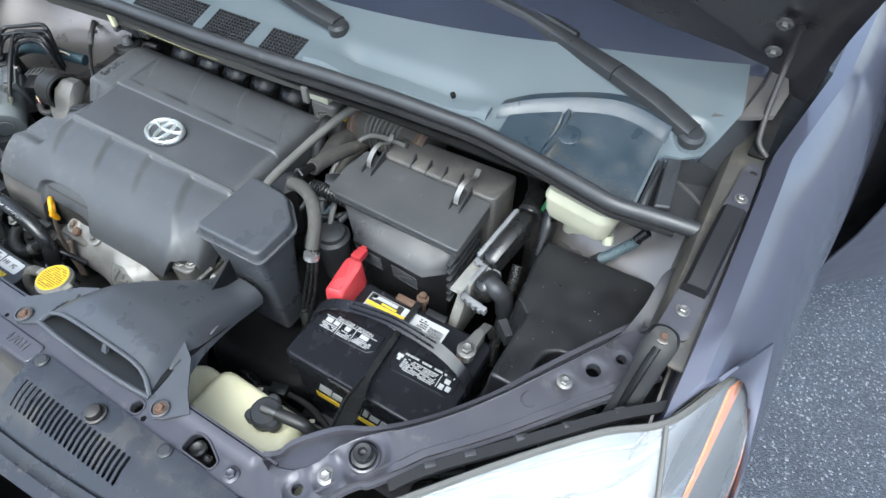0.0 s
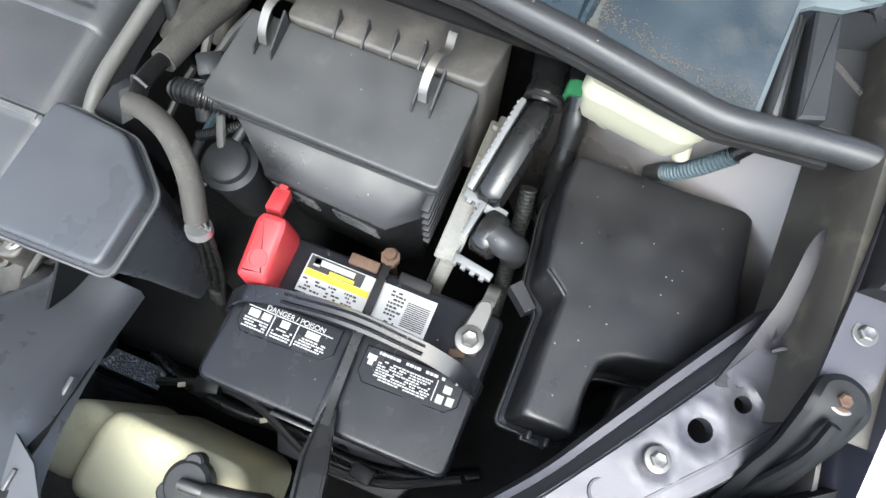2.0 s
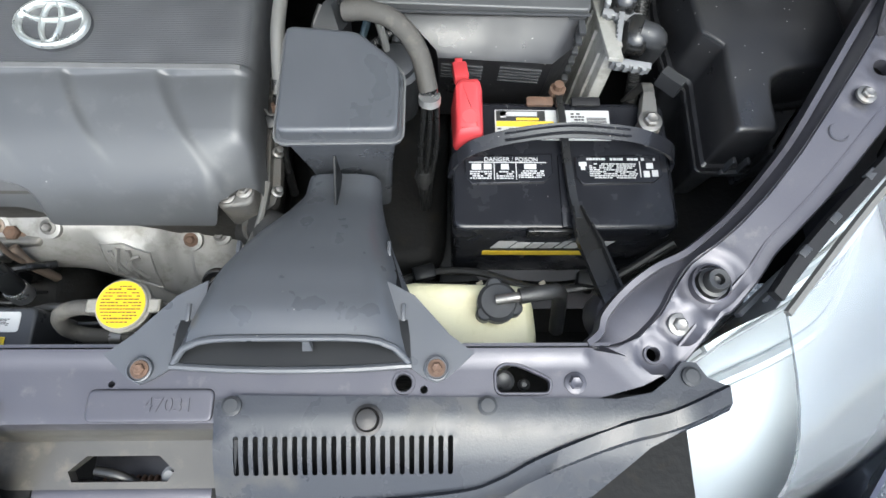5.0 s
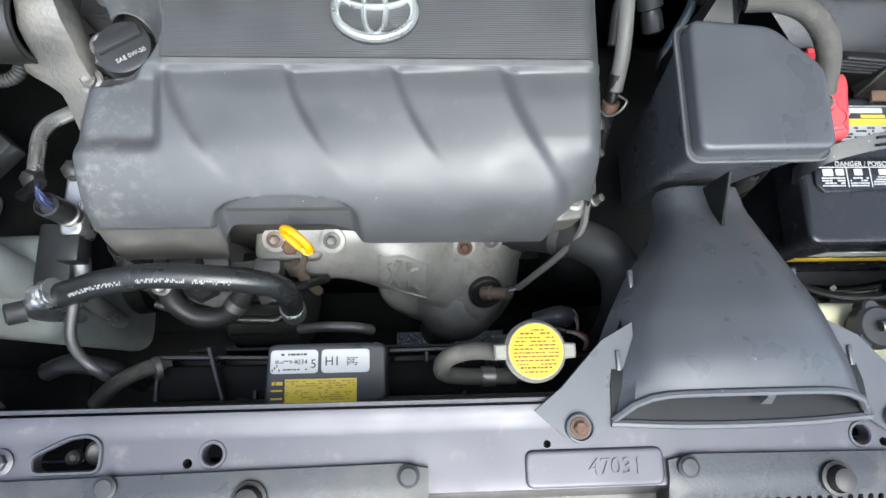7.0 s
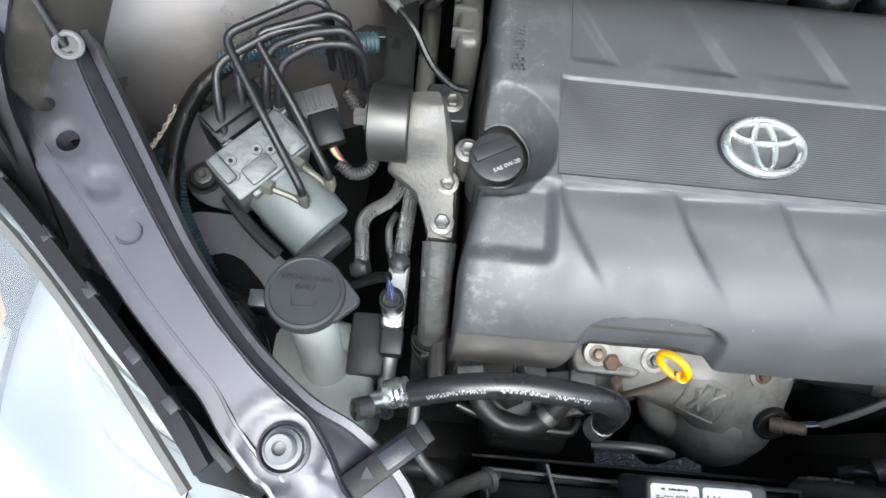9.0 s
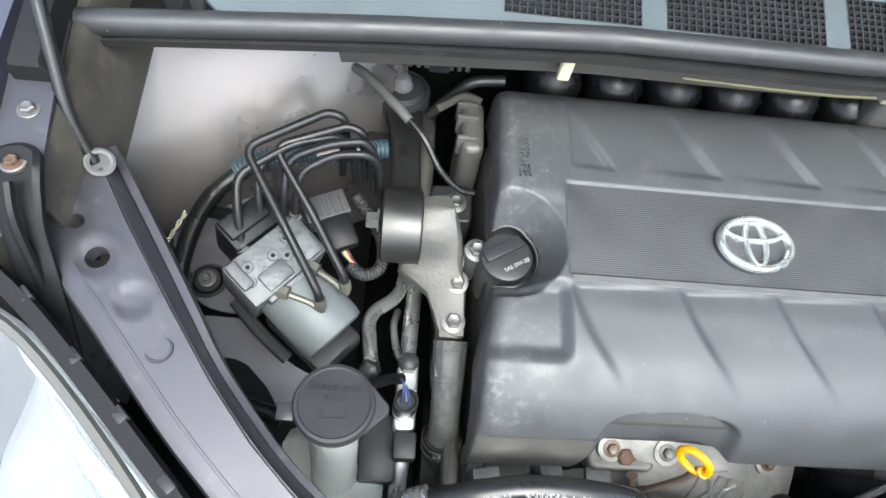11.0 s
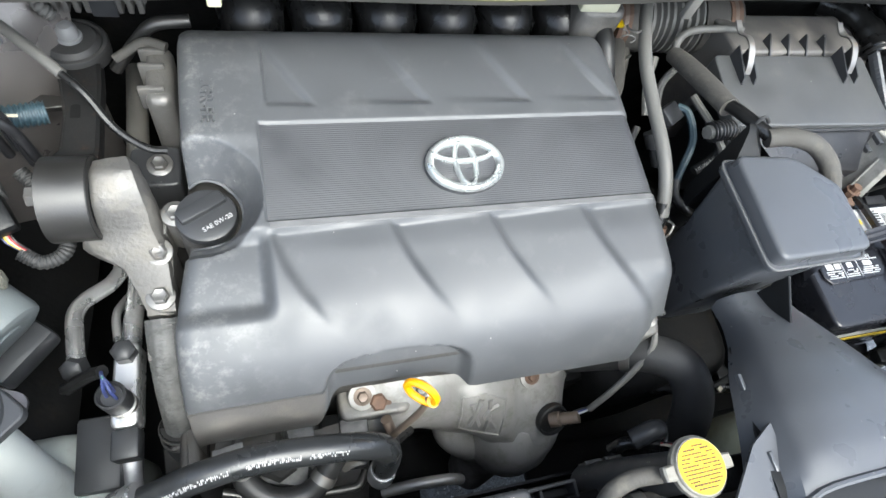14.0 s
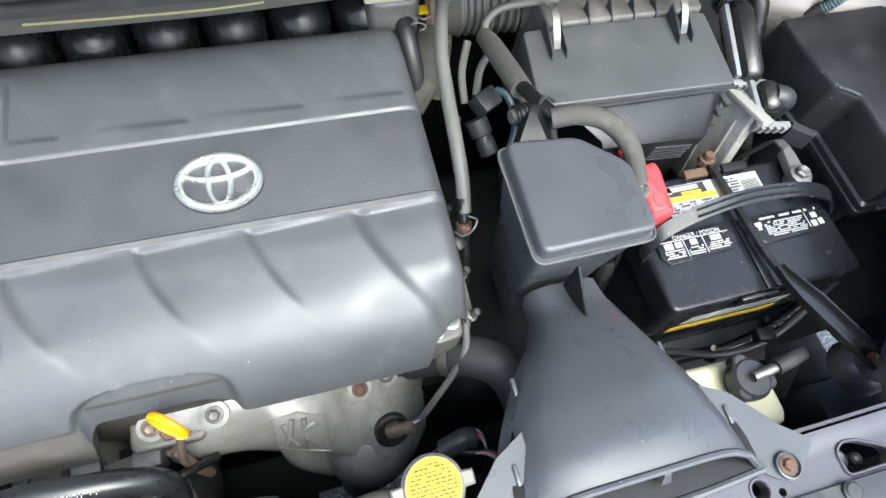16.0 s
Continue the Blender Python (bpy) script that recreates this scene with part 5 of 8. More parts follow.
part("coolant_hose", tube([(-0.429, 0.203, 0.648), (-0.429, 0.185, 0.612), (-0.429, 0.165, 0.56), (-0.43, 0.155, 0.46)], 0.021, 18), M_HOSE, tc, "thick black rubber coolant hose")
part("hose_clamp", lathe((-0.429, 0.199, 0.64), (0, 0.42, 0.9), [(-0.009, 0.0222), (0.009, 0.0222)], 22), M_GLOSSBLACK, tc)
for dz in (-0.006, 0.006):
    part("clamp_wire", lathe((-0.429, 0.199 + 0.42 * dz, 0.64 + 0.9 * dz), (0, 0.42, 0.9), [(-0.0012, 0.0234), (0.0012, 0.0234)], 22), M_STEEL, tc)
part("clamp_ear", box((-0.427, 0.179, 0.651), (0.014, 0.006, 0.008), 0.001, (-25, 0, 0)), M_STEEL, tc)
part("end_bracket", rounded([(-0.46, 0.43), (-0.41, 0.43), (-0.41, 0.48), (-0.46, 0.48)], 0.66, 0.74, 0.003, 0.004), M_BLACK, engine)
vvt = part("valve_housing", rounded([(-0.432, 0.485), (-0.405, 0.485), (-0.405, 0.56), (-0.432, 0.56)], 0.68, 0.805, 0.008, 0.012), M_ALU, engine, "cast aluminium valve housing")
for y in (0.5, 0.53, 0.55):
    part("fin", box((-0.425, y, 0.795), (0.025, 0.006, 0.03), 0.002), M_ALU, vvt)
# front bracket at the cover's near right corner
fb = part("corner_bracket", rounded([(0.035, 0.19), (0.075, 0.195), (0.075, 0.25), (0.03, 0.25)], 0.70, 0.755, 0.004, 0.008), M_ALU, engine)
for x, y in ((0.045, 0.205), (0.064, 0.212), (0.055, 0.235)):
    part("bolt", bolt_mesh((x, y, 0.757), r=0.006), M_STEEL, fb)
er = part("end_rail", loft([[(x0, y, z), (x0 + 0.004, y, z + 0.004), (x0 + 0.013, y, z + 0.004), (x0 + 0.015, y, z - 0.002), (x0 + 0.024, y, z - 0.002), (x0 + 0.025, y, z - 0.014), (x0, y, z - 0.014)] for y, z, x0 in ((0.4, 0.745, 0.07), (0.34, 0.745, 0.071), (0.28, 0.74, 0.073), (0.23, 0.73, 0.073), (0.21, 0.722, 0.066), (0.2, 0.716, 0.052))]), M_BLOCK, engine, "stepped grey metal rail at the end of the cover")
for y, z in ((0.345, 0.748), (0.268, 0.742), (0.222, 0.73)):
    part("stud", lathe((0.093, y, z - 0.004), (0.5, 0, 1), [(0, 0.007), (0.004, 0.007), (0.005, 0.0045), (0.014, 0.0042), (0.015, 0)], 12), M_STEEL, er)
# intake runners behind the cover
man = part("intake_manifold", box((-0.15, 0.61, 0.735), (0.44, 0.06, 0.07), 0.015), M_RUNNER, engine, "glossy black plastic intake manifold")
for i in range(6):
    x = -0.33 + 0.075 * i
    part("runner", tube([(x, 0.668, 0.74), (x, 0.655, 0.79), (x + 0.004, 0.628, 0.818), (x + 0.006, 0.598, 0.812), (x + 0.006, 0.575, 0.78)], [0.03, 0.034, 0.037, 0.034, 0.037, 0.033, 0.03], 18, squash=1.0), M_RUNNER, man, "glossy black intake runner")
    part("web", box((x + 0.037, 0.612, 0.8), (0.006, 0.06, 0.05), 0.002), M_RUNNER, man)

# exhaust manifold shield, sensor, dipstick
SHX = (-0.262, -0.187, -0.11, -0.05, -0.01, 0.02, 0.045)
SHY = ((0.21, 0.21, 0.215, 0.215, 0.215, 0.215, 0.215), (0.186, 0.188, 0.187, 0.187, 0.19, 0.19, 0.197), (0.168, 0.164, 0.158, 0.15, 0.15, 0.16, 0.185), (0.162, 0.157, 0.145, 0.118, 0.108, 0.124, 0.16), (0.168, 0.164, 0.15, 0.108, 0.095, 0.112, 0.15), (0.18, 0.175, 0.165, 0.12, 0.108, 0.122, 0.16))
SHZ = ((0.70, 0.70, 0.685, 0.655, 0.64, 0.62, 0.58), (0.694, 0.692, 0.672, 0.642, 0.628, 0.608, 0.565), (0.672, 0.668, 0.642, 0.61, 0.596, 0.58, 0.545), (0.64, 0.635, 0.602, 0.57, 0.56, 0.548, 0.51), (0.605, 0.595, 0.566, 0.525, 0.515, 0.505, 0.48), (0.585, 0.575, 0.545, 0.49, 0.475, 0.47, 0.46))


def shield_point(x, v, off=0.0):
    """A point of the pressed shield; v runs from its top to its lower edge."""
    k = np.linspace(0, 1, 6)
    ys = [float(np.interp(x, SHX, r)) for r in SHY]
    zs = [float(np.interp(x, SHX, r)) for r in SHZ]
    y, z = float(np.interp(v, k, ys)), float(np.interp(v, k, zs))
    return Vector((x, y - off * 0.7, z + off * 0.7))


def shield_rows():
    us, vs = np.linspace(-0.262, 0.045, 56), np.linspace(0, 1, 30)
    P = np.array([[tuple(shield_point(float(x), float(v))) for x in us] for v in vs])
    for _ in range(14):
        Q = P.copy()
        Q[1:-1, 1:-1] = 0.5 * P[1:-1, 1:-1] + 0.125 * (P[:-2, 1:-1] + P[2:, 1:-1] + P[1:-1, :-2] + P[1:-1, 2:])
        P = Q
    for i, v in enumerate(vs):
        for j, x in enumerate(us):
            n = 0.0042 * sstep(-0.142, -0.137, x) * (1 - sstep(-0.083, -0.078, x)) * sstep(0.2, 0.25, v) * (1 - sstep(0.56, 0.62, v))
            n += 0.003 * math.sin(x * 60 + v * 4) * sstep(0.1, 0.3, v) + 0.002 * math.sin(x * 23 - v * 9)
            n -= 0.006 * (1 - sstep(0.006, 0.014, abs(x + 0.062 - 0.03 * v)))
            P[i, j, 1] -= 0.7 * n
            P[i, j, 2] += 0.7 * n
    return [[tuple(float(c) for c in p) for p in row] for row in P]


SROWS = shield_rows()
sh = part("heat_shield", sheet(SROWS, 0.003), M_SHIELD, engine, "dull grey pressed heat shield")


def on_shield(x, v, off=0.0):
    p = Vector(SROWS[int(round(v * 29))][int(round((x + 0.262) / 0.307 * 55))])
    return p + Vector((0, -0.7, 0.7)) * off


for a, b in (((-0.13, 0.3), (-0.118, 0.5)), ((-0.118, 0.28), (-0.13, 0.5)), ((-0.106, 0.28), (-0.106, 0.52)), ((-0.094, 0.3), (-0.112, 0.42)), ((-0.092, 0.5), (-0.106, 0.4))):
    part("pressed_mark", tube([on_shield(*a, 0.0005), on_shield((a[0] + b[0]) / 2, (a[1] + b[1]) / 2, 0.0005), on_shield(*b, 0.0012)], 0.0034, 6), M_SHIELD, sh)
part("pressed_frame", tube([on_shield(x, v, 0.0002) for x, v in ((-0.137, 0.26), (-0.11, 0.25), (-0.083, 0.26), (-0.081, 0.4), (-0.083, 0.56), (-0.11, 0.58), (-0.137, 0.56), (-0.139, 0.4), (-0.137, 0.26))], 0.0018, 6, smooth=False), M_SHIELD, sh)
for x, v, m in ((-0.252, 0.18, M_DIRTPIPE), (-0.187, 0.16, M_ALU), (-0.036, 0.16, M_RUST), (-0.006, 0.1, M_ALU)):
    p = on_shield(x, v)
    part("bolt_seat", lathe(p, (0, -0.5, 1), [(-0.004, 0.015), (0.002, 0.0145), (0.003, 0.011)], 18), M_SHIELD, sh)
    part("bolt", bolt_mesh(p + Vector((0, -0.001, 0.003)), (0, -0.5, 1), 0.0058), m, sh)
part("lower_shell", lathe((-0.03, 0.16, 0.575), (-0.1, -0.16, -1), [(0, 0.03), (0.02, 0.05), (0.06, 0.06), (0.09, 0.058), (0.115, 0.046), (0.125, 0.035), (0.25, 0.034)], 28), M_SHIELD, sh, "dull grey converter shell")
part("branch", tube([(-0.13, 0.19, 0.56), (-0.125, 0.16, 0.53), (-0.1, 0.145, 0.5), (-0.07, 0.14, 0.45)], 0.022, 14), M_SHIELD, sh)
part("sensor_boss", lathe((-0.01, 0.14, 0.603), (0.1, -0.68, 0.72), [(-0.008, 0.0215), (0.0, 0.0215), (0.001, 0.0195), (-0.003, 0.018), (-0.003, 0)], 28), M_ARM, sh, "dark sensor opening")
o2 = part("oxygen_sensor", lathe((-0.013, 0.142, 0.602), (0.75, -0.15, 0.65), [(0, 0.0095), (0.012, 0.0095), (0.013, 0.007), (0.018, 0.008), (0.021, 0.007), (0.024, 0.008), (0.027, 0.007), (0.03, 0.008), (0.036, 0.007), (0.037, 0)], 16), M_DIRTPIPE, engine, "oxygen sensor with a grey cable")
for k, m in enumerate((M_WINK, M_BLUEW, M_INK)):
    part("wire", tube([(0.012, 0.1405 + 0.002 * k, 0.622), (0.02, 0.141 + 0.002 * k, 0.632), (0.026, 0.143, 0.64)], 0.0013, 6), m, o2)
part("cable", tube([(0.024, 0.142, 0.638), (0.04, 0.153, 0.672), (0.062, 0.17, 0.705), (0.078, 0.19, 0.73), (0.085, 0.23, 0.74)], 0.004, 8), M_GREYHOSE, o2)
dip = part("dipstick", bent([(-0.203, 0.162, 0.777), (-0.207, 0.156, 0.755), (-0.222, 0.15, 0.70), (-0.225, 0.15, 0.6)], 0.0034), M_DIRTPIPE, engine, "oil dipstick with a yellow loop")
LC, LA = Vector((-0.2095, 0.168, 0.785)), Vector((0.708, -0.611, -0.354)).normalized()
LN = Vector((0.69, 0.705, 0.164))
LN = (LN - LA * LN.dot(LA)).normalized()
LN = LN * math.cos(0.42) + LA.cross(LN) * math.sin(0.42) * (1 if LA.cross(LN).z < 0 else -1)
LB = LN.cross(LA)
rg = [LC + LA * 0.0155 * math.cos(t) + LB * 0.0115 * math.sin(t) for t in np.linspace(0, 2 * math.pi, 29)]
part("loop", tube(rg, 0.0037, 8, smooth=False), M_YELLOW, dip, "yellow plastic loop")
part("loop_stem", tube([LC + LA * 0.014, LC + LA * 0.01 + Vector((0.003, 0, -0.016))], [0.006, 0.004], 8), M_YELLOW, dip)
hb = part("lifting_bracket", rounded([(-0.275, 0.17), (-0.2, 0.17), (-0.2, 0.21), (-0.275, 0.21)], 0.655, 0.685, 0.005, 0.009), M_ALU, engine)
part("tab", box((-0.262, 0.165, 0.665), (0.03, 0.02, 0.03), 0.005), M_ALU, hb)
part("bolt", bolt_mesh((-0.235, 0.185, 0.686), (0, -0.4, 1), 0.009), M_RUST, hb)
part("pipe_bracket", bent([(-0.23, 0.165, 0.69), (-0.222, 0.15, 0.67), (-0.215, 0.145, 0.62)], 0.006, 0.01), M_DIRTPIPE, hb)

# ---- air intake duct ----
duct = thing("air_intake_duct", (0.18, 0.15, 0.6), "blue black plastic air intake scoop with a square resonator box", "air duct")
PLAN = [(0.131, 0.213), (0.246, 0.215), (0.247, 0.287), (0.205, 0.325), (0.133, 0.331)]
body = part("resonator", tapered(PLAN, [(0.66, 0.02), (0.78, 0.012), (0.866, 0.002)], 0.008), M_DUCT, duct)
# thin pale line paints the highlight on the lid's edge
part("rim_line", tube([(x, y, 0.8735) for x, y in fillet(inset(PLAN, -0.0045), 0.012) + fillet(inset(PLAN, -0.0045), 0.012)[:1]], 0.0012, 6, smooth=False), M_LIP, duct)
lid = part("resonator_lid", rounded(PLAN, 0.872, lambda x, y: 0.889 + 0.02 * (y - 0.21), 0.004, 0.008), M_DUCT, duct, "smooth blue black lid")
part("lip", prism(fillet(inset(PLAN, -0.004), 0.012), [(0.865, 0.001), (0.867, 0), (0.871, 0), (0.873, 0.001)]), M_DUCT, lid)
# duct rib coloured near-black so its top edge stays dark
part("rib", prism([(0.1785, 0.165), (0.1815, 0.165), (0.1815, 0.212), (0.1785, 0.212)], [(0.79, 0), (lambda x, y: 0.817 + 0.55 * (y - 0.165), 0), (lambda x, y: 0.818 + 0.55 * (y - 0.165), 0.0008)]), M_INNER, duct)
SEC = [(0.215, 0.142, 0.222, 0.795, 0.775, 0.0), (0.19, 0.140, 0.223, 0.803, 0.783, 0.001), (0.165, 0.126, 0.226, 0.822, 0.797, 0.003), (0.13, 0.098, 0.232, 0.846, 0.815, 0.006), (0.09, 0.073, 0.243, 0.866, 0.836, 0.009), (0.05, 0.058, 0.253, 0.876, 0.848, 0.016), (0.024, 0.052, 0.258, 0.8735, 0.853, 0.024)]
top_rows, low_rows = [], []
for y in np.linspace(0.215, 0.024, 20):
    q = [float(np.interp(-y, [-s[0] for s in SEC], [s[k] for s in SEC])) for k in range(1, 6)]
    xl, xr, zt, ze, sk = q
    row = [(xl - sk, y - 0.004, ze - 0.012)]
    for u in np.linspace(-1, 1, 17):
        e = (1 - abs(u) ** 3.2) ** 0.45 if abs(u) < 1 else 0.0
        row.append(((xl + xr) / 2 + (xr - xl) / 2 * u, y - 0.019 * abs(u) ** 7 * sstep(0.11, 0.024, y), ze + (zt - ze) * e))
    row.append((xr + sk, y - 0.004, ze - 0.012))
    top_rows.append(row)
part("scoop", sheet(top_rows, 0.003), M_DUCT, duct, "flared blue black scoop")
# duct floor coloured near-black: the mouth's inner shade is put into it
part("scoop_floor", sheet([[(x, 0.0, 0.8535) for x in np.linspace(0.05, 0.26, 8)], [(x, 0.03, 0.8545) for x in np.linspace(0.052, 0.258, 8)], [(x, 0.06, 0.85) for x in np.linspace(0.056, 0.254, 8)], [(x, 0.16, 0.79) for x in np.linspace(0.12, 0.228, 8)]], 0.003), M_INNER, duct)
LIPS = [top_rows[-1][i] for i in range(1, 18)]
part("mouth_lip", tube([(0.05, 0.003, 0.853), (0.1, 0.0, 0.853), (0.155, -0.001, 0.853), (0.21, 0.0, 0.853), (0.26, 0.003, 0.853)], 0.0035, 8), M_DUCT, duct)
part("mouth_rim", tube(LIPS, 0.0032, 8, smooth=False), M_DUCT, duct)
part("mouth_strut", loft([[(0.1655, 0.014, 0.8625), (0.1745, 0.014, 0.8625), (0.1745, 0.019, 0.8625), (0.1655, 0.019, 0.8625)], [(0.167, 0.02, 0.872), (0.173, 0.02, 0.872), (0.173, 0.026, 0.872), (0.167, 0.026, 0.872)]]), M_DUCT, duct)
for s, x, xe in ((1, 0.282, 0.256), (-1, 0.025, 0.054)):
    fl = part("flange", plate([(xe - 0.02 * s, 0.003), (xe, 0.003), (x - 0.011 * s, -0.008), (x, -0.013), (x + 0.01 * s, -0.008), (x + 0.034 * s, 0.013), (x + 0.012 * s, 0.03), (xe + 0.006 * s, 0.066), (xe - 0.02 * s, 0.08)], [], lambda X, Y: 0.8525, 0.003, 0.008), M_DUCT, duct)
    part("bolt", bolt_mesh((x, 0.0, 0.854), r=0.0048), M_RUST, fl, "rusty bolt head")
    part("bolt_cup", lathe((x, 0, 0.853), (0, 0, 1), [(0, 0.0115), (0.003, 0.011), (0.0035, 0.0098), (0.001, 0.009)], 20), M_DUCT, fl)
for x, y in ((0.06, 0.05), (0.252, 0.05), (0.236, 0.12), (0.088, 0.12)):
    part("clip_tab", box((x, y, 0.852 if y < 0.1 else 0.822), (0.004, 0.016, 0.006), 0.001), M_DUCT, duct)

# ---- battery ----
battery = thing("battery", (0.432, 0.245, 0.55), "black car battery with white print and a red terminal cover", "battery")
part("case", rounded([(0.309, 0.1655), (0.556, 0.1655), (0.556, 0.32), (0.309, 0.32)], 0.555, 0.73, 0.004, 0.006), M_BATTERY, battery)
lidb = part("lid", rounded([(0.303, 0.163), (0.561, 0.163), (0.561, 0.327), (0.303, 0.327)], 0.722, 0.763, 0.005, 0.012), M_BATTERY, battery, "black battery lid")
for x0, x1 in ((0.317, 0.419), (0.446, 0.547)):
    P8 = [(x0, 0.226), (x0 + 0.008, 0.217), (x1 - 0.01, 0.22), (x1, 0.229), (x1, 0.256), (x0, 0.252)]
    part("raised_plate", prism(P8, [(0.761, 0), (0.7655, 0), (0.7665, 0.001)]), M_BATTERY, lidb)
part("bridge", box((0.432, 0.21, 0.764), (0.012, 0.09, 0.004), 0.001), M_BATTERY, lidb)
rngb = random.Random(4)
TOP = pose(0, 0, 0.7668)
writing("DANGER / POISON", 0.0074, pose(0.371, 0.2475, 0.7668), M_WINK, battery)
bars(TOP, text_block(0.323, 0.2225, 0.349, 0.2335, 4, rngb) + text_block(0.3535, 0.2225, 0.374, 0.2335, 4, rngb) + text_block(0.379, 0.224, 0.411, 0.2345, 4, rngb)
     + [(0.3505, 0.222, 0.3515, 0.243), (0.376, 0.222, 0.377, 0.243), (0.322, 0.2435, 0.412, 0.2445), (0.325, 0.2345, 0.336, 0.242), (0.339, 0.235, 0.348, 0.242), (0.359, 0.235, 0.368, 0.242), (0.386, 0.2355, 0.40, 0.242)], M_WINK, battery)
bars(TOP, text_block(0.462, 0.224, 0.518, 0.244, 8, rngb) + text_block(0.455, 0.2465, 0.54, 0.2515, 1, rngb) + [(0.45, 0.24, 0.459, 0.245), (0.452, 0.235, 0.457, 0.24), (0.521, 0.226, 0.522, 0.246), (0.525, 0.226, 0.532, 0.234), (0.535, 0.227, 0.542, 0.235), (0.529, 0.237, 0.537, 0.244)], M_WINK, battery)
lab = part("label", box((0.4235, 0.295, 0.7637), (0.138, 0.04, 0.0012), 0), M_WLABEL, battery, "white and yellow paper label")
bars(pose(0, 0, 0.7645), [(0.356, 0.30, 0.415, 0.314), ], M_INK, lab, "black_field")
bars(pose(0, 0, 0.7645), [(0.356, 0.2925, 0.425, 0.2995)], M_GOLDINK, lab, "yellow_field")
bars(pose(0, 0, 0.7652), [(0.361, 0.306, 0.405, 0.312), (0.361, 0.304, 0.368, 0.312)], M_WINK, lab, "brand_bar")
bars(pose(0, 0, 0.7652), [(0.38, 0.3005, 0.407, 0.304)], M_GOLDINK, lab, "brand_bar")
bars(pose(0, 0, 0.7645), text_block(0.357, 0.277, 0.418, 0.291, 4, rngb, 0.6) + text_block(0.446, 0.277, 0.462, 0.312, 9, rngb, 0.7) + [(0.465, 0.28 + 0.002 * i, 0.489, 0.281 + 0.002 * i) for i in range(13)], M_INK, lab, "small_print")
# slanted plain blocks of the brand name on the front face, with its yellow stripe
FR = pose(0, 0.1652, 0, 90, 0, 0)
xb = 0.352
for w, h in ((0.022, 0.03), (0.017, 0.021), (0.014, 0.021), (0.016, 0.021), (0.009, 0.03), (0.016, 0.021), (0.016, 0.021), (0.012, 0.027)):
    part("brand_block", prism([(xb, 0.688), (xb + w, 0.688), (xb + w + h * 0.3, 0.688 + h), (xb + h * 0.3, 0.688 + h)], [(-0.0004, 0), (0.0004, 0)]), M_WINK, battery).data.transform(FR)
    xb += w + 0.0028
bars(FR, [(0.344, 0.66, 0.5, 0.676)], M_GOLDINK, battery, "yellow_stripe")
part("handle", ribbon([(0.300, 0.238, 0.757), (0.306, 0.243, 0.772), (0.325, 0.252, 0.787), (0.37, 0.26, 0.8), (0.43, 0.264, 0.806), (0.5, 0.262, 0.802), (0.54, 0.256, 0.79), (0.558, 0.25, 0.776), (0.562, 0.246, 0.757)], (0.05, 1, 0.35), 0.017, 0.004), M_BATTERY, battery, "black carry strap")
for dy in (-0.004, 0.004):
    part("handle_rib", tube([(0.36, 0.258 + dy, 0.8015), (0.43, 0.264 + dy, 0.8095), (0.5, 0.262 + dy, 0.8055)], 0.0015, 6), M_BATTERY, battery)
red = part("positive_cover", prism(fillet([(0.306, 0.262), (0.337, 0.265), (0.336, 0.318), (0.332, 0.328), (0.308, 0.326), (0.304, 0.318)], 0.006), [(0.763, -0.002), (lambda x, y: 0.792 + 0.2 * (y - 0.265), 0.0), (lambda x, y: 0.797 + 0.22 * (y - 0.265), 0.0015), (lambda x, y: 0.7995 + 0.22 * (y - 0.265), 0.005), (lambda x, y: 0.8 + 0.22 * (y - 0.265), 0.007)]), M_RED, battery, "red plastic positive terminal cover")
part("hinge_tab", box((0.312, 0.343, 0.797), (0.017, 0.026, 0.014), 0.002, (-14, 0, 6)), M_RED, red)
part("clip", box((0.31, 0.356, 0.795), (0.009, 0.01, 0.012), 0.001), M_RED, red)
part("mark", lathe((0.322, 0.283, 0.803), (0, -0.22, 1), [(0, 0.0095), (0.0022, 0.0095), (0.0022, 0.008), (0.001, 0.008), (0.001, 0)], 24), M_RED, red)
neg = part("negative_clamp", prism(fillet([(0.524, 0.278), (0.546, 0.278), (0.545, 0.3), (0.546, 0.325), (0.541, 0.334), (0.53, 0.33), (0.524, 0.3)], 0.004), [(0.77, 0), (0.779, 0), (0.781, 0.0015)]), M_STEEL, battery, "oxidised metal terminal clamp")
part("bolt", bolt_mesh((0.5345, 0.291, 0.7815), (0, 0, 1), 0.0085), M_STEEL, neg)
part("post", lathe((0.5345, 0.291, 0.762), (0, 0, 1), [(0, 0.012), (0.012, 0.011)], 16), M_STEEL, neg)
part("corrosion", box((0.528, 0.275, 0.772), (0.016, 0.008, 0.009), 0.002, (0, 0, 15)), M_RUST, neg)
part("clamp_strap", ribbon([(0.538, 0.326, 0.779), (0.539, 0.336, 0.777), (0.54, 0.352, 0.765), (0.541, 0.37, 0.7)], (1, 0, 0), 0.013, 0.003), M_STEEL, neg)

clamp = thing("battery_clamp", (0.45, 0.2, 0.7), "glossy black steel hold-down bar over the battery", "bracket")
part("bar", ribbon([(0.431, 0.345, 0.768), (0.432, 0.31, 0.772), (0.434, 0.25, 0.774), (0.437, 0.2, 0.775), (0.4405, 0.17, 0.778)], (1, 0, -0.15), 0.009, 0.006), M_GLOSSBLACK, clamp)
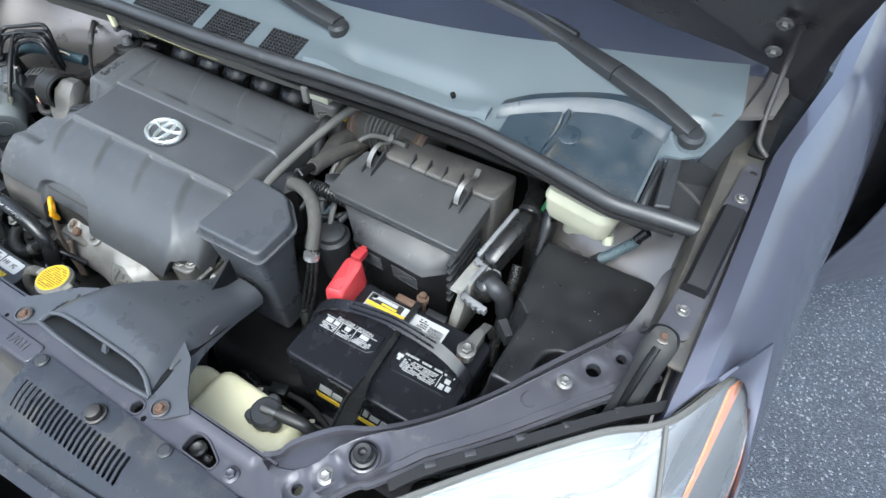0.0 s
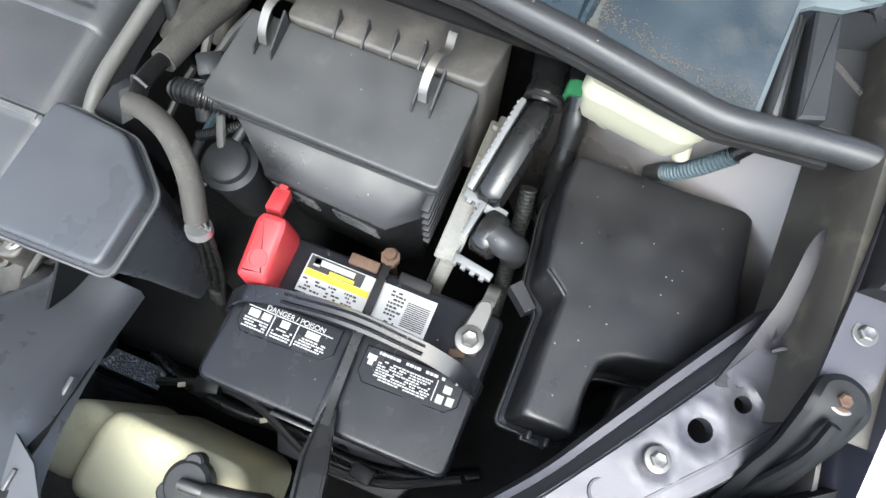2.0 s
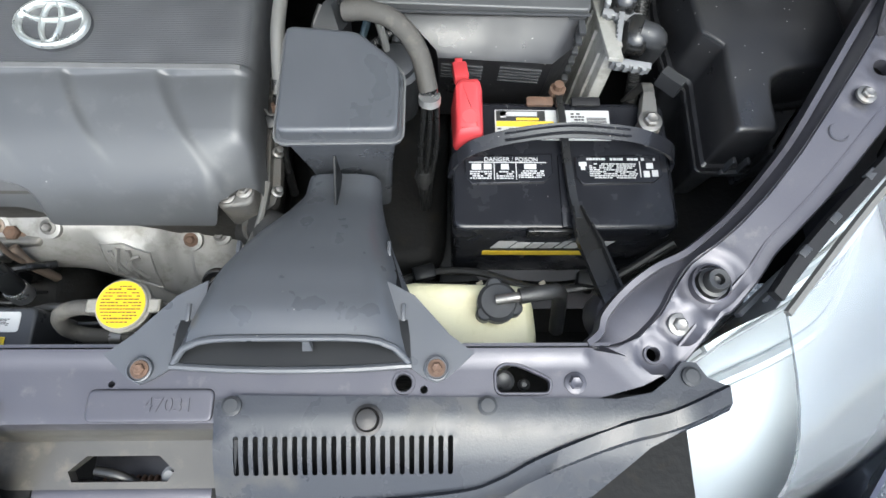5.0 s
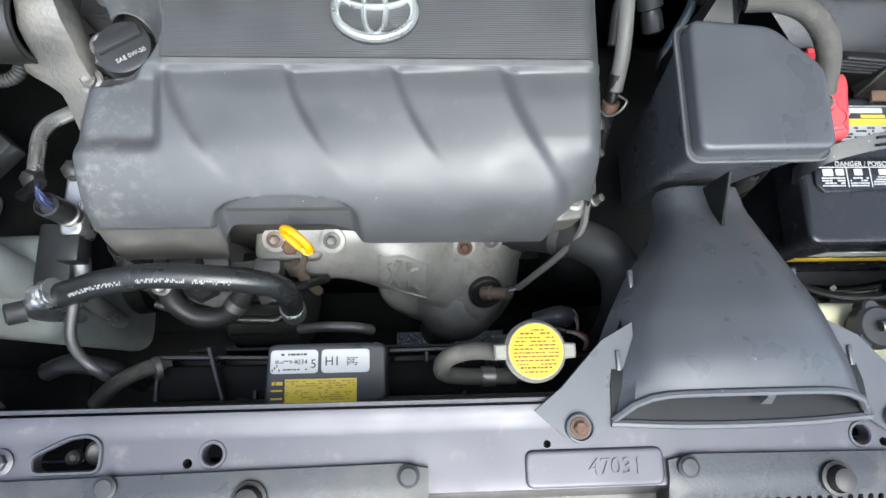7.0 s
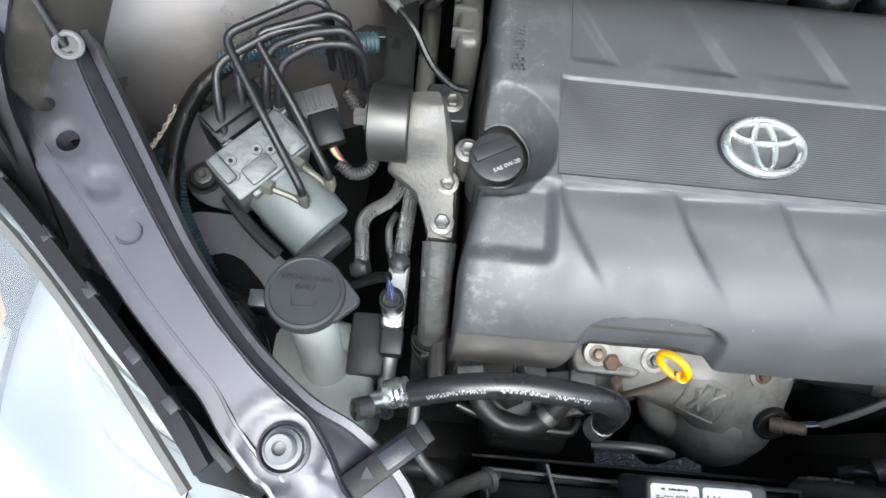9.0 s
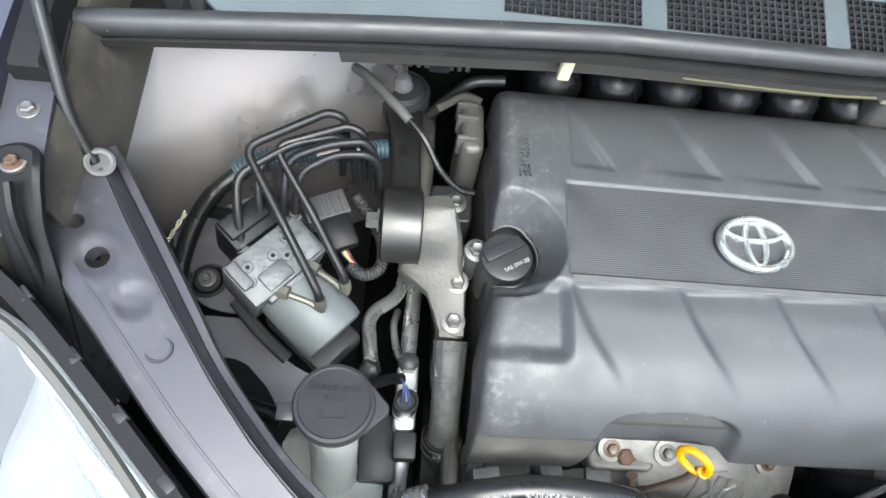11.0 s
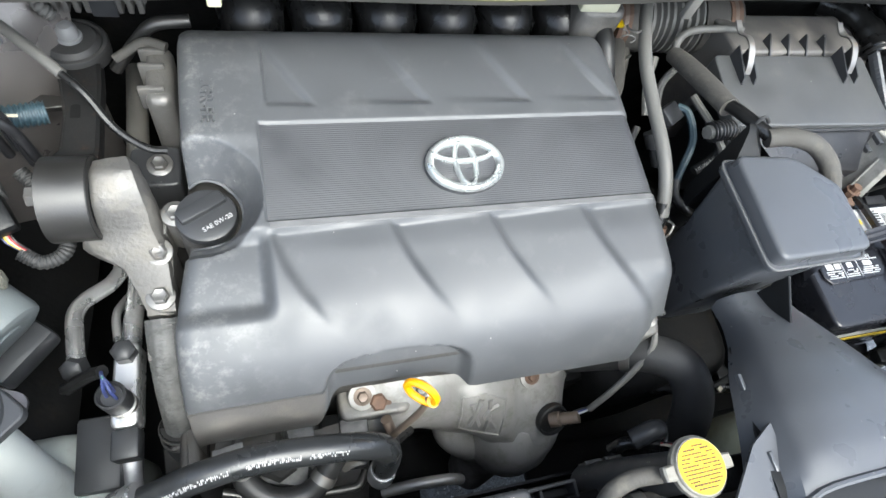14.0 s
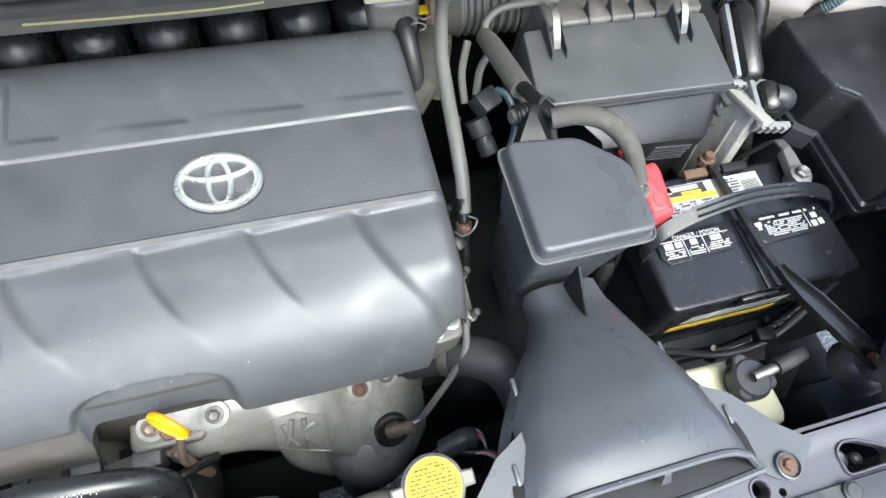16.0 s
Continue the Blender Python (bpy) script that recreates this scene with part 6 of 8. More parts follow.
part("channel", loft([[c + Vector((dx * w, 0, dz)) for dx, dz in ((-1, -0.006), (-1, 0.004), (-0.8, 0.004), (-0.7, -0.002), (0.7, -0.002), (0.8, 0.004), (1, 0.004), (1, -0.006))] for c, w in ((Vector((0.44, 0.185, 0.779)), 0.005), (Vector((0.443, 0.165, 0.783)), 0.009), (Vector((0.448, 0.14, 0.789)), 0.0135), (Vector((0.459, 0.095, 0.797)), 0.0135), (Vector((0.467, 0.065, 0.801)), 0.013), (Vector((0.4695, 0.052, 0.8015)), 0.009))]), M_GLOSSBLACK, clamp)
part("bolt", bolt_mesh((0.468, 0.06, 0.801), r=0.0055), M_RUST, clamp, "rusty bolt head")
part("hook_nut", lathe((0.431, 0.339, 0.765), (0, 0.1, 1), [(0, 0.01), (0.008, 0.01), (0.0085, 0.0065), (0.016, 0.006), (0.017, 0)], 8), M_RUST, clamp, "rusty hook nut")
part("rear_hook", tube([(0.431, 0.339, 0.775), (0.431, 0.34, 0.74), (0.431, 0.342, 0.6)], 0.004, 8), M_RUST, clamp)
for x0, x1 in ((0.393, 0.425), (0.447, 0.482)):
    part("rusty_flange", box(((x0 + x1) / 2, 0.325, 0.767), (x1 - x0, 0.012, 0.006), 0.002, (8, 0, 0)), M_RUST if x0 < 0.4 else M_TRIMBLACK, clamp)
part("front_flange", box((0.412, 0.1605, 0.757), (0.05, 0.004, 0.02), 0.001), M_GLOSSBLACK, clamp)
part("foot", lathe((0.468, 0.06, 0.77), (0, 0, 1), [(0, 0.03), (0.02, 0.028), (0.027, 0.022), (0.029, 0)], 20), M_BRACKET, clamp, "dark painted dome bracket")
tray = thing("battery_tray", (0.43, 0.245, 0.53), "black plastic battery tray", "tray")
part("tray", box((0.432, 0.245, 0.543), (0.28, 0.19, 0.02), 0.004), M_INNER, tray)
part("post", box((0.432, 0.245, 0.44), (0.2, 0.15, 0.2), 0.01), M_DARK, tray)

# ---- air cleaner ----
air = thing("air_cleaner", (0.34, 0.47, 0.6), "black plastic air cleaner box with two metal clips", "air filter box")
LIDP = [(0.208, 0.402), (0.458, 0.396), (0.46, 0.5), (0.218, 0.502)]
lida = part("lid", rounded(LIDP, 0.826, lambda x, y: 0.842 + 0.12 * (y - 0.4), 0.002, 0.0035), M_LIDGREY, air, "smooth dusty black lid")
part("lid_lip", tube([(0.209, 0.4, 0.832), (0.33, 0.397, 0.834), (0.458, 0.394, 0.836)], 0.002, 6), M_BLACK, lida)
lowb = part("body", loft([[(0.24, 0.405, 0.832), (0.435, 0.401, 0.834), (0.45, 0.402, 0.834), (0.45, 0.49, 0.84), (0.23, 0.49, 0.84)],
                          [(0.284, 0.368, 0.805), (0.416, 0.361, 0.805), (0.446, 0.387, 0.803), (0.448, 0.49, 0.8), (0.25, 0.49, 0.8)],
                          [(0.286, 0.363, 0.798), (0.42, 0.356, 0.798), (0.449, 0.383, 0.796), (0.449, 0.49, 0.79), (0.25, 0.49, 0.79)],
                          [(0.292, 0.378, 0.65), (0.42, 0.371, 0.65), (0.446, 0.388, 0.65), (0.446, 0.49, 0.65), (0.26, 0.49, 0.65)]]), M_BOX, air)
for k in range(5):
    for x in (0.315, 0.385):
        part("louvre", box((x, 0.3628 - 0.06 * (x - 0.3) + 0.0007 * k, 0.785 - 0.007 * k), (0.05, 0.003, 0.0022), 0.0005, (0, 0, -5)), M_BLACK, lowb)
for k in range(6):
    part("side_rib", box((0.452, 0.43, 0.82 - 0.018 * k), (0.008, 0.1, 0.006), 0.001), M_BLACK, lowb)
housing = part("rear_housing", rounded([(0.252, 0.505), (0.462, 0.505), (0.468, 0.58), (0.25, 0.575)], 0.68, lambda x, y: 0.856 - 0.06 * (y - 0.505), 0.004, 0.008), M_SOILED, air, "dusty grey black rear housing")
for x in (0.305, 0.335, 0.365, 0.395):
    part("gusset", loft([[(x - 0.001, 0.499, 0.852), (x + 0.001, 0.499, 0.852), (x + 0.001, 0.525, 0.852), (x - 0.001, 0.525, 0.852)], [(x - 0.001, 0.522, 0.868), (x + 0.001, 0.522, 0.868), (x + 0.001, 0.525, 0.868), (x - 0.001, 0.525, 0.868)]]), M_BLACK, housing)
for x in (0.25, 0.415):
    cl = part("clip", ribbon([(x - 0.002, 0.468, 0.856), (x - 0.003, 0.475, 0.868), (x - 0.002, 0.49, 0.879), (x, 0.505, 0.88), (x + 0.003, 0.52, 0.872), (x + 0.002, 0.535, 0.878)], (1, 0, 0), 0.0085, 0.0018), M_STEEL, air, "bright metal spring clip")
    for dx in (-0.009, 0.009):
        part("clip_wall", loft([[(x + dx - 0.001, 0.457, 0.848), (x + dx + 0.001, 0.457, 0.848), (x + dx + 0.001, 0.5, 0.85), (x + dx - 0.001, 0.5, 0.85)], [(x + dx - 0.001, 0.462, 0.858), (x + dx + 0.001, 0.462, 0.858), (x + dx + 0.001, 0.5, 0.872), (x + dx - 0.001, 0.5, 0.872)]]), M_BLACK, cl)
hosea = thing("intake_hose", (0.19, 0.58, 0.75), "corrugated black rubber intake hose with band clamps", "hose")
part("bellows", tube([(0.168, 0.603, 0.815), (0.19, 0.602, 0.816), (0.22, 0.598, 0.818), (0.25, 0.594, 0.82)], 0.042, 24, rings=0.006, pitch=0.0105), M_GREYHOSE, hosea)
part("cuff", tube([(0.125, 0.605, 0.812), (0.15, 0.604, 0.813), (0.17, 0.603, 0.815)], [0.037, 0.038, 0.041], 24), M_FOAM, hosea, "smooth rubber cuff")
part("cuff", tube([(0.248, 0.594, 0.82), (0.27, 0.591, 0.822), (0.3, 0.588, 0.824)], [0.042, 0.041, 0.041], 24), M_FOAM, hosea, "smooth rubber cuff")
for x, y, z in ((0.134, 0.605, 0.8125), (0.286, 0.5895, 0.823)):
    for dx in (-0.006, 0.0, 0.006):
        part("band_clamp", lathe((x + dx, y, z), (1, -0.06, 0.02), [(-0.0028, 0.0385 if x < 0.2 else 0.0422), (0.0028, 0.0385 if x < 0.2 else 0.0422)], 28), M_RUST if dx else M_DIRTPIPE, hosea, "brown stained band clamp")
part("drain_stub", tube([(0.148, 0.59, 0.79), (0.142, 0.565, 0.78), (0.132, 0.54, 0.765), (0.125, 0.52, 0.74)], 0.017, 14), M_FOAM, hosea)
part("stub_clip", tube([(0.152, 0.556, 0.797), (0.14, 0.549, 0.797), (0.127, 0.552, 0.79), (0.118, 0.548, 0.79)], 0.0014, 6), M_STEEL, hosea, "bright spring clip")
throttle = thing("throttle_body", (0.09, 0.585, 0.76), "dull aluminium throttle body with a yellow tag", "throttle body")
part("housing", rounded([(0.05, 0.555), (0.112, 0.555), (0.112, 0.62), (0.05, 0.62)], 0.77, 0.865, 0.008, 0.012), M_ALU, throttle)
part("tag", box((0.118, 0.572, 0.836), (0.012, 0.012, 0.005), 0.001), M_YLABEL, throttle, "yellow paint mark")
part("cover", box((0.07, 0.57, 0.87), (0.05, 0.025, 0.014), 0.003), M_WHITEBOX, throttle)

# ---- fuse and relay box ----
relay = thing("relay_box", (0.65, 0.36, 0.7), "black grained plastic fuse box cover with a cut-out corner", "fuse box")
RP = [(0.565, 0.477), (0.731, 0.481), (0.738, 0.328), (0.71, 0.3205), (0.656, 0.312), (0.641, 0.302), (0.637, 0.277), (0.638, 0.238), (0.592, 0.238), (0.593, 0.325), (0.594, 0.344), (0.573, 0.361), (0.563, 0.44)]
shell = []
for drop, d in ((0.078, -0.008), (0.069, -0.0075), (0.066, -0.004), (0.03, -0.002), (0.006, 0.0), (0.0025, 0.001), (0.0006, 0.0028), (0.0, 0.005), (0.0, 0.0065)):
    shell.append([(x, y, 0.852 - drop) for x, y in fillet(inset(RP, d), 0.006, 5)])
part("cover", loft(shell), M_BOX, relay)
part("base", tapered(RP, [(0.66, 0.012), (0.785, 0.004)], 0.006), M_BLACK, relay)
part("rim", prism(fillet(inset(RP, -0.0105), 0.01), [(0.766, 0), (0.774, 0), (0.775, 0.001)]), M_BOX, relay)
part("latch", loft([[(x, y, z) for x, y in ((0.552, 0.352), (0.574, 0.333), (0.582, 0.341), (0.561, 0.362))] for z in (0.765, 0.785, 0.79)]), M_BLACK, relay)
part("finger_rib", tube([(0.575, 0.3605, 0.851), (0.585, 0.353, 0.852), (0.5955, 0.3445, 0.851)], 0.0022, 8), M_BOX, relay)
for x in (0.612, 0.628):
    part("catch", box((x, 0.2295, 0.79), (0.004, 0.008, 0.03), 0.001), M_BLACK, relay)
part("catch_bar", box((0.62, 0.227, 0.778), (0.024, 0.006, 0.006), 0.001), M_BLACK, relay)
part("lower_step", rounded([(0.672, 0.25), (0.73, 0.28), (0.73, 0.33), (0.68, 0.306)], 0.66, 0.775, 0.006, 0.01), M_BLACK, relay)


# ---- beside the air cleaner ----
hz = thing("wiring_hose", (0.23, 0.36, 0.7), "dusty foam sleeved cable run over the resonator", "cable")
part("upper_sleeve", tube([(0.182, 0.523, 0.832), (0.181, 0.49, 0.845), (0.18, 0.45, 0.858), (0.181, 0.408, 0.869)], [0.0105, 0.0118, 0.0122, 0.0122, 0.0118], 16), M_FOAM, hz, "torn grey foam sleeve")
part("thin_hose", tube([(0.182, 0.52, 0.834), (0.186, 0.535, 0.842), (0.205, 0.545, 0.85), (0.24, 0.542, 0.858), (0.275, 0.54, 0.86)], 0.005, 10), M_GREYHOSE, hz)
part("cable", tube([(0.181, 0.415, 0.868), (0.183, 0.395, 0.877), (0.187, 0.372, 0.884), (0.195, 0.355, 0.886)], 0.0075, 10), M_TAPE, hz)
part("lower_sleeve", tube([(0.19, 0.353, 0.885), (0.215, 0.348, 0.892), (0.242, 0.336, 0.891), (0.264, 0.314, 0.876), (0.275, 0.286, 0.848)], 0.0102, 14), M_FOAM, hz, "worn grey foam sleeve")
for k, dx in enumerate((-0.006, 0.0, 0.006)):
    part("wire", tube([(0.275 + dx, 0.29, 0.85), (0.277 + dx * 1.2, 0.276, 0.815), (0.275 + dx * 1.5, 0.26, 0.77), (0.272 + dx * 1.1, 0.243, 0.725), (0.272 + dx * 0.6, 0.228, 0.66)], 0.003, 8), M_TAPE, hz)
part("band", lathe((0.276, 0.2815, 0.838), (0, 0.35, 1), [(-0.0045, 0.0118), (0.0045, 0.0118)], 16), M_PIPE, hz, "bright cable band")
part("boot", lathe((0.27, 0.243, 0.70), (0, 0.2, 1), [(0, 0.008), (0.02, 0.012), (0.035, 0.009)], 12), M_RUBBER, hz)
part("strap", tube([(0.19, 0.365, 0.878), (0.183, 0.37, 0.888), (0.188, 0.372, 0.897), (0.198, 0.37, 0.89)], 0.002, 6), M_INK, hz)
holder = thing("cable_holder", (0.175, 0.355, 0.8), "black plastic cable holder behind the resonator", "bracket")
part("blade", loft([[(0.15, 0.334, 0.78), (0.184, 0.334, 0.78), (0.192, 0.35, 0.78), (0.16, 0.358, 0.78)], [(0.154, 0.338, 0.872), (0.184, 0.336, 0.872), (0.194, 0.354, 0.872), (0.164, 0.364, 0.872)], [(0.168, 0.36, 0.888), (0.176, 0.358, 0.888), (0.184, 0.368, 0.888), (0.176, 0.372, 0.888)]]), M_INNER, holder)
gh = thing("vent_hose", (0.11, 0.45, 0.7), "long pale grey rubber hose beside the engine cover", "hose")
part("hose", tube([(0.165, 0.6, 0.87), (0.141, 0.57, 0.866), (0.12, 0.5, 0.85), (0.112, 0.44, 0.84), (0.107, 0.38, 0.83), (0.106, 0.345, 0.813), (0.104, 0.318, 0.79)], 0.0078, 14), M_GREYHOSE, gh)
part("end_hose", tube([(0.103, 0.33, 0.802), (0.102, 0.3, 0.77), (0.1, 0.27, 0.73), (0.098, 0.25, 0.66)], [0.0072, 0.006, 0.0055, 0.006], 12), M_TAPE, gh)
part("rusty_clamp", lathe((0.102, 0.306, 0.778), (0, 0.6, 0.8), [(-0.006, 0.0088), (0.006, 0.0088)], 14), M_RUST, gh)
part("plug", box((0.094, 0.292, 0.772), (0.014, 0.016, 0.012), 0.002, (20, 0, 15)), M_INNER, gh)
part("wire_clip", tube([(0.088, 0.3, 0.785), (0.095, 0.292, 0.787), (0.108, 0.297, 0.785), (0.115, 0.306, 0.79), (0.105, 0.31, 0.795)], 0.0013, 6), M_STEEL, gh)
part("wire_clip", tube([(0.104, 0.54, 0.862), (0.098, 0.53, 0.867), (0.104, 0.52, 0.87), (0.113, 0.525, 0.868)], 0.0014, 6), M_STEEL, gh)
vs = thing("vacuum_valve", (0.16, 0.44, 0.72), "black vacuum switching valve with thin hoses", "valve")
part("valve", lathe((0.158, 0.448, 0.775), (0.25, -0.6, -0.5), [(0, 0.014), (0.02, 0.014), (0.022, 0.01), (0.03, 0.012), (0.045, 0.012), (0.048, 0.007)], 16), M_BLACK, vs)
part("plug", box((0.172, 0.46, 0.79), (0.03, 0.025, 0.025), 0.003, (20, 0, 30)), M_BLACK, vs)
for pts, m in (([(0.185, 0.468, 0.8), (0.197, 0.455, 0.8), (0.2, 0.425, 0.785), (0.188, 0.4, 0.765), (0.18, 0.385, 0.75)], M_LOOM), ([(0.15, 0.47, 0.78), (0.152, 0.5, 0.8), (0.165, 0.53, 0.82)], M_GREYHOSE), ([(0.165, 0.475, 0.785), (0.178, 0.505, 0.8), (0.2, 0.52, 0.82)], M_GREYHOSE), ([(0.14, 0.46, 0.77), (0.13, 0.44, 0.755), (0.125, 0.4, 0.74)], M_RUBBER), ([(0.2, 0.47, 0.815), (0.212, 0.42, 0.81), (0.225, 0.38, 0.79), (0.23, 0.36, 0.76)], M_GREYHOSE)):
    part("hose", tube(pts, 0.0048, 8), m, vs)
part("lower_hose", tube([(0.18, 0.388, 0.752), (0.178, 0.37, 0.742), (0.187, 0.352, 0.738), (0.2, 0.35, 0.73)], 0.006, 10), M_RUBBER, vs)
cv = thing("coolant_elbow", (0.115, 0.52, 0.72), "rust stained coolant elbow behind the cover", "pipe")
part("elbow", tube([(0.13, 0.575, 0.8), (0.118, 0.545, 0.8), (0.11, 0.51, 0.785), (0.09, 0.49, 0.76)], 0.016, 14), M_FOAM, cv)
part("hose", tube([(0.095, 0.57, 0.835), (0.092, 0.545, 0.83), (0.095, 0.52, 0.81), (0.1, 0.5, 0.78)], 0.011, 12), M_RUBBER, cv)
cn = thing("vapour_canister", (0.236, 0.376, 0.68), "round black plastic resonator chamber", "canister")
part("body", lathe((0.236, 0.372, 0.68), (0, -0.05, 1), [(0, 0.026), (0.07, 0.028), (0.09, 0.03), (0.096, 0.03), (0.1, 0.024), (0.108, 0.023), (0.111, 0.019), (0.111, 0)], 30), M_BLACK, cn)
part("spout", tube([(0.236, 0.39, 0.788), (0.24, 0.41, 0.792), (0.245, 0.43, 0.79)], 0.0055, 10), M_BLACK, cn)
cw = thing("convoluted_conduit", (0.2, 0.42, 0.72), "ribbed black wiring conduit under the air cleaner lid", "conduit")
part("conduit", tube([(0.181, 0.402, 0.832), (0.192, 0.403, 0.833), (0.212, 0.405, 0.831), (0.25, 0.415, 0.815)], 0.0125, 14, rings=0.002, pitch=0.0045), M_RUBBER, cw)
part("thin_conduit", tube([(0.19, 0.385, 0.775), (0.215, 0.395, 0.785), (0.245, 0.415, 0.79), (0.27, 0.43, 0.785)], 0.006, 10, rings=0.0012, pitch=0.003), M_RUBBER, cw)
part("tape_end", lathe((0.181, 0.402, 0.832), (-1, -0.1, 0), [(0, 0.009), (0.006, 0.008), (0.007, 0)], 10), M_GREYHOSE, cw)

# engine computer and its plugs
ecu = thing("engine_computer", (0.478, 0.43, 0.66), "dusty aluminium engine computer standing beside the air cleaner", "control unit")
part("case", box((0.481, 0.43, 0.728), (0.016, 0.17, 0.15), 0.003, (-14, 6, 0)), M_ECU, ecu)
for k in range(5):
    part("fin", box((0.4725, 0.36 + 0.033 * k, 0.73), (0.006, 0.003, 0.13), 0.001, (-14, 6, 0)), M_ECU, ecu)
part("top_edge", box((0.483, 0.43, 0.803), (0.018, 0.18, 0.006), 0.0015, (-14, 6, 0)), M_ECU, ecu)


def plug(t, c, long, tilt):
    m = pose(*c, tilt, 0, -10)
    bm = loft([[m @ Vector((x * w, y, z * h)) for x, z in ((-1, -1), (1, -1), (1, 0.2), (0.75, 0.8), (0.3, 1), (-0.3, 1), (-0.75, 0.8), (-1, 0.2))] for y, w, h in ((-long / 2, 0.009, 0.008), (-long / 2 + 0.004, 0.013, 0.014), (-long / 2 + 0.01, 0.0145, 0.017), (0, 0.015, 0.019), (long / 2 - 0.014, 0.0145, 0.018), (long / 2 - 0.004, 0.013, 0.016), (long / 2, 0.01, 0.012))])
    return part("plug_hood", bm, M_GLOSSBLACK, t, "glossy black plug hood"), m


wh = thing("engine_harness", (0.51, 0.45, 0.7), "taped wiring harness with two lever plugs", "wiring")
hood1, m1 = plug(wh, (0.511, 0.462, 0.832), 0.108, 14)
hood2, m2 = plug(wh, (0.516, 0.385, 0.812), 0.042, 8)
for m, n, long in ((m1, hood1, 0.1), (m2, hood2, 0.06)):
    bm = box((-0.0195, 0, 0.002), (0.006, long, 0.014), 0.001)
    for k in range(int(long / 0.006)):
        add(bm, box((-0.0228, -long / 2 + 0.004 + 0.006 * k, 0.006), (0.0014, 0.0035, 0.007), 0))
    add(bm, box((0, -long / 2 - 0.004, -0.006), (0.046, 0.008, 0.014), 0.001))
    for k in range(4):
        add(bm, box((-0.015 + 0.01 * k, -long / 2 - 0.009, -0.004), (0.005, 0.005, 0.01), 0))
    bm.transform(m)
    part("lever", bm, M_LEVER, n, "grey plug lever")
part("elbow", tube([(0.518, 0.385, 0.82), (0.533, 0.38, 0.818), (0.543, 0.385, 0.8), (0.545, 0.395, 0.75)], 0.0145, 14), M_BLACK, wh)
part("trunk", tube([(0.517, 0.518, 0.842), (0.516, 0.535, 0.848), (0.512, 0.56, 0.85), (0.5, 0.59, 0.85), (0.48, 0.62, 0.84)], [0.0165, 0.0185, 0.017, 0.019, 0.0172, 0.0188, 0.017, 0.0185], 16, n=8), M_TAPE, wh, "harness trunk wrapped in black tape")
for y in (0.52, 0.528):
    part("cable_tie", lathe((0.517, y, 0.843), (0, 1, 0.2), [(-0.002, 0.0195), (0.002, 0.0195)], 18), M_INK, wh)
part("branch", tube([(0.535, 0.6, 0.87), (0.545, 0.545, 0.865), (0.552, 0.51, 0.845), (0.556, 0.48, 0.8), (0.56, 0.46, 0.74)], [0.012, 0.0135, 0.0115, 0.0138, 0.012, 0.0132, 0.0115, 0.0135, 0.0122, 0.0138, 0.012], 12), M_TAPE, wh)
part("green_clip", lathe((0.547, 0.53, 0.861), (0, 1, 0.3), [(-0.007, 0.0148), (0.007, 0.0148)], 12), M_GREEN, wh, "bright green plastic clip")
part("conduit", tube([(0.535, 0.45, 0.80), (0.54, 0.42, 0.77), (0.545, 0.38, 0.72), (0.55, 0.35, 0.66)], 0.009, 10, rings=0.0015, pitch=0.004), M_RUBBER, wh)

# brake fluid reservoir and its pipe
bf = thing("brake_reservoir", (0.59, 0.5, 0.84), "off-white plastic brake fluid reservoir under the cowl edge", "reservoir")
part("tank", prism(fillet([(0.545, 0.486), (0.632, 0.472), (0.648, 0.484), (0.652, 0.535), (0.55, 0.55)], 0.01), [(0.885, 0.008), (0.9, 0.002), (0.922, 0.0), (0.924, -0.002), (0.93, -0.002), (0.94, 0.002)]), M_WHITEBOX, bf)
part("tank_foot", prism(fillet([(0.57, 0.525), (0.62, 0.52), (0.62, 0.55), (0.57, 0.555)], 0.008), [(0.83, 0.0), (0.888, 0)]), M_WHITEBOX, bf)
part("spout", lathe((0.642, 0.498, 0.888), (0.3, -0.3, -0.8), [(0, 0.009), (0.014, 0.008), (0.015, 0.006)], 12), M_WHITEBOX, bf)
bh = thing("blue_hose", (0.645, 0.47, 0.87), "short pale blue ribbed hose", "hose")
part("hose", tube([(0.644, 0.494, 0.84), (0.654, 0.49, 0.858), (0.667, 0.49, 0.88), (0.682, 0.495, 0.902)], 0.008, 12, rings=0.0012, pitch=0.0035), mat("pale_blue_hose", (0.055, 0.08, 0.09), 0.45), bh)
part("boot", tube([(0.636, 0.497, 0.826), (0.645, 0.494, 0.843)], [0.0088, 0.0088], 10), M_INK, bh)
part("sleeve", tube([(0.679, 0.494, 0.898), (0.69, 0.502, 0.918)], 0.007, 10), M_TAPE, bh)
st = thing("panel_stud", (0.735, 0.495, 0.87), "zinc stud and nut on the strut tower panel", "fastener")
part("nut", bolt_mesh((0.744, 0.506, 0.823), (-0.5, -0.6, 0.6), 0.0055), M_STEEL, st)

# wiring low in front of the battery
lw = thing("lower_harness", (0.35, 0.14, 0.55), "dark taped wiring low in front of the battery", "wiring")
part("loom", tube([(0.16, 0.16, 0.57), (0.22, 0.145, 0.6), (0.3, 0.135, 0.605), (0.38, 0.14, 0.6), (0.46, 0.135, 0.61), (0.54, 0.15, 0.63), (0.6, 0.18, 0.66)], 0.008, 10), M_TAPE, lw)
part("thin_loom", tube([(0.2, 0.13, 0.6), (0.27, 0.152, 0.615), (0.34, 0.15, 0.63), (0.42, 0.125, 0.64), (0.5, 0.13, 0.65), (0.58, 0.17, 0.7)], 0.005, 8), M_RUBBER, lw)
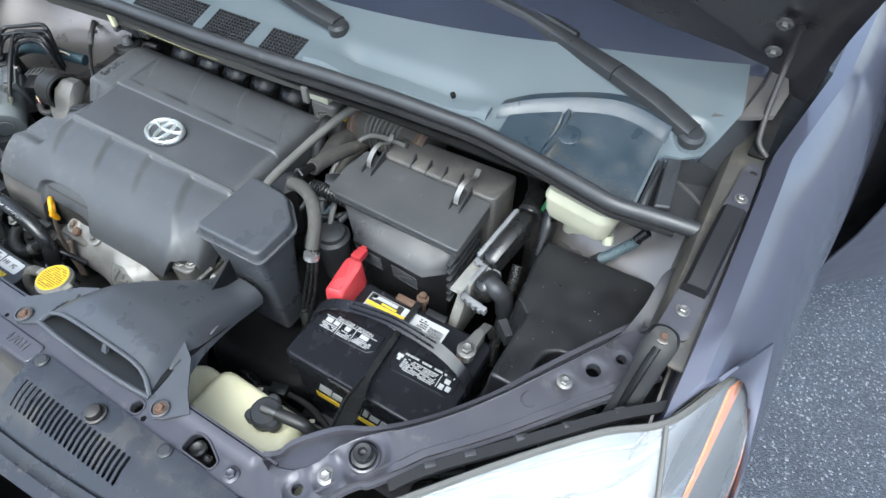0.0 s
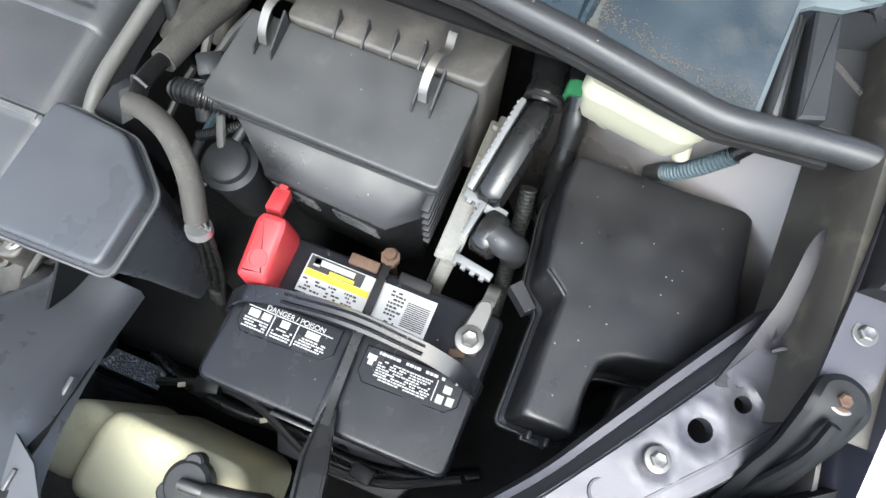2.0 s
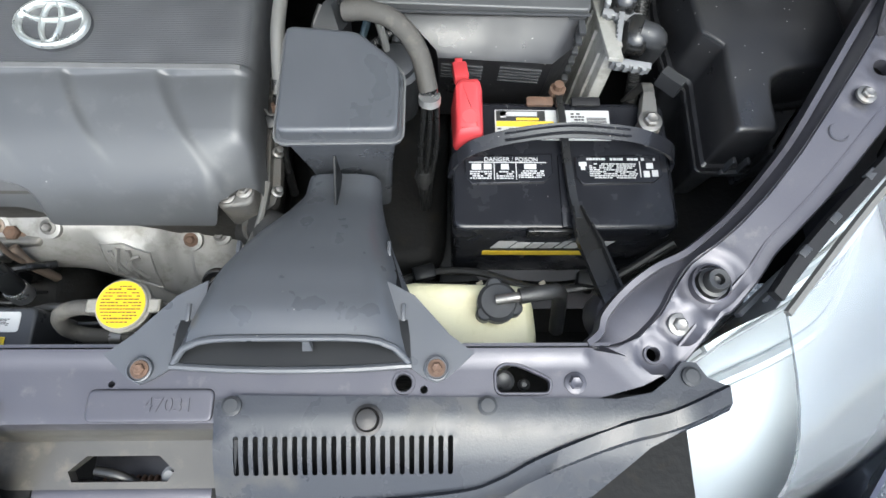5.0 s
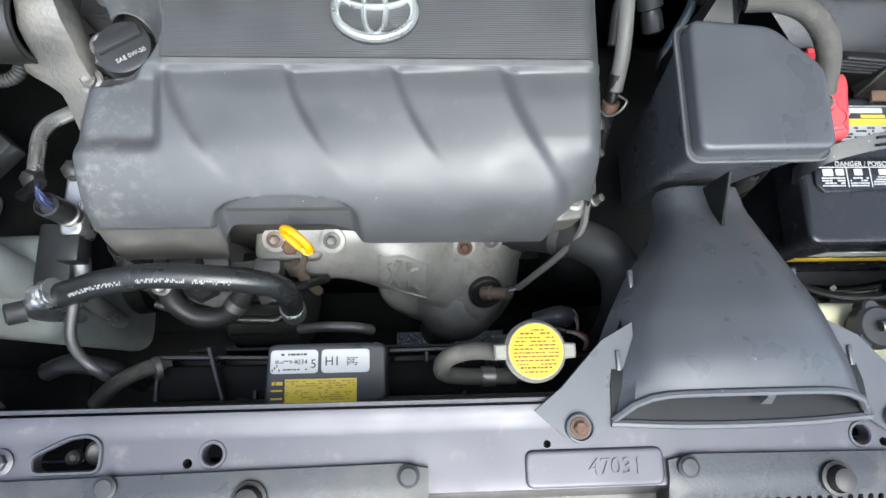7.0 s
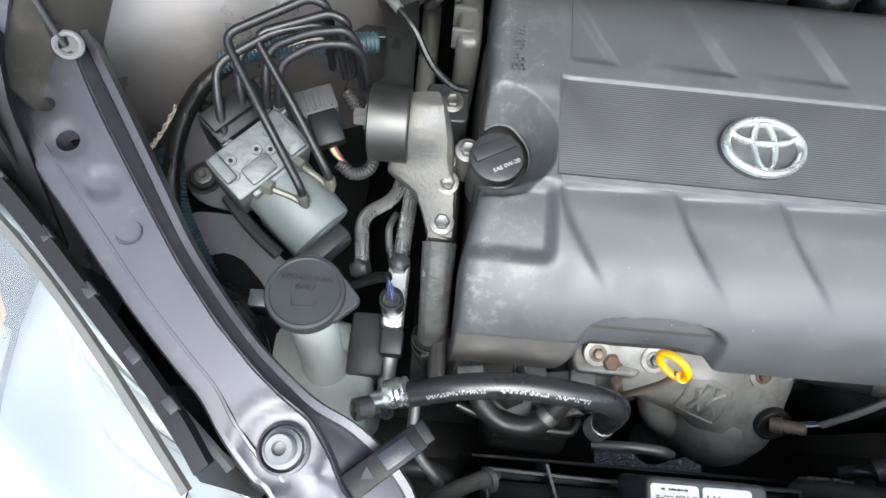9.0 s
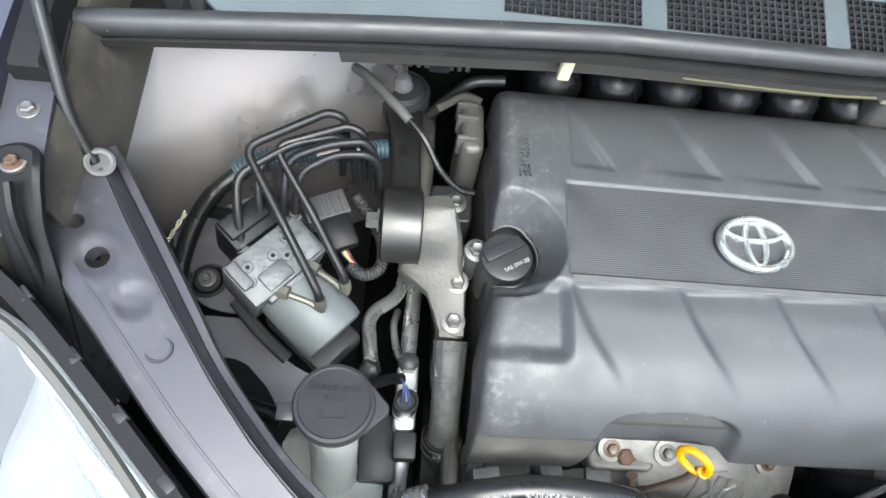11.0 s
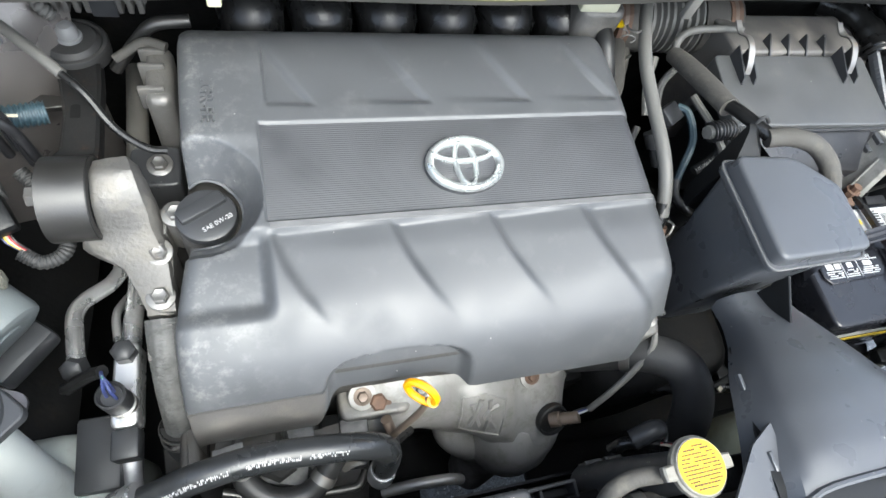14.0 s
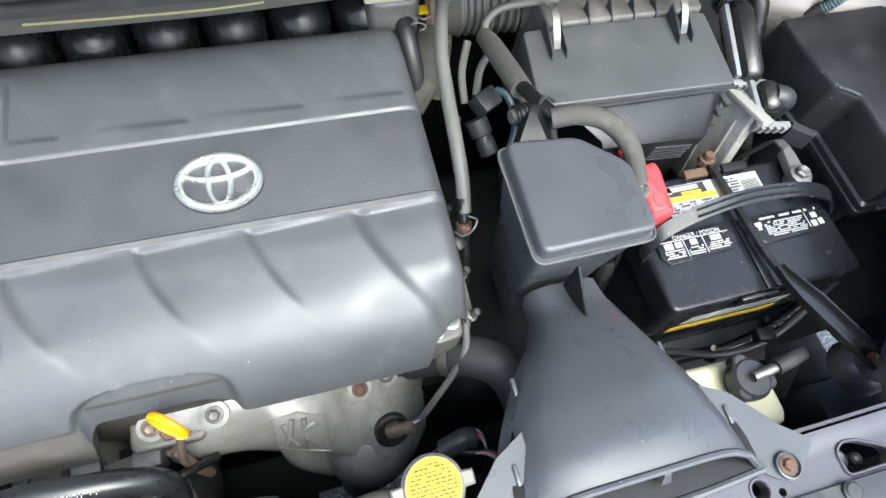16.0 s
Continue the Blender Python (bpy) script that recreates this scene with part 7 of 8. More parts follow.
part("plug", box((0.27, 0.15, 0.625), (0.03, 0.02, 0.018), 0.003, (0, 0, 15)), M_INNER, lw)
part("plug", box((0.48, 0.133, 0.655), (0.026, 0.018, 0.016), 0.003, (0, 0, -10)), M_INNER, lw)
for x in (0.235, 0.345, 0.43, 0.52):
    part("pale_tag", box((x, 0.138, 0.613 + 0.02 * (x - 0.2)), (0.009, 0.006, 0.003), 0.001, (0, 10, 30)), M_WIRES, lw)
part("support_plate", plate([(0.37, 0.11), (0.52, 0.11), (0.55, 0.165), (0.34, 0.165)], [circle(0.44, 0.135, 0.012, 12), circle(0.5, 0.138, 0.008, 12)], lambda x, y: 0.585 + 0.05 * (y - 0.1), 0.004, 0.012), M_BRACKET, lw, "dark bracket plate with holes")

tie = thing("wire_tie", (0.1, 0.53, 0.85), "pale twisted wire tie beside the vent hose", "tie")
part("twist", tube([(0.092 + 0.006 * math.sin(t * 2) + 0.002 * t, 0.53 - 0.003 * t, 0.862 + 0.003 * math.cos(t * 2)) for t in np.linspace(0, 5, 26)], 0.0007, 6, smooth=False), M_GREYHOSE, tie)

# ---- coolant tank ----
ct = thing("coolant_reservoir", (0.31, 0.065, 0.55), "aged cream plastic coolant reservoir with a black cap", "reservoir")
part("tank", rounded([(0.236, 0.022), (0.398, 0.028), (0.392, 0.104), (0.236, 0.108)], 0.56, lambda x, y: 0.748 - 0.012 * sstep(0.38, 0.4, x), 0.012, 0.014), M_CREAM, ct)
part("side_tank", rounded([(0.165, 0.03), (0.235, 0.026), (0.235, 0.1), (0.2, 0.103), (0.17, 0.08)], 0.56, 0.727, 0.01, 0.012), M_CREAM, ct)
capc = part("cap", lathe((0.349, 0.078, 0.745), (0, 0.0, 1), [(0, 0.016), (0.012, 0.016), (0.014, 0.022), (0.026, 0.022), (0.03, 0.018), (0.031, 0)], 24), M_BLACK, ct, "black screw cap")
for a in (0, 120, 240):
    x, y = 0.349 + 0.0185 * math.cos(radians(a + 100)), 0.078 + 0.0185 * math.sin(radians(a + 100))
    part("lobe", lathe((x, y, 0.758), (0, 0, 1), [(0, 0.009), (0.013, 0.009), (0.015, 0.007), (0.015, 0)], 14), M_BLACK, capc)
part("nozzle", tube([(0.346, 0.078, 0.779), (0.365, 0.08, 0.783), (0.385, 0.083, 0.784)], 0.0055, 10), M_STEEL, capc)
part("hose", tube([(0.37, 0.081, 0.784), (0.395, 0.085, 0.783), (0.412, 0.088, 0.775), (0.42, 0.085, 0.75), (0.425, 0.06, 0.70)], 0.0085, 12), M_RUBBER, ct)

# ---- radiator, fan shroud, filler ----
rad = thing("radiator", (-0.05, 0.05, 0.28), "dark radiator behind the crossmember", "radiator")
part("core", box((0.0, 0.04, 0.5), (0.72, 0.035, 0.4), 0.004), M_DARK, rad)
part("top_tank", rounded([(-0.36, 0.024), (0.36, 0.024), (0.36, 0.065), (-0.36, 0.065)], 0.61, 0.655, 0.008, 0.01), M_BLACK, rad)
neck = part("filler_neck", lathe((-0.004, 0.058, 0.64), (0, 0, 1), [(0, 0.026), (0.1, 0.022), (0.17, 0.018), (0.195, 0.018)], 20), M_BLACK, rad)
def cap_outline():
    out = []
    for t in np.linspace(0, 2 * math.pi, 73)[:-1]:
        c, w = math.cos(t), math.sin(t)
        ear = 0.0335 - 0.35 * max(0.0, abs(w) - 0.2) if abs(w) < 0.42 else 0.0
        out.append((c, w, max(0.0252, ear)))
    return [(-0.004 + c * r, 0.059 + w * r) for c, w, r in out]


rc = part("filler_cap", prism(cap_outline(), [(0.836, 0.001), (0.838, 0), (0.843, 0), (0.8445, 0.0015)]), M_CAPZINC, rad, "metal radiator cap with a round yellow label")
part("dome", lathe((-0.004, 0.059, 0.844), (0, 0, 1), [(0, 0.0238), (0.002, 0.0236), (0.003, 0.0228), (0.0032, 0)], 32), M_CAPZINC, rc)
part("label", lathe((-0.004, 0.059, 0.8473), (0, 0, 1), [(0, 0.0218), (0.0004, 0.0218), (0.0004, 0)], 32), M_YLABEL, rc, "round yellow warning label")
rngc = random.Random(2)
rows_c = []
for r in range(12):
    y = 0.0165 - 0.003 * r
    w = math.sqrt(0.0195 ** 2 - (y + 0.0005) ** 2) - 0.001
    rows_c += text_block(-w, y, w, y + (0.0021 if r not in (1, 10) else 0.0028), 1, rngc, 0.92)
bars(pose(-0.004, 0.058, 0.8479), rows_c, M_BROWNINK, rc, "small_print")
part("bleed_hose", tube([(-0.03, 0.06, 0.825), (-0.055, 0.061, 0.824), (-0.073, 0.056, 0.82), (-0.078, 0.047, 0.805), (-0.07, 0.042, 0.79), (-0.045, 0.04, 0.785), (-0.01, 0.04, 0.782)], 0.0076, 12), M_FOAM, rad, "worn grey overflow hose")
part("hose_band", lathe((-0.035, 0.04, 0.783), (1, 0, 0), [(-0.006, 0.009), (0.006, 0.009)], 16), M_STEEL, rad)
fs = thing("fan_shroud", (-0.15, 0.1, 0.4), "black plastic fan shroud carrying white and yellow labels", "fan shroud")
part("label_shelf", rounded([(-0.236, 0.0195), (-0.127, 0.0195), (-0.127, 0.073), (-0.234, 0.073)], 0.70, 0.7735, 0.003, 0.004), M_BLACK, fs)
for x0, x1 in ((-0.231, -0.1885), (-0.1855, -0.142)):
    part("white_label", rounded([(x0, 0.0465), (x1, 0.0465), (x1, 0.0675), (x0, 0.0675)], 0.7737, 0.7743, 0.0003, 0.002), M_WLABEL, fs, "white printed label")
SH = pose(0, 0, 0.7747)
part("yellow_label", box((-0.1855, 0.031, 0.774), (0.064, 0.021, 0.0008), 0), mat("bright_yellow_label", (0.62, 0.46, 0.0), 0.35, var=0.04, bump=0), fs, "yellow caution label")
part("black_label", box((-0.2245, 0.031, 0.774), (0.013, 0.021, 0.0008), 0), M_INK, fs)
bars(SH, text_block(-0.2165, 0.0225, -0.155, 0.0405, 9, random.Random(5), 0.5), mat("ochre_print", (0.34, 0.23, 0.003), 0.5), fs, "small_print")
bars(SH, [(-0.229, 0.0365, -0.2265, 0.0395), (-0.2255, 0.0365, -0.2195, 0.0395), (-0.2295, 0.031, -0.2195, 0.0325), (-0.2295, 0.024, -0.2195, 0.0255)], M_GOLDINK, fs, "small_print")
writing("H1", 0.0115, pose(-0.1755, 0.0565, 0.7747), M_INK, fs)
writing("5", 0.011, pose(-0.1925, 0.0545, 0.7747), M_INK, fs)
writing("4034", 0.0062, pose(-0.204, 0.0565, 0.7747), M_INK, fs)
bars(SH, text_block(-0.2215, 0.0618, -0.1985, 0.0652, 1, random.Random(9), 0.8) + text_block(-0.2265, 0.0555, -0.2115, 0.0585, 2, random.Random(10), 0.7) + text_block(-0.2195, 0.049, -0.1975, 0.0512, 1, random.Random(11), 0.6) + [(-0.2295 + 0.002 * i, 0.0485 + 0.002 * ((i * 7) % 3), -0.2285 + 0.002 * i, 0.0505 + 0.002 * ((i * 7) % 3)) for i in range(4)] + text_block(-0.1625, 0.0525, -0.1525, 0.0605, 5, random.Random(14), 0.8), M_INK, fs, "small_print")
def shroud_wall(a, b, top, low=0.05, t=0.004):
    """A thin upright wall between two plan points."""
    d = (Vector(b) - Vector(a)).normalized()
    n = Vector((-d.y, d.x)) * t / 2
    pts = [Vector(a) - n, Vector(b) - n, Vector(b) + n, Vector(a) + n]
    return prism([(p.x, p.y) for p in pts], [(top - low, 0), (top - 0.001, 0), (top, 0.0008)])


part("tray_floor", rounded([(-0.362, 0.0225), (-0.24, 0.0225), (-0.24, 0.066), (-0.362, 0.066)], 0.63, 0.672, 0.003, 0.006), M_INNER, fs)
part("tray_floor", rounded([(-0.126, 0.0225), (-0.05, 0.0225), (-0.05, 0.066), (-0.126, 0.066)], 0.63, 0.682, 0.003, 0.006), M_INNER, fs)
for a, b, top in (((-0.362, 0.0665), (-0.226, 0.0635), 0.702), ((-0.362, 0.0225), (-0.362, 0.068), 0.7), ((-0.308, 0.0755), (-0.291, 0.0225), 0.714), ((-0.375, 0.05), (-0.362, 0.05), 0.69), ((-0.262, 0.0225), (-0.262, 0.032), 0.705), ((-0.127, 0.0685), (-0.05, 0.0695), 0.703), ((-0.05, 0.0225), (-0.05, 0.07), 0.7), ((-0.09, 0.0225), (-0.088, 0.068), 0.698), ((-0.036, 0.03), (0.05, 0.031), 0.69)):
    part("shroud_wall", shroud_wall(a, b, top), M_BLACK, fs)
part("ramp", loft([[(-0.262, 0.024, 0.672), (-0.262, 0.05, 0.672), (-0.262, 0.05, 0.67), (-0.262, 0.024, 0.67)], [(-0.236, 0.024, 0.735), (-0.236, 0.052, 0.735), (-0.236, 0.052, 0.67), (-0.236, 0.024, 0.67)]]), M_BLACK, fs)
part("lock", box((-0.277, 0.03, 0.69), (0.012, 0.016, 0.018), 0.002), M_BLACK, fs)
rl = part("shroud_relay", rounded([(-0.006, 0.034), (0.045, 0.034), (0.045, 0.05), (-0.006, 0.05)], 0.66, 0.703, 0.002, 0.004), M_GLOSSBLACK, fs, "glossy black relay")
part("mark", circle_ring(0.02, 0.042, 0.7035, 0.003, 0.0006), M_LEVER, rl)
part("back_plate", sheet([[(x, 0.08, z) for x in np.linspace(-0.37, 0.33, 12)] for z in (0.35, 0.5, 0.6)], 0.003), M_INNER, fs)
for x, z in ((-0.003, 0.664), (0.02, 0.668)):
    pl = part("connector", box((x, 0.0745, z - 0.012), (0.016, 0.02, 0.034), 0.002), M_GREYHOSE, fs, "small grey connector")
    part("collar", box((x, 0.0745, z - 0.004), (0.02, 0.022, 0.006), 0.001), M_GREYHOSE, pl)
    part("pin", lathe((x, 0.0765, z + 0.004), (0, 0, 1), [(0, 0.0035), (0.012, 0.003), (0.013, 0)], 8), M_DIRTPIPE, pl)
for k, m in enumerate((M_WIRES, M_WIRES, M_RED, M_INK)):
    part("wire", tube([(0.06 + 0.003 * k, 0.086, 0.69 + 0.002 * k), (0.072 + 0.003 * k, 0.082, 0.697), (0.084 + 0.002 * k, 0.074, 0.69), (0.088 + 0.002 * k, 0.066, 0.67)], 0.0013, 6), m, fs)
part("wire_sleeve", tube([(0.02, 0.09, 0.665), (0.03, 0.094, 0.68), (0.045, 0.092, 0.688), (0.064, 0.086, 0.692)], 0.0075, 10), M_TAPE, fs)
part("small_pipe", bent([(-0.235, 0.1, 0.62), (-0.2, 0.1, 0.645), (-0.165, 0.098, 0.648), (-0.15, 0.096, 0.63)], 0.006, 0.015), M_STEEL, fs)
uh = thing("upper_radiator_hose", (0.1, 0.13, 0.6), "thick black rubber radiator hose", "hose")
part("hose", tube([(0.03, 0.215, 0.62), (0.056, 0.2, 0.672), (0.086, 0.182, 0.708), (0.113, 0.16, 0.716), (0.129, 0.13, 0.696), (0.136, 0.098, 0.652), (0.136, 0.07, 0.59)], 0.023, 20), M_HOSE, uh)
part("clamp", lathe((0.069, 0.192, 0.69), (0.7, -0.5, 0.6), [(-0.006, 0.0245), (0.006, 0.0245)], 20), M_STEEL, uh)
fw = thing("fan_motor_plug", (0.05, 0.09, 0.68), "black plug with red and white wires", "plug")
part("plug", tube([(0.03, 0.095, 0.70), (0.05, 0.1, 0.712), (0.062, 0.1, 0.706)], 0.011, 12), M_BLACK, fw)
for k, m in enumerate((M_WLABEL, M_RED, M_WINK)):
    part("wire", tube([(0.058, 0.101 + 0.002 * k, 0.71), (0.066, 0.103 + 0.002 * k, 0.708), (0.074, 0.094 + 0.003 * k, 0.70), (0.078, 0.085, 0.685)], 0.0016, 6), m, fw)
part("loom", tube([(0.078, 0.086, 0.686), (0.077, 0.07, 0.67), (0.075, 0.05, 0.62)], 0.006, 8), M_TAPE, fw)

# ---- air conditioning and steering lines ----
ac = thing("air_conditioning_hose", (-0.35, 0.135, 0.6), "thick black rubber hose with white print and crimped ends", "hose")
ACP = [(-0.457, 0.126, 0.728), (-0.435, 0.13, 0.735), (-0.4, 0.137, 0.747), (-0.35, 0.142, 0.751), (-0.3, 0.14, 0.748), (-0.262, 0.138, 0.736), (-0.239, 0.134, 0.717), (-0.234, 0.127, 0.69), (-0.238, 0.118, 0.65)]
hose_ac = part("hose", tube(ACP, 0.0126, 20), M_ACHOSE, ac)
part("ferrule", lathe((-0.456, 0.1285, 0.7355), (0.85, 0.2, 0.3), [(-0.014, 0.011), (-0.013, 0.0138), (-0.005, 0.0142), (-0.003, 0.0133), (0.0, 0.0145), (0.003, 0.0133), (0.006, 0.0145), (0.008, 0.014)], 22), M_PIPE, ac, "crimped aluminium ferrule")
part("ferrule", lathe((-0.237, 0.1195, 0.658), (0.08, 0.2, 1), [(-0.02, 0.011), (-0.018, 0.014), (0.002, 0.0143), (0.005, 0.0132)], 22), M_PIPE, ac)
part("end_pipe", bent([(-0.465, 0.125, 0.73), (-0.485, 0.118, 0.72), (-0.49, 0.115, 0.69), (-0.488, 0.12, 0.62)], 0.0085), M_PIPE, ac)
part("fitting", lathe((-0.484, 0.114, 0.722), (-0.8, -0.3, 0.5), [(0, 0.011), (0.016, 0.011), (0.018, 0.008), (0.016, 0.0055), (0.01, 0.005)], 14), M_ALU, ac)
PR = smooth_path(ACP, 8)
rngp = random.Random(8)
for i in range(10, 36):
    if i in (20, 21, 29):
        continue
    a, b = PR[i], PR[i + 1]
    d = (b - a).normalized()
    side = d.cross(Vector((0, -0.25, 1))).normalized()
    up = side.cross(d).normalized()
    for k in range(4):
        lo, hi = rngp.choice(((0.0015, 0.0055), (0.002, 0.004), (0.0015, 0.003), (0.0035, 0.0055)))
        f0 = k / 4 + 0.05
        bm = loft([[q + up * 0.0124 + side * o for o in (lo, hi)] + [q + up * 0.013 + side * o for o in (hi, lo)] for q in (a.lerp(b, f0), a.lerp(b, f0 + rngp.uniform(0.08, 0.17)))])
        part("print_bar", bm, M_WINK, hose_ac)
ps = thing("power_steering_pump", (-0.33, 0.17, 0.4), "grimy steering pump with a curved hose", "pump")
part("body", lathe((-0.37, 0.185, 0.61), (0.9, -0.3, 0.1), [(-0.03, 0.03), (-0.02, 0.045), (-0.005, 0.045), (-0.003, 0.04), (0.01, 0.04), (0.012, 0.046), (0.05, 0.047), (0.06, 0.035), (0.08, 0.03)], 22), M_ALU, ps)
part("hose", tube([(-0.375, 0.15, 0.66), (-0.368, 0.13, 0.66), (-0.345, 0.113, 0.655), (-0.315, 0.112, 0.655), (-0.296, 0.125, 0.665), (-0.28, 0.145, 0.68)], 0.0115, 14), M_RUBBER, ps)
part("clamp", lathe((-0.297, 0.124, 0.664), (0.6, 0.7, 0.4), [(-0.005, 0.013), (0.005, 0.013)], 16), M_STEEL, ps)
part("fitting", lathe((-0.34, 0.15, 0.65), (0.2, -0.4, 0.9), [(0, 0.02), (0.01, 0.02), (0.012, 0.012), (0.02, 0.012)], 6), M_DARK, ps)
rngq = random.Random(12)
for k, (x, y, z, a, b, c) in enumerate(((-0.385, 0.155, 0.655, 0.03, 0.026, 0.05), (-0.352, 0.16, 0.66, 0.034, 0.03, 0.04), (-0.318, 0.162, 0.662, 0.026, 0.028, 0.05), (-0.288, 0.158, 0.65, 0.03, 0.03, 0.05), (-0.335, 0.135, 0.63, 0.05, 0.026, 0.03), (-0.268, 0.15, 0.62, 0.02, 0.03, 0.06))):
    part("casting", soften(box((x, y, z), (a, b, c), 0, (rngq.uniform(-20, 20), rngq.uniform(-15, 15), rngq.uniform(-25, 25))), 0.0007, 1, k), M_ROUGHCAST if k % 2 == 0 else M_BLOCK, ps)
for x, y, z in ((-0.372, 0.143, 0.684), (-0.335, 0.148, 0.683), (-0.3, 0.146, 0.686), (-0.358, 0.122, 0.65)):
    part("bolt", bolt_mesh((x, y, z), (0, -0.4, 1), 0.0065), M_STEEL, ps)
part("steel_line", bent([(-0.395, 0.13, 0.64), (-0.36, 0.118, 0.635), (-0.31, 0.112, 0.625), (-0.26, 0.11, 0.622), (-0.25, 0.125, 0.62)], 0.005, 0.015), M_SATIN, ps)
part("pulley", lathe((-0.43, 0.2, 0.56), (-1, 0, 0), [(0, 0.07), (0.02, 0.072), (0.022, 0.06), (0.012, 0.05), (0.014, 0.0)], 30), M_DARK, ps)
alt = thing("alternator", (-0.3, 0.17, 0.35), "grimy alternator low in front of the engine", "alternator")
part("body", lathe((-0.35, 0.15, 0.5), (1, 0, 0), [(0, 0.05), (0.01, 0.065), (0.1, 0.065), (0.11, 0.05), (0.12, 0)], 26), M_BLOCK, alt)
for k in range(7):
    a = radians(40 + 20 * k)
    part("vent_rib", box((-0.3, 0.15 - 0.065 * math.cos(a), 0.5 + 0.065 * math.sin(a)), (0.08, 0.004, 0.006), 0.001), M_DARK, alt)
part("bracket", box((-0.27, 0.17, 0.64), (0.05, 0.03, 0.04), 0.004), M_DARK, alt)
part("plug", box((-0.26, 0.14, 0.63), (0.022, 0.022, 0.03), 0.003), M_BLACK, alt)
part("cable", tube([(-0.26, 0.14, 0.645), (-0.255, 0.135, 0.67), (-0.23, 0.14, 0.68), (-0.2, 0.155, 0.65)], 0.005, 8), M_TAPE, alt)
ln = thing("steering_cooler_line", (-0.42, 0.05, 0.6), "grey steel line with a rubber hose near the crossmember", "pipe")
part("pipe", bent([(-0.44, 0.13, 0.72), (-0.441, 0.08, 0.72), (-0.41, 0.05, 0.715), (-0.405, 0.04, 0.6)], 0.0055), M_STEEL, ln)
part("hose", tube([(-0.47, 0.055, 0.70), (-0.44, 0.062, 0.712), (-0.41, 0.056, 0.70), (-0.392, 0.04, 0.66)], 0.0095, 12), M_RUBBER, ln)
part("hose", tube([(-0.43, 0.022, 0.68), (-0.4, 0.042, 0.70), (-0.37, 0.056, 0.705), (-0.355, 0.06, 0.69)], 0.008, 12), M_FOAM, ln)
part("clamp", lathe((-0.362, 0.056, 0.7), (0.8, 0.3, -0.5), [(-0.003, 0.012), (0.003, 0.012)], 16), M_STEEL, ln)

# refrigerant pipes
rp = thing("refrigerant_pipes", (-0.49, 0.28, 0.55), "bare aluminium refrigerant pipes with a pressure sensor", "pipe")
part("bent_pipe", bent([(-0.478, 0.47, 0.63), (-0.483, 0.39, 0.655), (-0.49, 0.362, 0.662), (-0.523, 0.33, 0.68), (-0.516, 0.28, 0.69), (-0.513, 0.262, 0.692)], 0.0082, 0.02, 14), M_PIPE, rp)
part("straight_pipe", bent([(-0.467, 0.5, 0.62), (-0.468, 0.4, 0.65), (-0.473, 0.3, 0.665), (-0.473, 0.2, 0.665), (-0.476, 0.14, 0.64), (-0.476, 0.12, 0.55)], 0.0095, 0.03, 14), M_PIPE, rp)
part("thin_pipe", bent([(-0.488, 0.36, 0.62), (-0.493, 0.33, 0.65), (-0.486, 0.29, 0.66), (-0.474, 0.27, 0.672)], 0.0045, 0.015), M_PIPE, rp)
part("joint_block", rounded([(-0.486, 0.2), (-0.462, 0.2), (-0.461, 0.285), (-0.484, 0.285)], 0.655, 0.685, 0.003, 0.005), M_PIPE, rp, "machined aluminium joint block")
part("cap_nut", lathe((-0.473, 0.272, 0.684), (0, 0, 1), [(0, 0.0115), (0.014, 0.0115), (0.017, 0.008), (0.018, 0)], 6), M_BLACK, rp)
part("cap_nut", lathe((-0.513, 0.266, 0.688), (-0.2, -0.5, 0.6), [(0, 0.0115), (0.013, 0.0115), (0.016, 0.008), (0.017, 0)], 6), M_BLACK, rp)
sn = part("pressure_sensor", lathe((-0.4745, 0.222, 0.684), (0, 0, 1), [(0, 0.013), (0.008, 0.013), (0.009, 0.0105), (0.014, 0.0105), (0.015, 0.0125), (0.034, 0.0125), (0.036, 0.01), (0.036, 0)], 22), M_STEEL, rp, "pressure sensor with a black plug")
part("plug", lathe((-0.4745, 0.222, 0.698), (0, 0, 1), [(0, 0.0128), (0.03, 0.0128), (0.032, 0.011), (0.025, 0.009), (0.025, 0)], 20), M_BLACK, sn)
for k, (m, dx, dy) in enumerate(((M_BLUEW, -0.004, 0.0), (M_BLUEW, 0.004, -0.003), (M_GREEN, 0.0, 0.005), (M_WINK, 0.001, 0.001), (M_BLUEW, 0.002, 0.004))):
    part("wire", tube([(-0.4745 + dx, 0.222 + dy, 0.722), (-0.475 + dx * 0.7, 0.226 + dy, 0.737), (-0.478, 0.236, 0.74), (-0.484, 0.248, 0.725)], 0.0016, 6), m, sn)
part("wire_sleeve", tube([(-0.48, 0.243, 0.733), (-0.495, 0.245, 0.718), (-0.52, 0.24, 0.70)], 0.006, 8), M_TAPE, sn)
part("pipe_clip", box((-0.472, 0.185, 0.677), (0.024, 0.028, 0.026), 0.003), M_BLACK, rp)
part("plate", box((-0.5, 0.185, 0.62), (0.04, 0.07, 0.09), 0.004), M_BLACK, rp)

# ---- washer tank ----
ws = thing("washer_reservoir", (-0.56, 0.155, 0.4), "cloudy grey plastic washer fluid tank with a black lid", "reservoir")
part("tank", rounded([(-0.655, 0.105), (-0.49, 0.085), (-0.492, 0.2), (-0.53, 0.214), (-0.65, 0.205)], 0.42, lambda x, y: 0.655 + 0.2 * max(0, -0.56 - x), 0.018, 0.025), M_WASHER, ws)
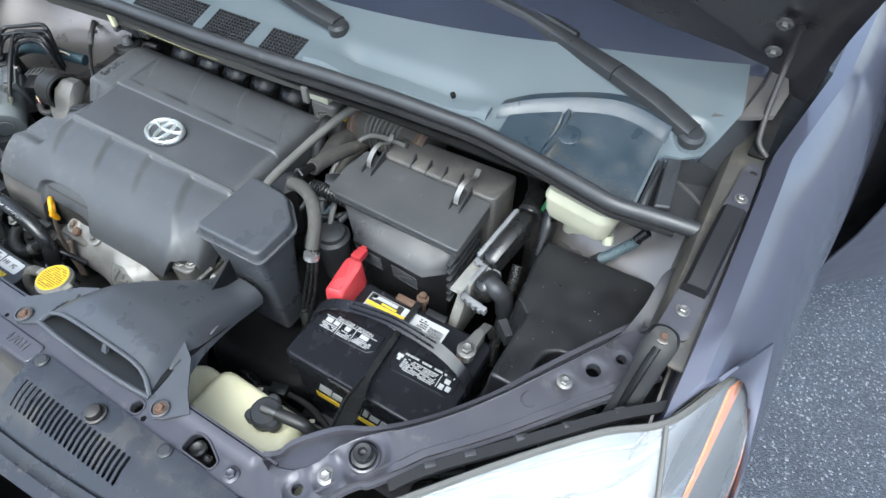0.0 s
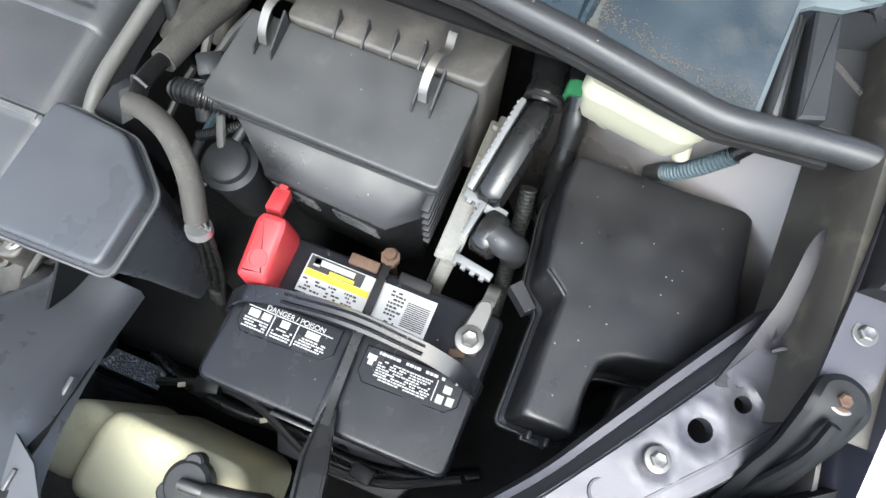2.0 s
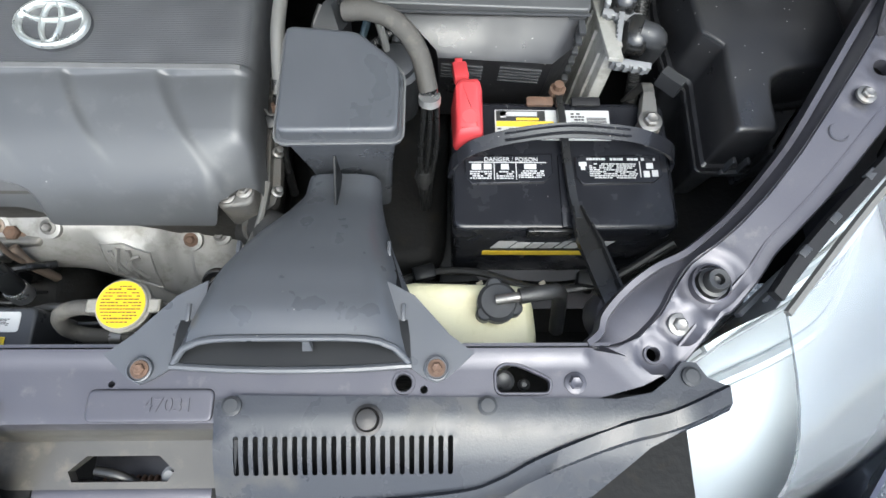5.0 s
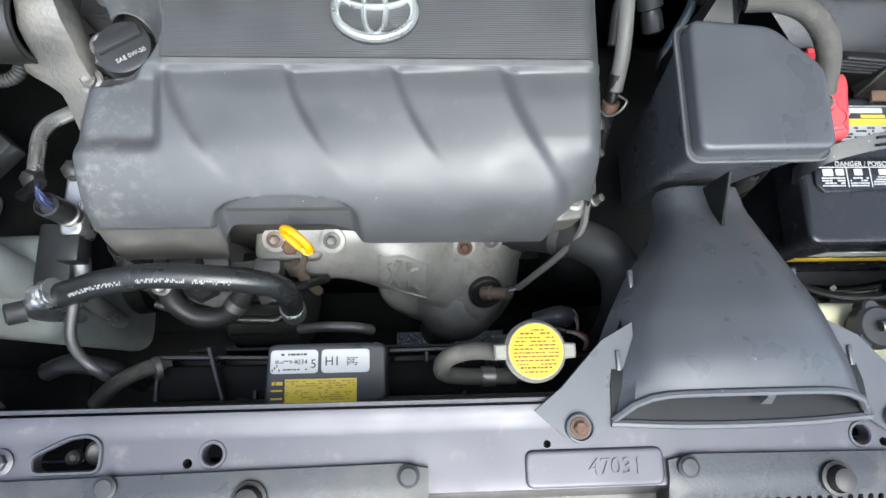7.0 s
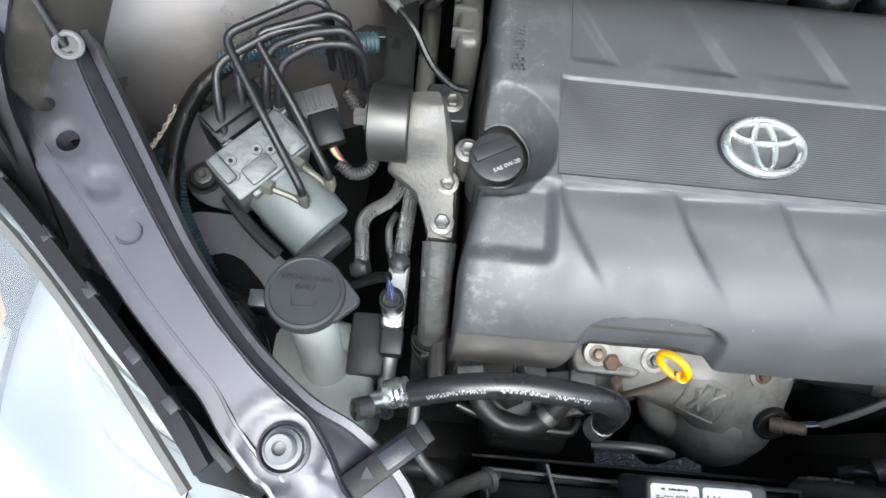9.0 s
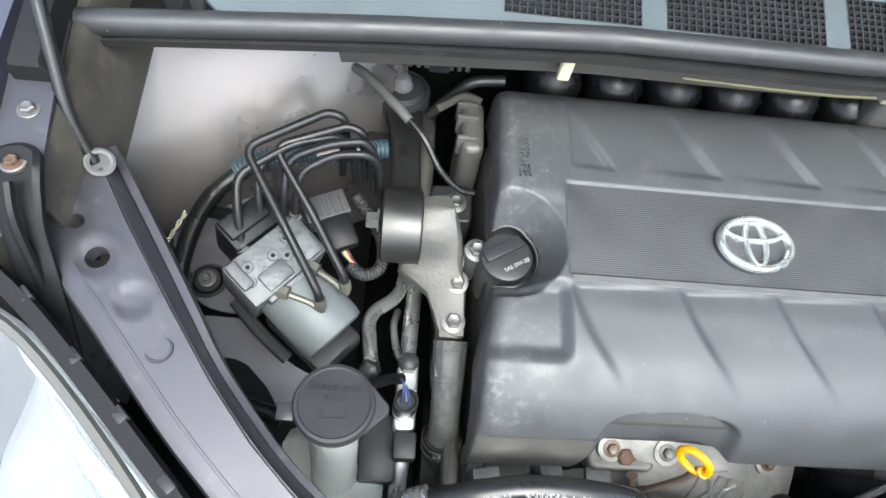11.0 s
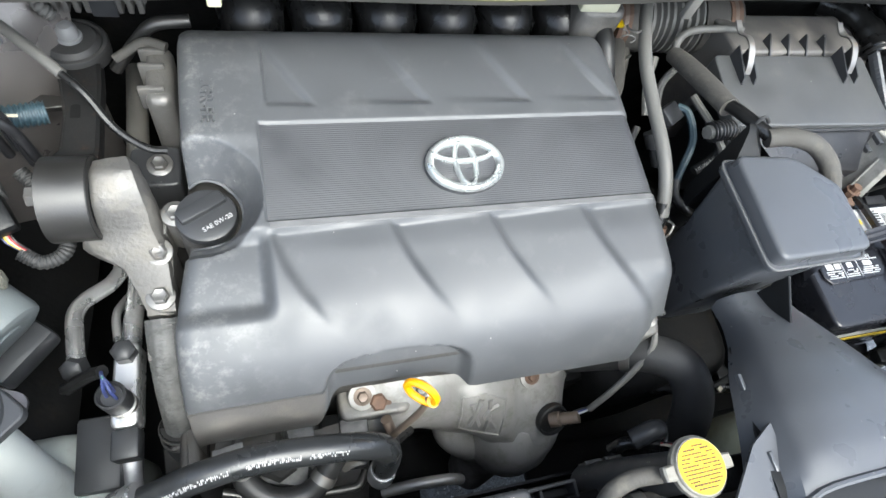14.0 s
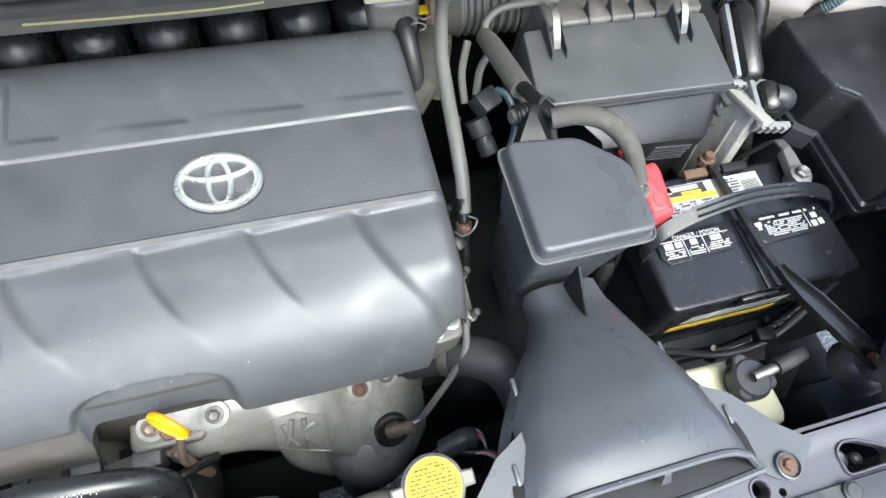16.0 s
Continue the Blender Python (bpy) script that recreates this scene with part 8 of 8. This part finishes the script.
part("neck", lathe((-0.545, 0.155, 0.62), (0.04, 0.14, 1), [(0, 0.032), (0.03, 0.026), (0.06, 0.0225), (0.215, 0.0215)], 26), M_NECK, ws, "pale filler neck")
lidw = part("lid", lathe((-0.535, 0.187, 0.842), (0.02, 0.1, 1), [(0, 0.027), (0.002, 0.0315), (0.012, 0.0325), (0.015, 0.031), (0.0155, 0.0285), (0.0145, 0.0275), (0.0145, 0)], 40), M_BLACK, ws, "black snap-on lid with raised print")
WL = pose(-0.535, 0.1885, 0.8572, -5, 1, 0)
part("tab", prism(fillet([(-0.511, 0.165), (-0.492, 0.183), (-0.492, 0.189), (-0.508, 0.206)], 0.004), [(0.845, 0), (0.853, 0), (0.854, 0.001)]), M_BLACK, lidw)
part("strap", box((-0.572, 0.181, 0.85), (0.014, 0.014, 0.005), 0.001), M_BLACK, lidw)
writing("WASHER FLUID", 0.0062, WL @ pose(0, 0.011, 0), M_BLACK, lidw, "raised_lettering", 0.0005)
writing("ONLY", 0.0062, WL @ pose(0, 0.003, 0), M_BLACK, lidw, "raised_lettering", 0.0005)
part("screen_mark", loft([[WL @ Vector((x * 0.009, y, z)) for x, z in ((-1, 0), (1, 0), (1, 0.0008), (-1, 0.0008))] for y in (-0.013, -0.0125)]), M_BLACK, lidw)
part("screen_mark", loft([[WL @ Vector((x, -0.0125 + y, z)) for x, z in ((-0.0095 - y * 0.2, 0), (-0.0085 - y * 0.2, 0), (-0.0085 - y * 0.2, 0.0008), (-0.0095 - y * 0.2, 0.0008))] for y in (0.0, 0.007)]), M_BLACK, lidw)
part("screen_mark", loft([[WL @ Vector((-x, -0.0125 + y, z)) for x, z in ((-0.0095 - y * 0.2, 0), (-0.0085 - y * 0.2, 0), (-0.0085 - y * 0.2, 0.0008), (-0.0095 - y * 0.2, 0.0008))] for y in (0.0, 0.007)]), M_BLACK, lidw)
part("overflow_wire", tube([(-0.655, 0.215, 0.74), (-0.625, 0.2, 0.735), (-0.605, 0.175, 0.71), (-0.6, 0.15, 0.68)], 0.006, 8), M_TAPE, ws)

# ---- brake pressure unit ----
ab = thing("brake_hydraulic_unit", (-0.6, 0.32, 0.66), "aluminium brake control block with a grey motor and bent black pipes", "brake unit")
AX = Vector((0.72, -0.62, -0.3)).normalized()
SIDE = AX.cross(Vector((0, 0, 1))).normalized()
UPV = SIDE.cross(AX).normalized()
RM = Matrix((SIDE, AX, UPV)).transposed().to_4x4()
BC = Vector((-0.618, 0.338, 0.775))
bm = box((0, 0, 0), (0.088, 0.05, 0.075), 0.004)
bm.transform(Matrix.Translation(BC) @ RM)
blk = part("valve_block", bm, M_VALVE, ab, "machined aluminium valve block")
for u, w, h, a, b, c in ((-0.03, 0.0, 0.038, 0.02, 0.044, 0.008), (0.036, -0.008, 0.0385, 0.012, 0.03, 0.01), (0.01, 0.012, 0.038, 0.03, 0.02, 0.006), (-0.044, 0.005, 0.01, 0.008, 0.03, 0.03), (0.0, 0.026, 0.02, 0.06, 0.008, 0.024)):
    bm = box((u, w, h), (a, b, c), 0.003)
    bm.transform(Matrix.Translation(BC) @ RM)
    part("boss", bm, M_VALVE, blk)
MO = BC + AX * 0.022 - UPV * 0.006
part("motor", lathe(MO, AX, [(0, 0.034), (0.004, 0.037), (0.064, 0.0365), (0.07, 0.035), (0.072, 0.031), (0.071, 0.014), (0.0725, 0.013), (0.073, 0.0)], 40), M_CLAY, ab, "pale grey pump motor")
bm = box((0, 0, 0), (0.066, 0.035, 0.076), 0.004)
add(bm, box((0.008, -0.004, 0.04), (0.044, 0.022, 0.01), 0.002))
bm.transform(Matrix.Translation(BC - AX * 0.044 - SIDE * 0.011) @ RM)
ctrl = part("controller", bm, M_INNER, ab, "black control module")
bm = box((0, 0, 0), (0.046, 0.03, 0.018), 0.002)
for k in range(5):
    add(bm, box((-0.017 + 0.0085 * k, -0.001, 0.0095), (0.0035, 0.022, 0.003), 0.0006))
bm.transform(Matrix.Translation((-0.572, 0.402, 0.79)) @ pose(0, 0, 0, 0, 0, 25))
part("plug", bm, M_GREYPLUG, ctrl, "grey harness plug")
bm = box((0, 0, 0), (0.03, 0.036, 0.02), 0.004)
bm.transform(Matrix.Translation((-0.555, 0.377, 0.787)) @ pose(0, 0, 0, 15, 0, 25))
part("plug_boot", bm, M_INNER, ctrl)
for k, m in enumerate((M_BLUEW, M_GOLDINK, M_WIRES, M_RED, M_INK)):
    part("wire", tube([(-0.556 + 0.002 * k, 0.37, 0.768), (-0.551 + 0.002 * k, 0.363, 0.764), (-0.543 + 0.0015 * k, 0.36, 0.752)], 0.0011, 6), m, ctrl)
for i, (u, w) in enumerate(((-0.03, 0.03), (-0.01, 0.028), (0.014, 0.03), (0.032, 0.026), (-0.02, 0.0), (0.025, 0.0), (0.0, 0.012))):
    q = BC + SIDE * u + UPV * 0.038 + AX * (w - 0.02) * 0.5
    part("port", lathe(q, UPV, [(0, 0.0056), (0.0012, 0.005), (0.0012, 0.0023), (-0.001, 0.0021)], 14), M_VALVE, blk)
    # dark disc stands for the shade in an uncut port
    part("port_hole", lathe(q, UPV, [(-0.001, 0.0021), (0.0004, 0.0021), (0.0004, 0)], 12), M_DARK, blk)
LINES = [
    [(-0.564, 0.294, 0.795), (-0.566, 0.300, 0.808), (-0.602, 0.352, 0.845), (-0.642, 0.413, 0.872), (-0.571, 0.458, 0.878), (-0.555, 0.456, 0.875), (-0.553, 0.45, 0.82)],
    [(-0.543, 0.316, 0.79), (-0.545, 0.322, 0.803), (-0.578, 0.368, 0.84), (-0.617, 0.420, 0.868), (-0.55, 0.447, 0.874), (-0.535, 0.443, 0.87), (-0.535, 0.44, 0.80)],
    [(-0.642, 0.338, 0.812), (-0.645, 0.36, 0.84), (-0.647, 0.388, 0.862), (-0.6, 0.425, 0.868), (-0.56, 0.44, 0.866), (-0.545, 0.437, 0.85), (-0.545, 0.44, 0.79)],
    [(-0.628, 0.362, 0.812), (-0.629, 0.378, 0.84), (-0.63, 0.402, 0.862), (-0.585, 0.44, 0.866), (-0.555, 0.446, 0.864), (-0.56, 0.45, 0.79)],
    [(-0.610, 0.372, 0.812), (-0.607, 0.388, 0.84), (-0.604, 0.411, 0.862), (-0.565, 0.425, 0.872), (-0.533, 0.43, 0.874), (-0.524, 0.427, 0.86), (-0.525, 0.43, 0.79)],
    [(-0.598, 0.376, 0.812), (-0.595, 0.385, 0.835), (-0.592, 0.402, 0.855), (-0.56, 0.418, 0.866), (-0.528, 0.421, 0.866), (-0.518, 0.42, 0.85), (-0.517, 0.425, 0.79)],
]
for i, pts in enumerate(LINES):
    ln_ = part("brake_pipe", bent(pts, 0.0043, 0.014, 10), M_BRAKEPIPE, ab, "bent black brake pipe")
    if i < 2:
        a, b = Vector(pts[0]), Vector(pts[1])
        c = BC + SIDE * (0.016 if i == 0 else -0.022) + UPV * 0.03 + AX * 0.026
        d = (a - b).normalized()
        part("nut", lathe(a - d * 0.006, d, [(0, 0.006), (0.01, 0.006), (0.012, 0.0045)], 8), M_FITTING, ln_)
        part("union", tube([a, a + d * 0.008, a.lerp(c, 0.3) + Vector((0, 0, -0.006)), a.lerp(c, 0.7) + Vector((0, 0, -0.003)), c], 0.0034, 8), M_FITTING, ln_, "tan metal pipe end")
        part("end", lathe(c, (a - c).normalized(), [(-0.004, 0.0072), (0.008, 0.0072), (0.009, 0.0045)], 6), M_FITTING, ln_)
    else:
        part("nut", lathe(Vector(pts[0]) + Vector((0, 0, -0.008)), (0, 0.1, 1), [(0, 0.007), (0.01, 0.007), (0.012, 0.005), (0.016, 0.005)], 6), M_STEEL, ln_)
br = part("bracket", plate(fillet([(-0.758, 0.40), (-0.75, 0.44), (-0.72, 0.455), (-0.66, 0.455), (-0.614, 0.43), (-0.63, 0.37), (-0.66, 0.318), (-0.712, 0.325), (-0.738, 0.36)], 0.02), [circle(-0.706, 0.3535, 0.0185, 24)], lambda x, y: 0.694 + 0.03 * sstep(0.39, 0.45, y) - 0.012 * sstep(0.34, 0.315, y), 0.004, 0.008), M_BAYPAINT, ab, "painted mounting bracket")
part("bracket_rim", circle_ring(-0.706, 0.3535, 0.6945, 0.0195, 0.0022), M_RAIL, br)
part("lower_panel", plate(fillet([(-0.722, 0.315), (-0.65, 0.317), (-0.607, 0.268), (-0.556, 0.248), (-0.566, 0.22), (-0.64, 0.215), (-0.69, 0.255)], 0.02), [], lambda x, y: 0.678 + 0.12 * max(0.0, -0.66 - x) - 0.2 * max(0.0, 0.27 - y), 0.004, 0.012), M_BAYPAINT, ab, "painted lower panel")
part("rubber_mount", lathe((-0.706, 0.3535, 0.6880), (0.05, -0.1, 1), [(0, 0.0165), (0.008, 0.0165), (0.012, 0.014), (0.012, 0.0105), (0.009, 0.0095)], 26), M_RUBBER, ab)
part("washer", lathe((-0.706, 0.3535, 0.6990), (0.05, -0.1, 1), [(0, 0.0098), (0.0015, 0.0098), (0.002, 0.0085), (0.002, 0)], 22), M_STEEL, ab)
part("bolt", bolt_mesh((-0.706, 0.3535, 0.7010), r=0.0048), M_STEEL, ab)
part("foot", box((-0.58, 0.30, 0.70), (0.09, 0.06, 0.03), 0.006, (0, 0, -40)), M_BLACK, ab)
part("arm", tube([(-0.66, 0.315, 0.735), (-0.63, 0.285, 0.725), (-0.6, 0.262, 0.715)], 0.007, 8), M_BLACK, ab)

part("plug_conduit", tube([(-0.546, 0.36, 0.75), (-0.53, 0.352, 0.742), (-0.513, 0.362, 0.74), (-0.511, 0.385, 0.745), (-0.522, 0.41, 0.755), (-0.545, 0.435, 0.77)], 0.0072, 12, rings=0.0008, pitch=0.0036), M_HOSE, ctrl)
# wiring on the side panel
sw = thing("side_harness", (-0.66, 0.36, 0.7), "taped wiring harness with ribbed blue grey conduit", "wiring")
part("conduit", tube([(-0.668, 0.43, 0.805), (-0.64, 0.445, 0.81), (-0.6, 0.456, 0.812), (-0.56, 0.463, 0.81), (-0.515, 0.478, 0.802)], 0.0115, 14, rings=0.0018, pitch=0.0045), M_LOOM, sw)
part("taped_run", tube([(-0.655, 0.437, 0.807), (-0.69, 0.408, 0.79), (-0.712, 0.37, 0.765), (-0.72, 0.32, 0.735), (-0.70, 0.27, 0.715), (-0.66, 0.225, 0.70), (-0.6, 0.205, 0.695)], 0.0095, 12), M_TAPE, sw)
part("taped_run", tube([(-0.73, 0.36, 0.74), (-0.715, 0.3, 0.72), (-0.68, 0.24, 0.70), (-0.655, 0.2, 0.68)], 0.014, 12, rings=0.0016, pitch=0.0045), M_LOOM, sw)
part("lower_run", tube([(-0.70, 0.4, 0.775), (-0.66, 0.405, 0.745), (-0.63, 0.39, 0.73)], 0.008, 10), M_TAPE, sw)
for k in range(2):
    for path in ([(-0.722, 0.4, 0.765), (-0.735, 0.372, 0.756), (-0.742, 0.352, 0.756), (-0.75, 0.34, 0.745)], [(-0.742, 0.36, 0.75), (-0.746, 0.343, 0.77), (-0.752, 0.332, 0.782), (-0.762, 0.322, 0.78)]):
        pts = smooth_path(path, 16)
        part("pale_wire", tube([q + Vector((0, 0.0026 * math.sin(i * 0.55 + math.pi * k), 0.0026 * math.cos(i * 0.55 + math.pi * k))) for i, q in enumerate(pts)], 0.0013, 6, smooth=False), M_WIRES, sw)
for k in range(3):
    part("bare_wire", tube([(-0.6 + 0.015 * k, 0.448, 0.822), (-0.575 + 0.015 * k, 0.455, 0.826), (-0.55 + 0.01 * k, 0.46, 0.82)], 0.0016, 6), M_WIRES, sw)

# ---- engine mount ----
em = thing("engine_mount", (-0.49, 0.39, 0.7), "black round engine mount with a rough cast bracket", "engine mount")
part("bush", lathe((-0.513, 0.39, 0.788), (1, 0, 0), [(0, 0.034), (0.002, 0.039), (0.04, 0.039), (0.042, 0.035), (0.036, 0.03), (0.036, 0)], 36), M_SATIN, em, "round satin black steel bush")
part("rust_rim", lathe((-0.4735, 0.39, 0.788), (1, 0, 0), [(0, 0.039), (0.0012, 0.039), (0.0012, 0.031), (0, 0.031)], 36), M_ARM, em)
part("nut", lathe((-0.516, 0.395, 0.788), (-1, 0, 0), [(0, 0.014), (0.002, 0.014), (0.002, 0.0095), (0.013, 0.0095), (0.014, 0.007)], 6), M_STEEL, em)
cast = part("cast_bracket", soften(loft([[(-0.474, 0.415, 0.812), (-0.444, 0.42, 0.812), (-0.44, 0.425, 0.79), (-0.478, 0.42, 0.785)], [(-0.476, 0.395, 0.818), (-0.438, 0.4, 0.818), (-0.43, 0.405, 0.785), (-0.478, 0.4, 0.775)], [(-0.478, 0.372, 0.806), (-0.432, 0.38, 0.805), (-0.422, 0.385, 0.765), (-0.49, 0.375, 0.75)], [(-0.495, 0.352, 0.765), (-0.427, 0.357, 0.775), (-0.42, 0.36, 0.745), (-0.495, 0.36, 0.735)], [(-0.462, 0.335, 0.752), (-0.418, 0.332, 0.757), (-0.418, 0.335, 0.73), (-0.455, 0.34, 0.72)], [(-0.443, 0.29, 0.735), (-0.416, 0.288, 0.738), (-0.416, 0.29, 0.70), (-0.443, 0.292, 0.70)]]), 0.0005, 2), M_ALU, em, "rough cast aluminium bracket")
for x, y, z in ((-0.428, 0.343, 0.757), (-0.43, 0.305, 0.741)):
    part("washer", lathe((x, y, z - 0.001), (0, -0.2, 1), [(0, 0.0118), (0.0022, 0.0112), (0.003, 0.009)], 20), M_STEEL, cast)
    part("bolt", bolt_mesh((x, y, z + 0.001), (0, -0.2, 1), 0.0072), M_STEEL, cast)
part("arm", loft([[(x0, y, z + 0.004), (x0 + 0.003, y, z + 0.007), (x1 - 0.003, y, z + 0.007), (x1, y, z + 0.004), (x1, y, z - 0.012), (x1 - 0.003, y, z - 0.012), (x1 - 0.003, y, z), (x0 + 0.003, y, z), (x0 + 0.003, y, z - 0.012), (x0, y, z - 0.012)] for y, z, x0, x1 in ((0.42, 0.796, -0.514, -0.472), (0.432, 0.79, -0.512, -0.473), (0.445, 0.783, -0.508, -0.474), (0.49, 0.779, -0.508, -0.476), (0.53, 0.779, -0.514, -0.476), (0.56, 0.78, -0.522, -0.478), (0.585, 0.781, -0.522, -0.486))]), M_ARM, em, "black steel torque arm with rust spots")
# near-black patch stands for the shaded hole; the arm is not cut
part("slot", prism(fillet([(-0.501, 0.474), (-0.492, 0.474), (-0.492, 0.5), (-0.501, 0.5)], 0.004), [(0.784, 0), (0.7866, 0)]), M_DARK, em)
part("rear_bush", lathe((-0.503, 0.578, 0.775), (0, 0.03, 1), [(0, 0.034), (0.014, 0.0345), (0.017, 0.033), (0.018, 0.03), (0.016, 0.028), (0.021, 0.024), (0.022, 0.012)], 32), M_HOSE, em, "dull black rubber rear bush")
part("dome_nut", lathe((-0.503, 0.578, 0.796), (0, 0.03, 1), [(0, 0.0125), (0.004, 0.0125), (0.005, 0.0105), (0.013, 0.01), (0.017, 0.007), (0.018, 0)], 18), M_LEVER, em, "pale stained dome nut")
part("side_lug", prism(fillet([(-0.57, 0.515), (-0.51, 0.522), (-0.51, 0.535), (-0.562, 0.54)], 0.004), [(0.752, 0), (0.758, 0), (0.759, 0.001)]), M_SATIN, em, "steel bracket lug beside the arm")
# ground strap and ballast resistor by the firewall
gs = thing("earth_strap", (-0.5, 0.52, 0.8), "pale sleeved earth cable on a rusty bolt", "cable")
part("lug", prism(fillet([(-0.6, 0.6), (-0.57, 0.6), (-0.545, 0.54), (-0.56, 0.532), (-0.597, 0.575)], 0.004), [(0.825, 0), (0.83, 0)]), M_LEVER, gs)
part("bolt", bolt_mesh((-0.583, 0.582, 0.832), r=0.009), M_RUST, gs)
part("sleeve", tube([(-0.57, 0.565, 0.838), (-0.545, 0.545, 0.845), (-0.51, 0.51, 0.842), (-0.492, 0.492, 0.837)], 0.0055, 10), M_GREYHOSE, gs)
part("cable", tube([(-0.495, 0.495, 0.838), (-0.475, 0.475, 0.83), (-0.455, 0.452, 0.808), (-0.432, 0.442, 0.79), (-0.415, 0.442, 0.785)], 0.0038, 8), M_TAPE, gs)
rs = thing("ballast_resistor", (-0.465, 0.6, 0.82), "finned pale metal resistor block with a black strap", "resistor")
for k in range(9):
    part("fin", box((-0.505 + 0.0095 * k, 0.592, 0.845), (0.0055, 0.022, 0.04), 0.0015), M_ALU, rs)
part("core", box((-0.467, 0.6, 0.842), (0.085, 0.016, 0.03), 0.002), M_ALU, rs)
part("strap", box((-0.462, 0.582, 0.845), (0.024, 0.006, 0.046), 0.002), M_BLACK, rs)
part("cable", tube([(-0.53, 0.6, 0.85), (-0.515, 0.575, 0.84), (-0.505, 0.57, 0.83)], 0.007, 10, rings=0.0012, pitch=0.004), M_GREYHOSE, rs)
hp = thing("heater_pipe", (-0.44, 0.58, 0.78), "dark steel heater pipe behind the engine", "pipe")
part("pipe", bent([(-0.468, 0.565, 0.765), (-0.452, 0.57, 0.785), (-0.422, 0.572, 0.823), (-0.385, 0.575, 0.824)], 0.0068, 0.014), M_SATIN, hp)
part("hose", tube([(-0.467, 0.66, 0.69), (-0.466, 0.6, 0.685), (-0.466, 0.54, 0.68), (-0.467, 0.49, 0.67), (-0.468, 0.44, 0.65)], 0.0125, 14), M_GREYHOSE, hp, "grey heater hose")
part("pipe", bent([(-0.46, 0.545, 0.8), (-0.43, 0.56, 0.812), (-0.41, 0.552, 0.81)], 0.005, 0.012), M_FOAM, hp)

# ---- hood stay and latch lever ----
hs = thing("hood_stay", (-0.745, 0.36, 0.9), "thin black hood stay rod in a pale grommet", "rod")
part("rod", bent([(-0.733, 0.347, 0.925), (-0.742, 0.362, 0.96), (-0.752, 0.42, 1.03), (-0.765, 0.55, 1.3)], 0.005, 0.02), M_GLOSSBLACK, hs)
part("grommet", lathe((-0.727, 0.345, 0.928), (0.35, -0.3, 0.8), [(-0.003, 0.0105), (0.002, 0.011), (0.004, 0.009), (0.002, 0.0068), (-0.003, 0.0068)], 22), M_LEVER, hs, "pale plastic grommet")
lv = thing("prop_clip", (-0.457, 0.068, 0.85), "black plastic clip with a moulded arrow", "clip")
m = pose(-0.457, 0.068, 0.862, 0, 0, 40)
bm = box((0, 0, 0), (0.062, 0.02, 0.012), 0.002)
add(bm, box((0.034, 0, 0.002), (0.008, 0.017, 0.008), 0.001))
bm.transform(m)
part("body", bm, M_INNER, lv)
bm = box((0.01, 0, 0.0065), (0.024, 0.013, 0.002), 0.0005)
bm.transform(m)
part("window", bm, M_GRILLE, lv)
bm = loft([[m @ Vector(p) for p in ((-0.02, 0, 0.006), (-0.012, 0.005, 0.006), (-0.012, -0.005, 0.006))], [m @ Vector(p) for p in ((-0.02, 0, 0.0072), (-0.012, 0.005, 0.0072), (-0.012, -0.005, 0.0072))]])
part("arrow", bm, M_GRILLE, lv)
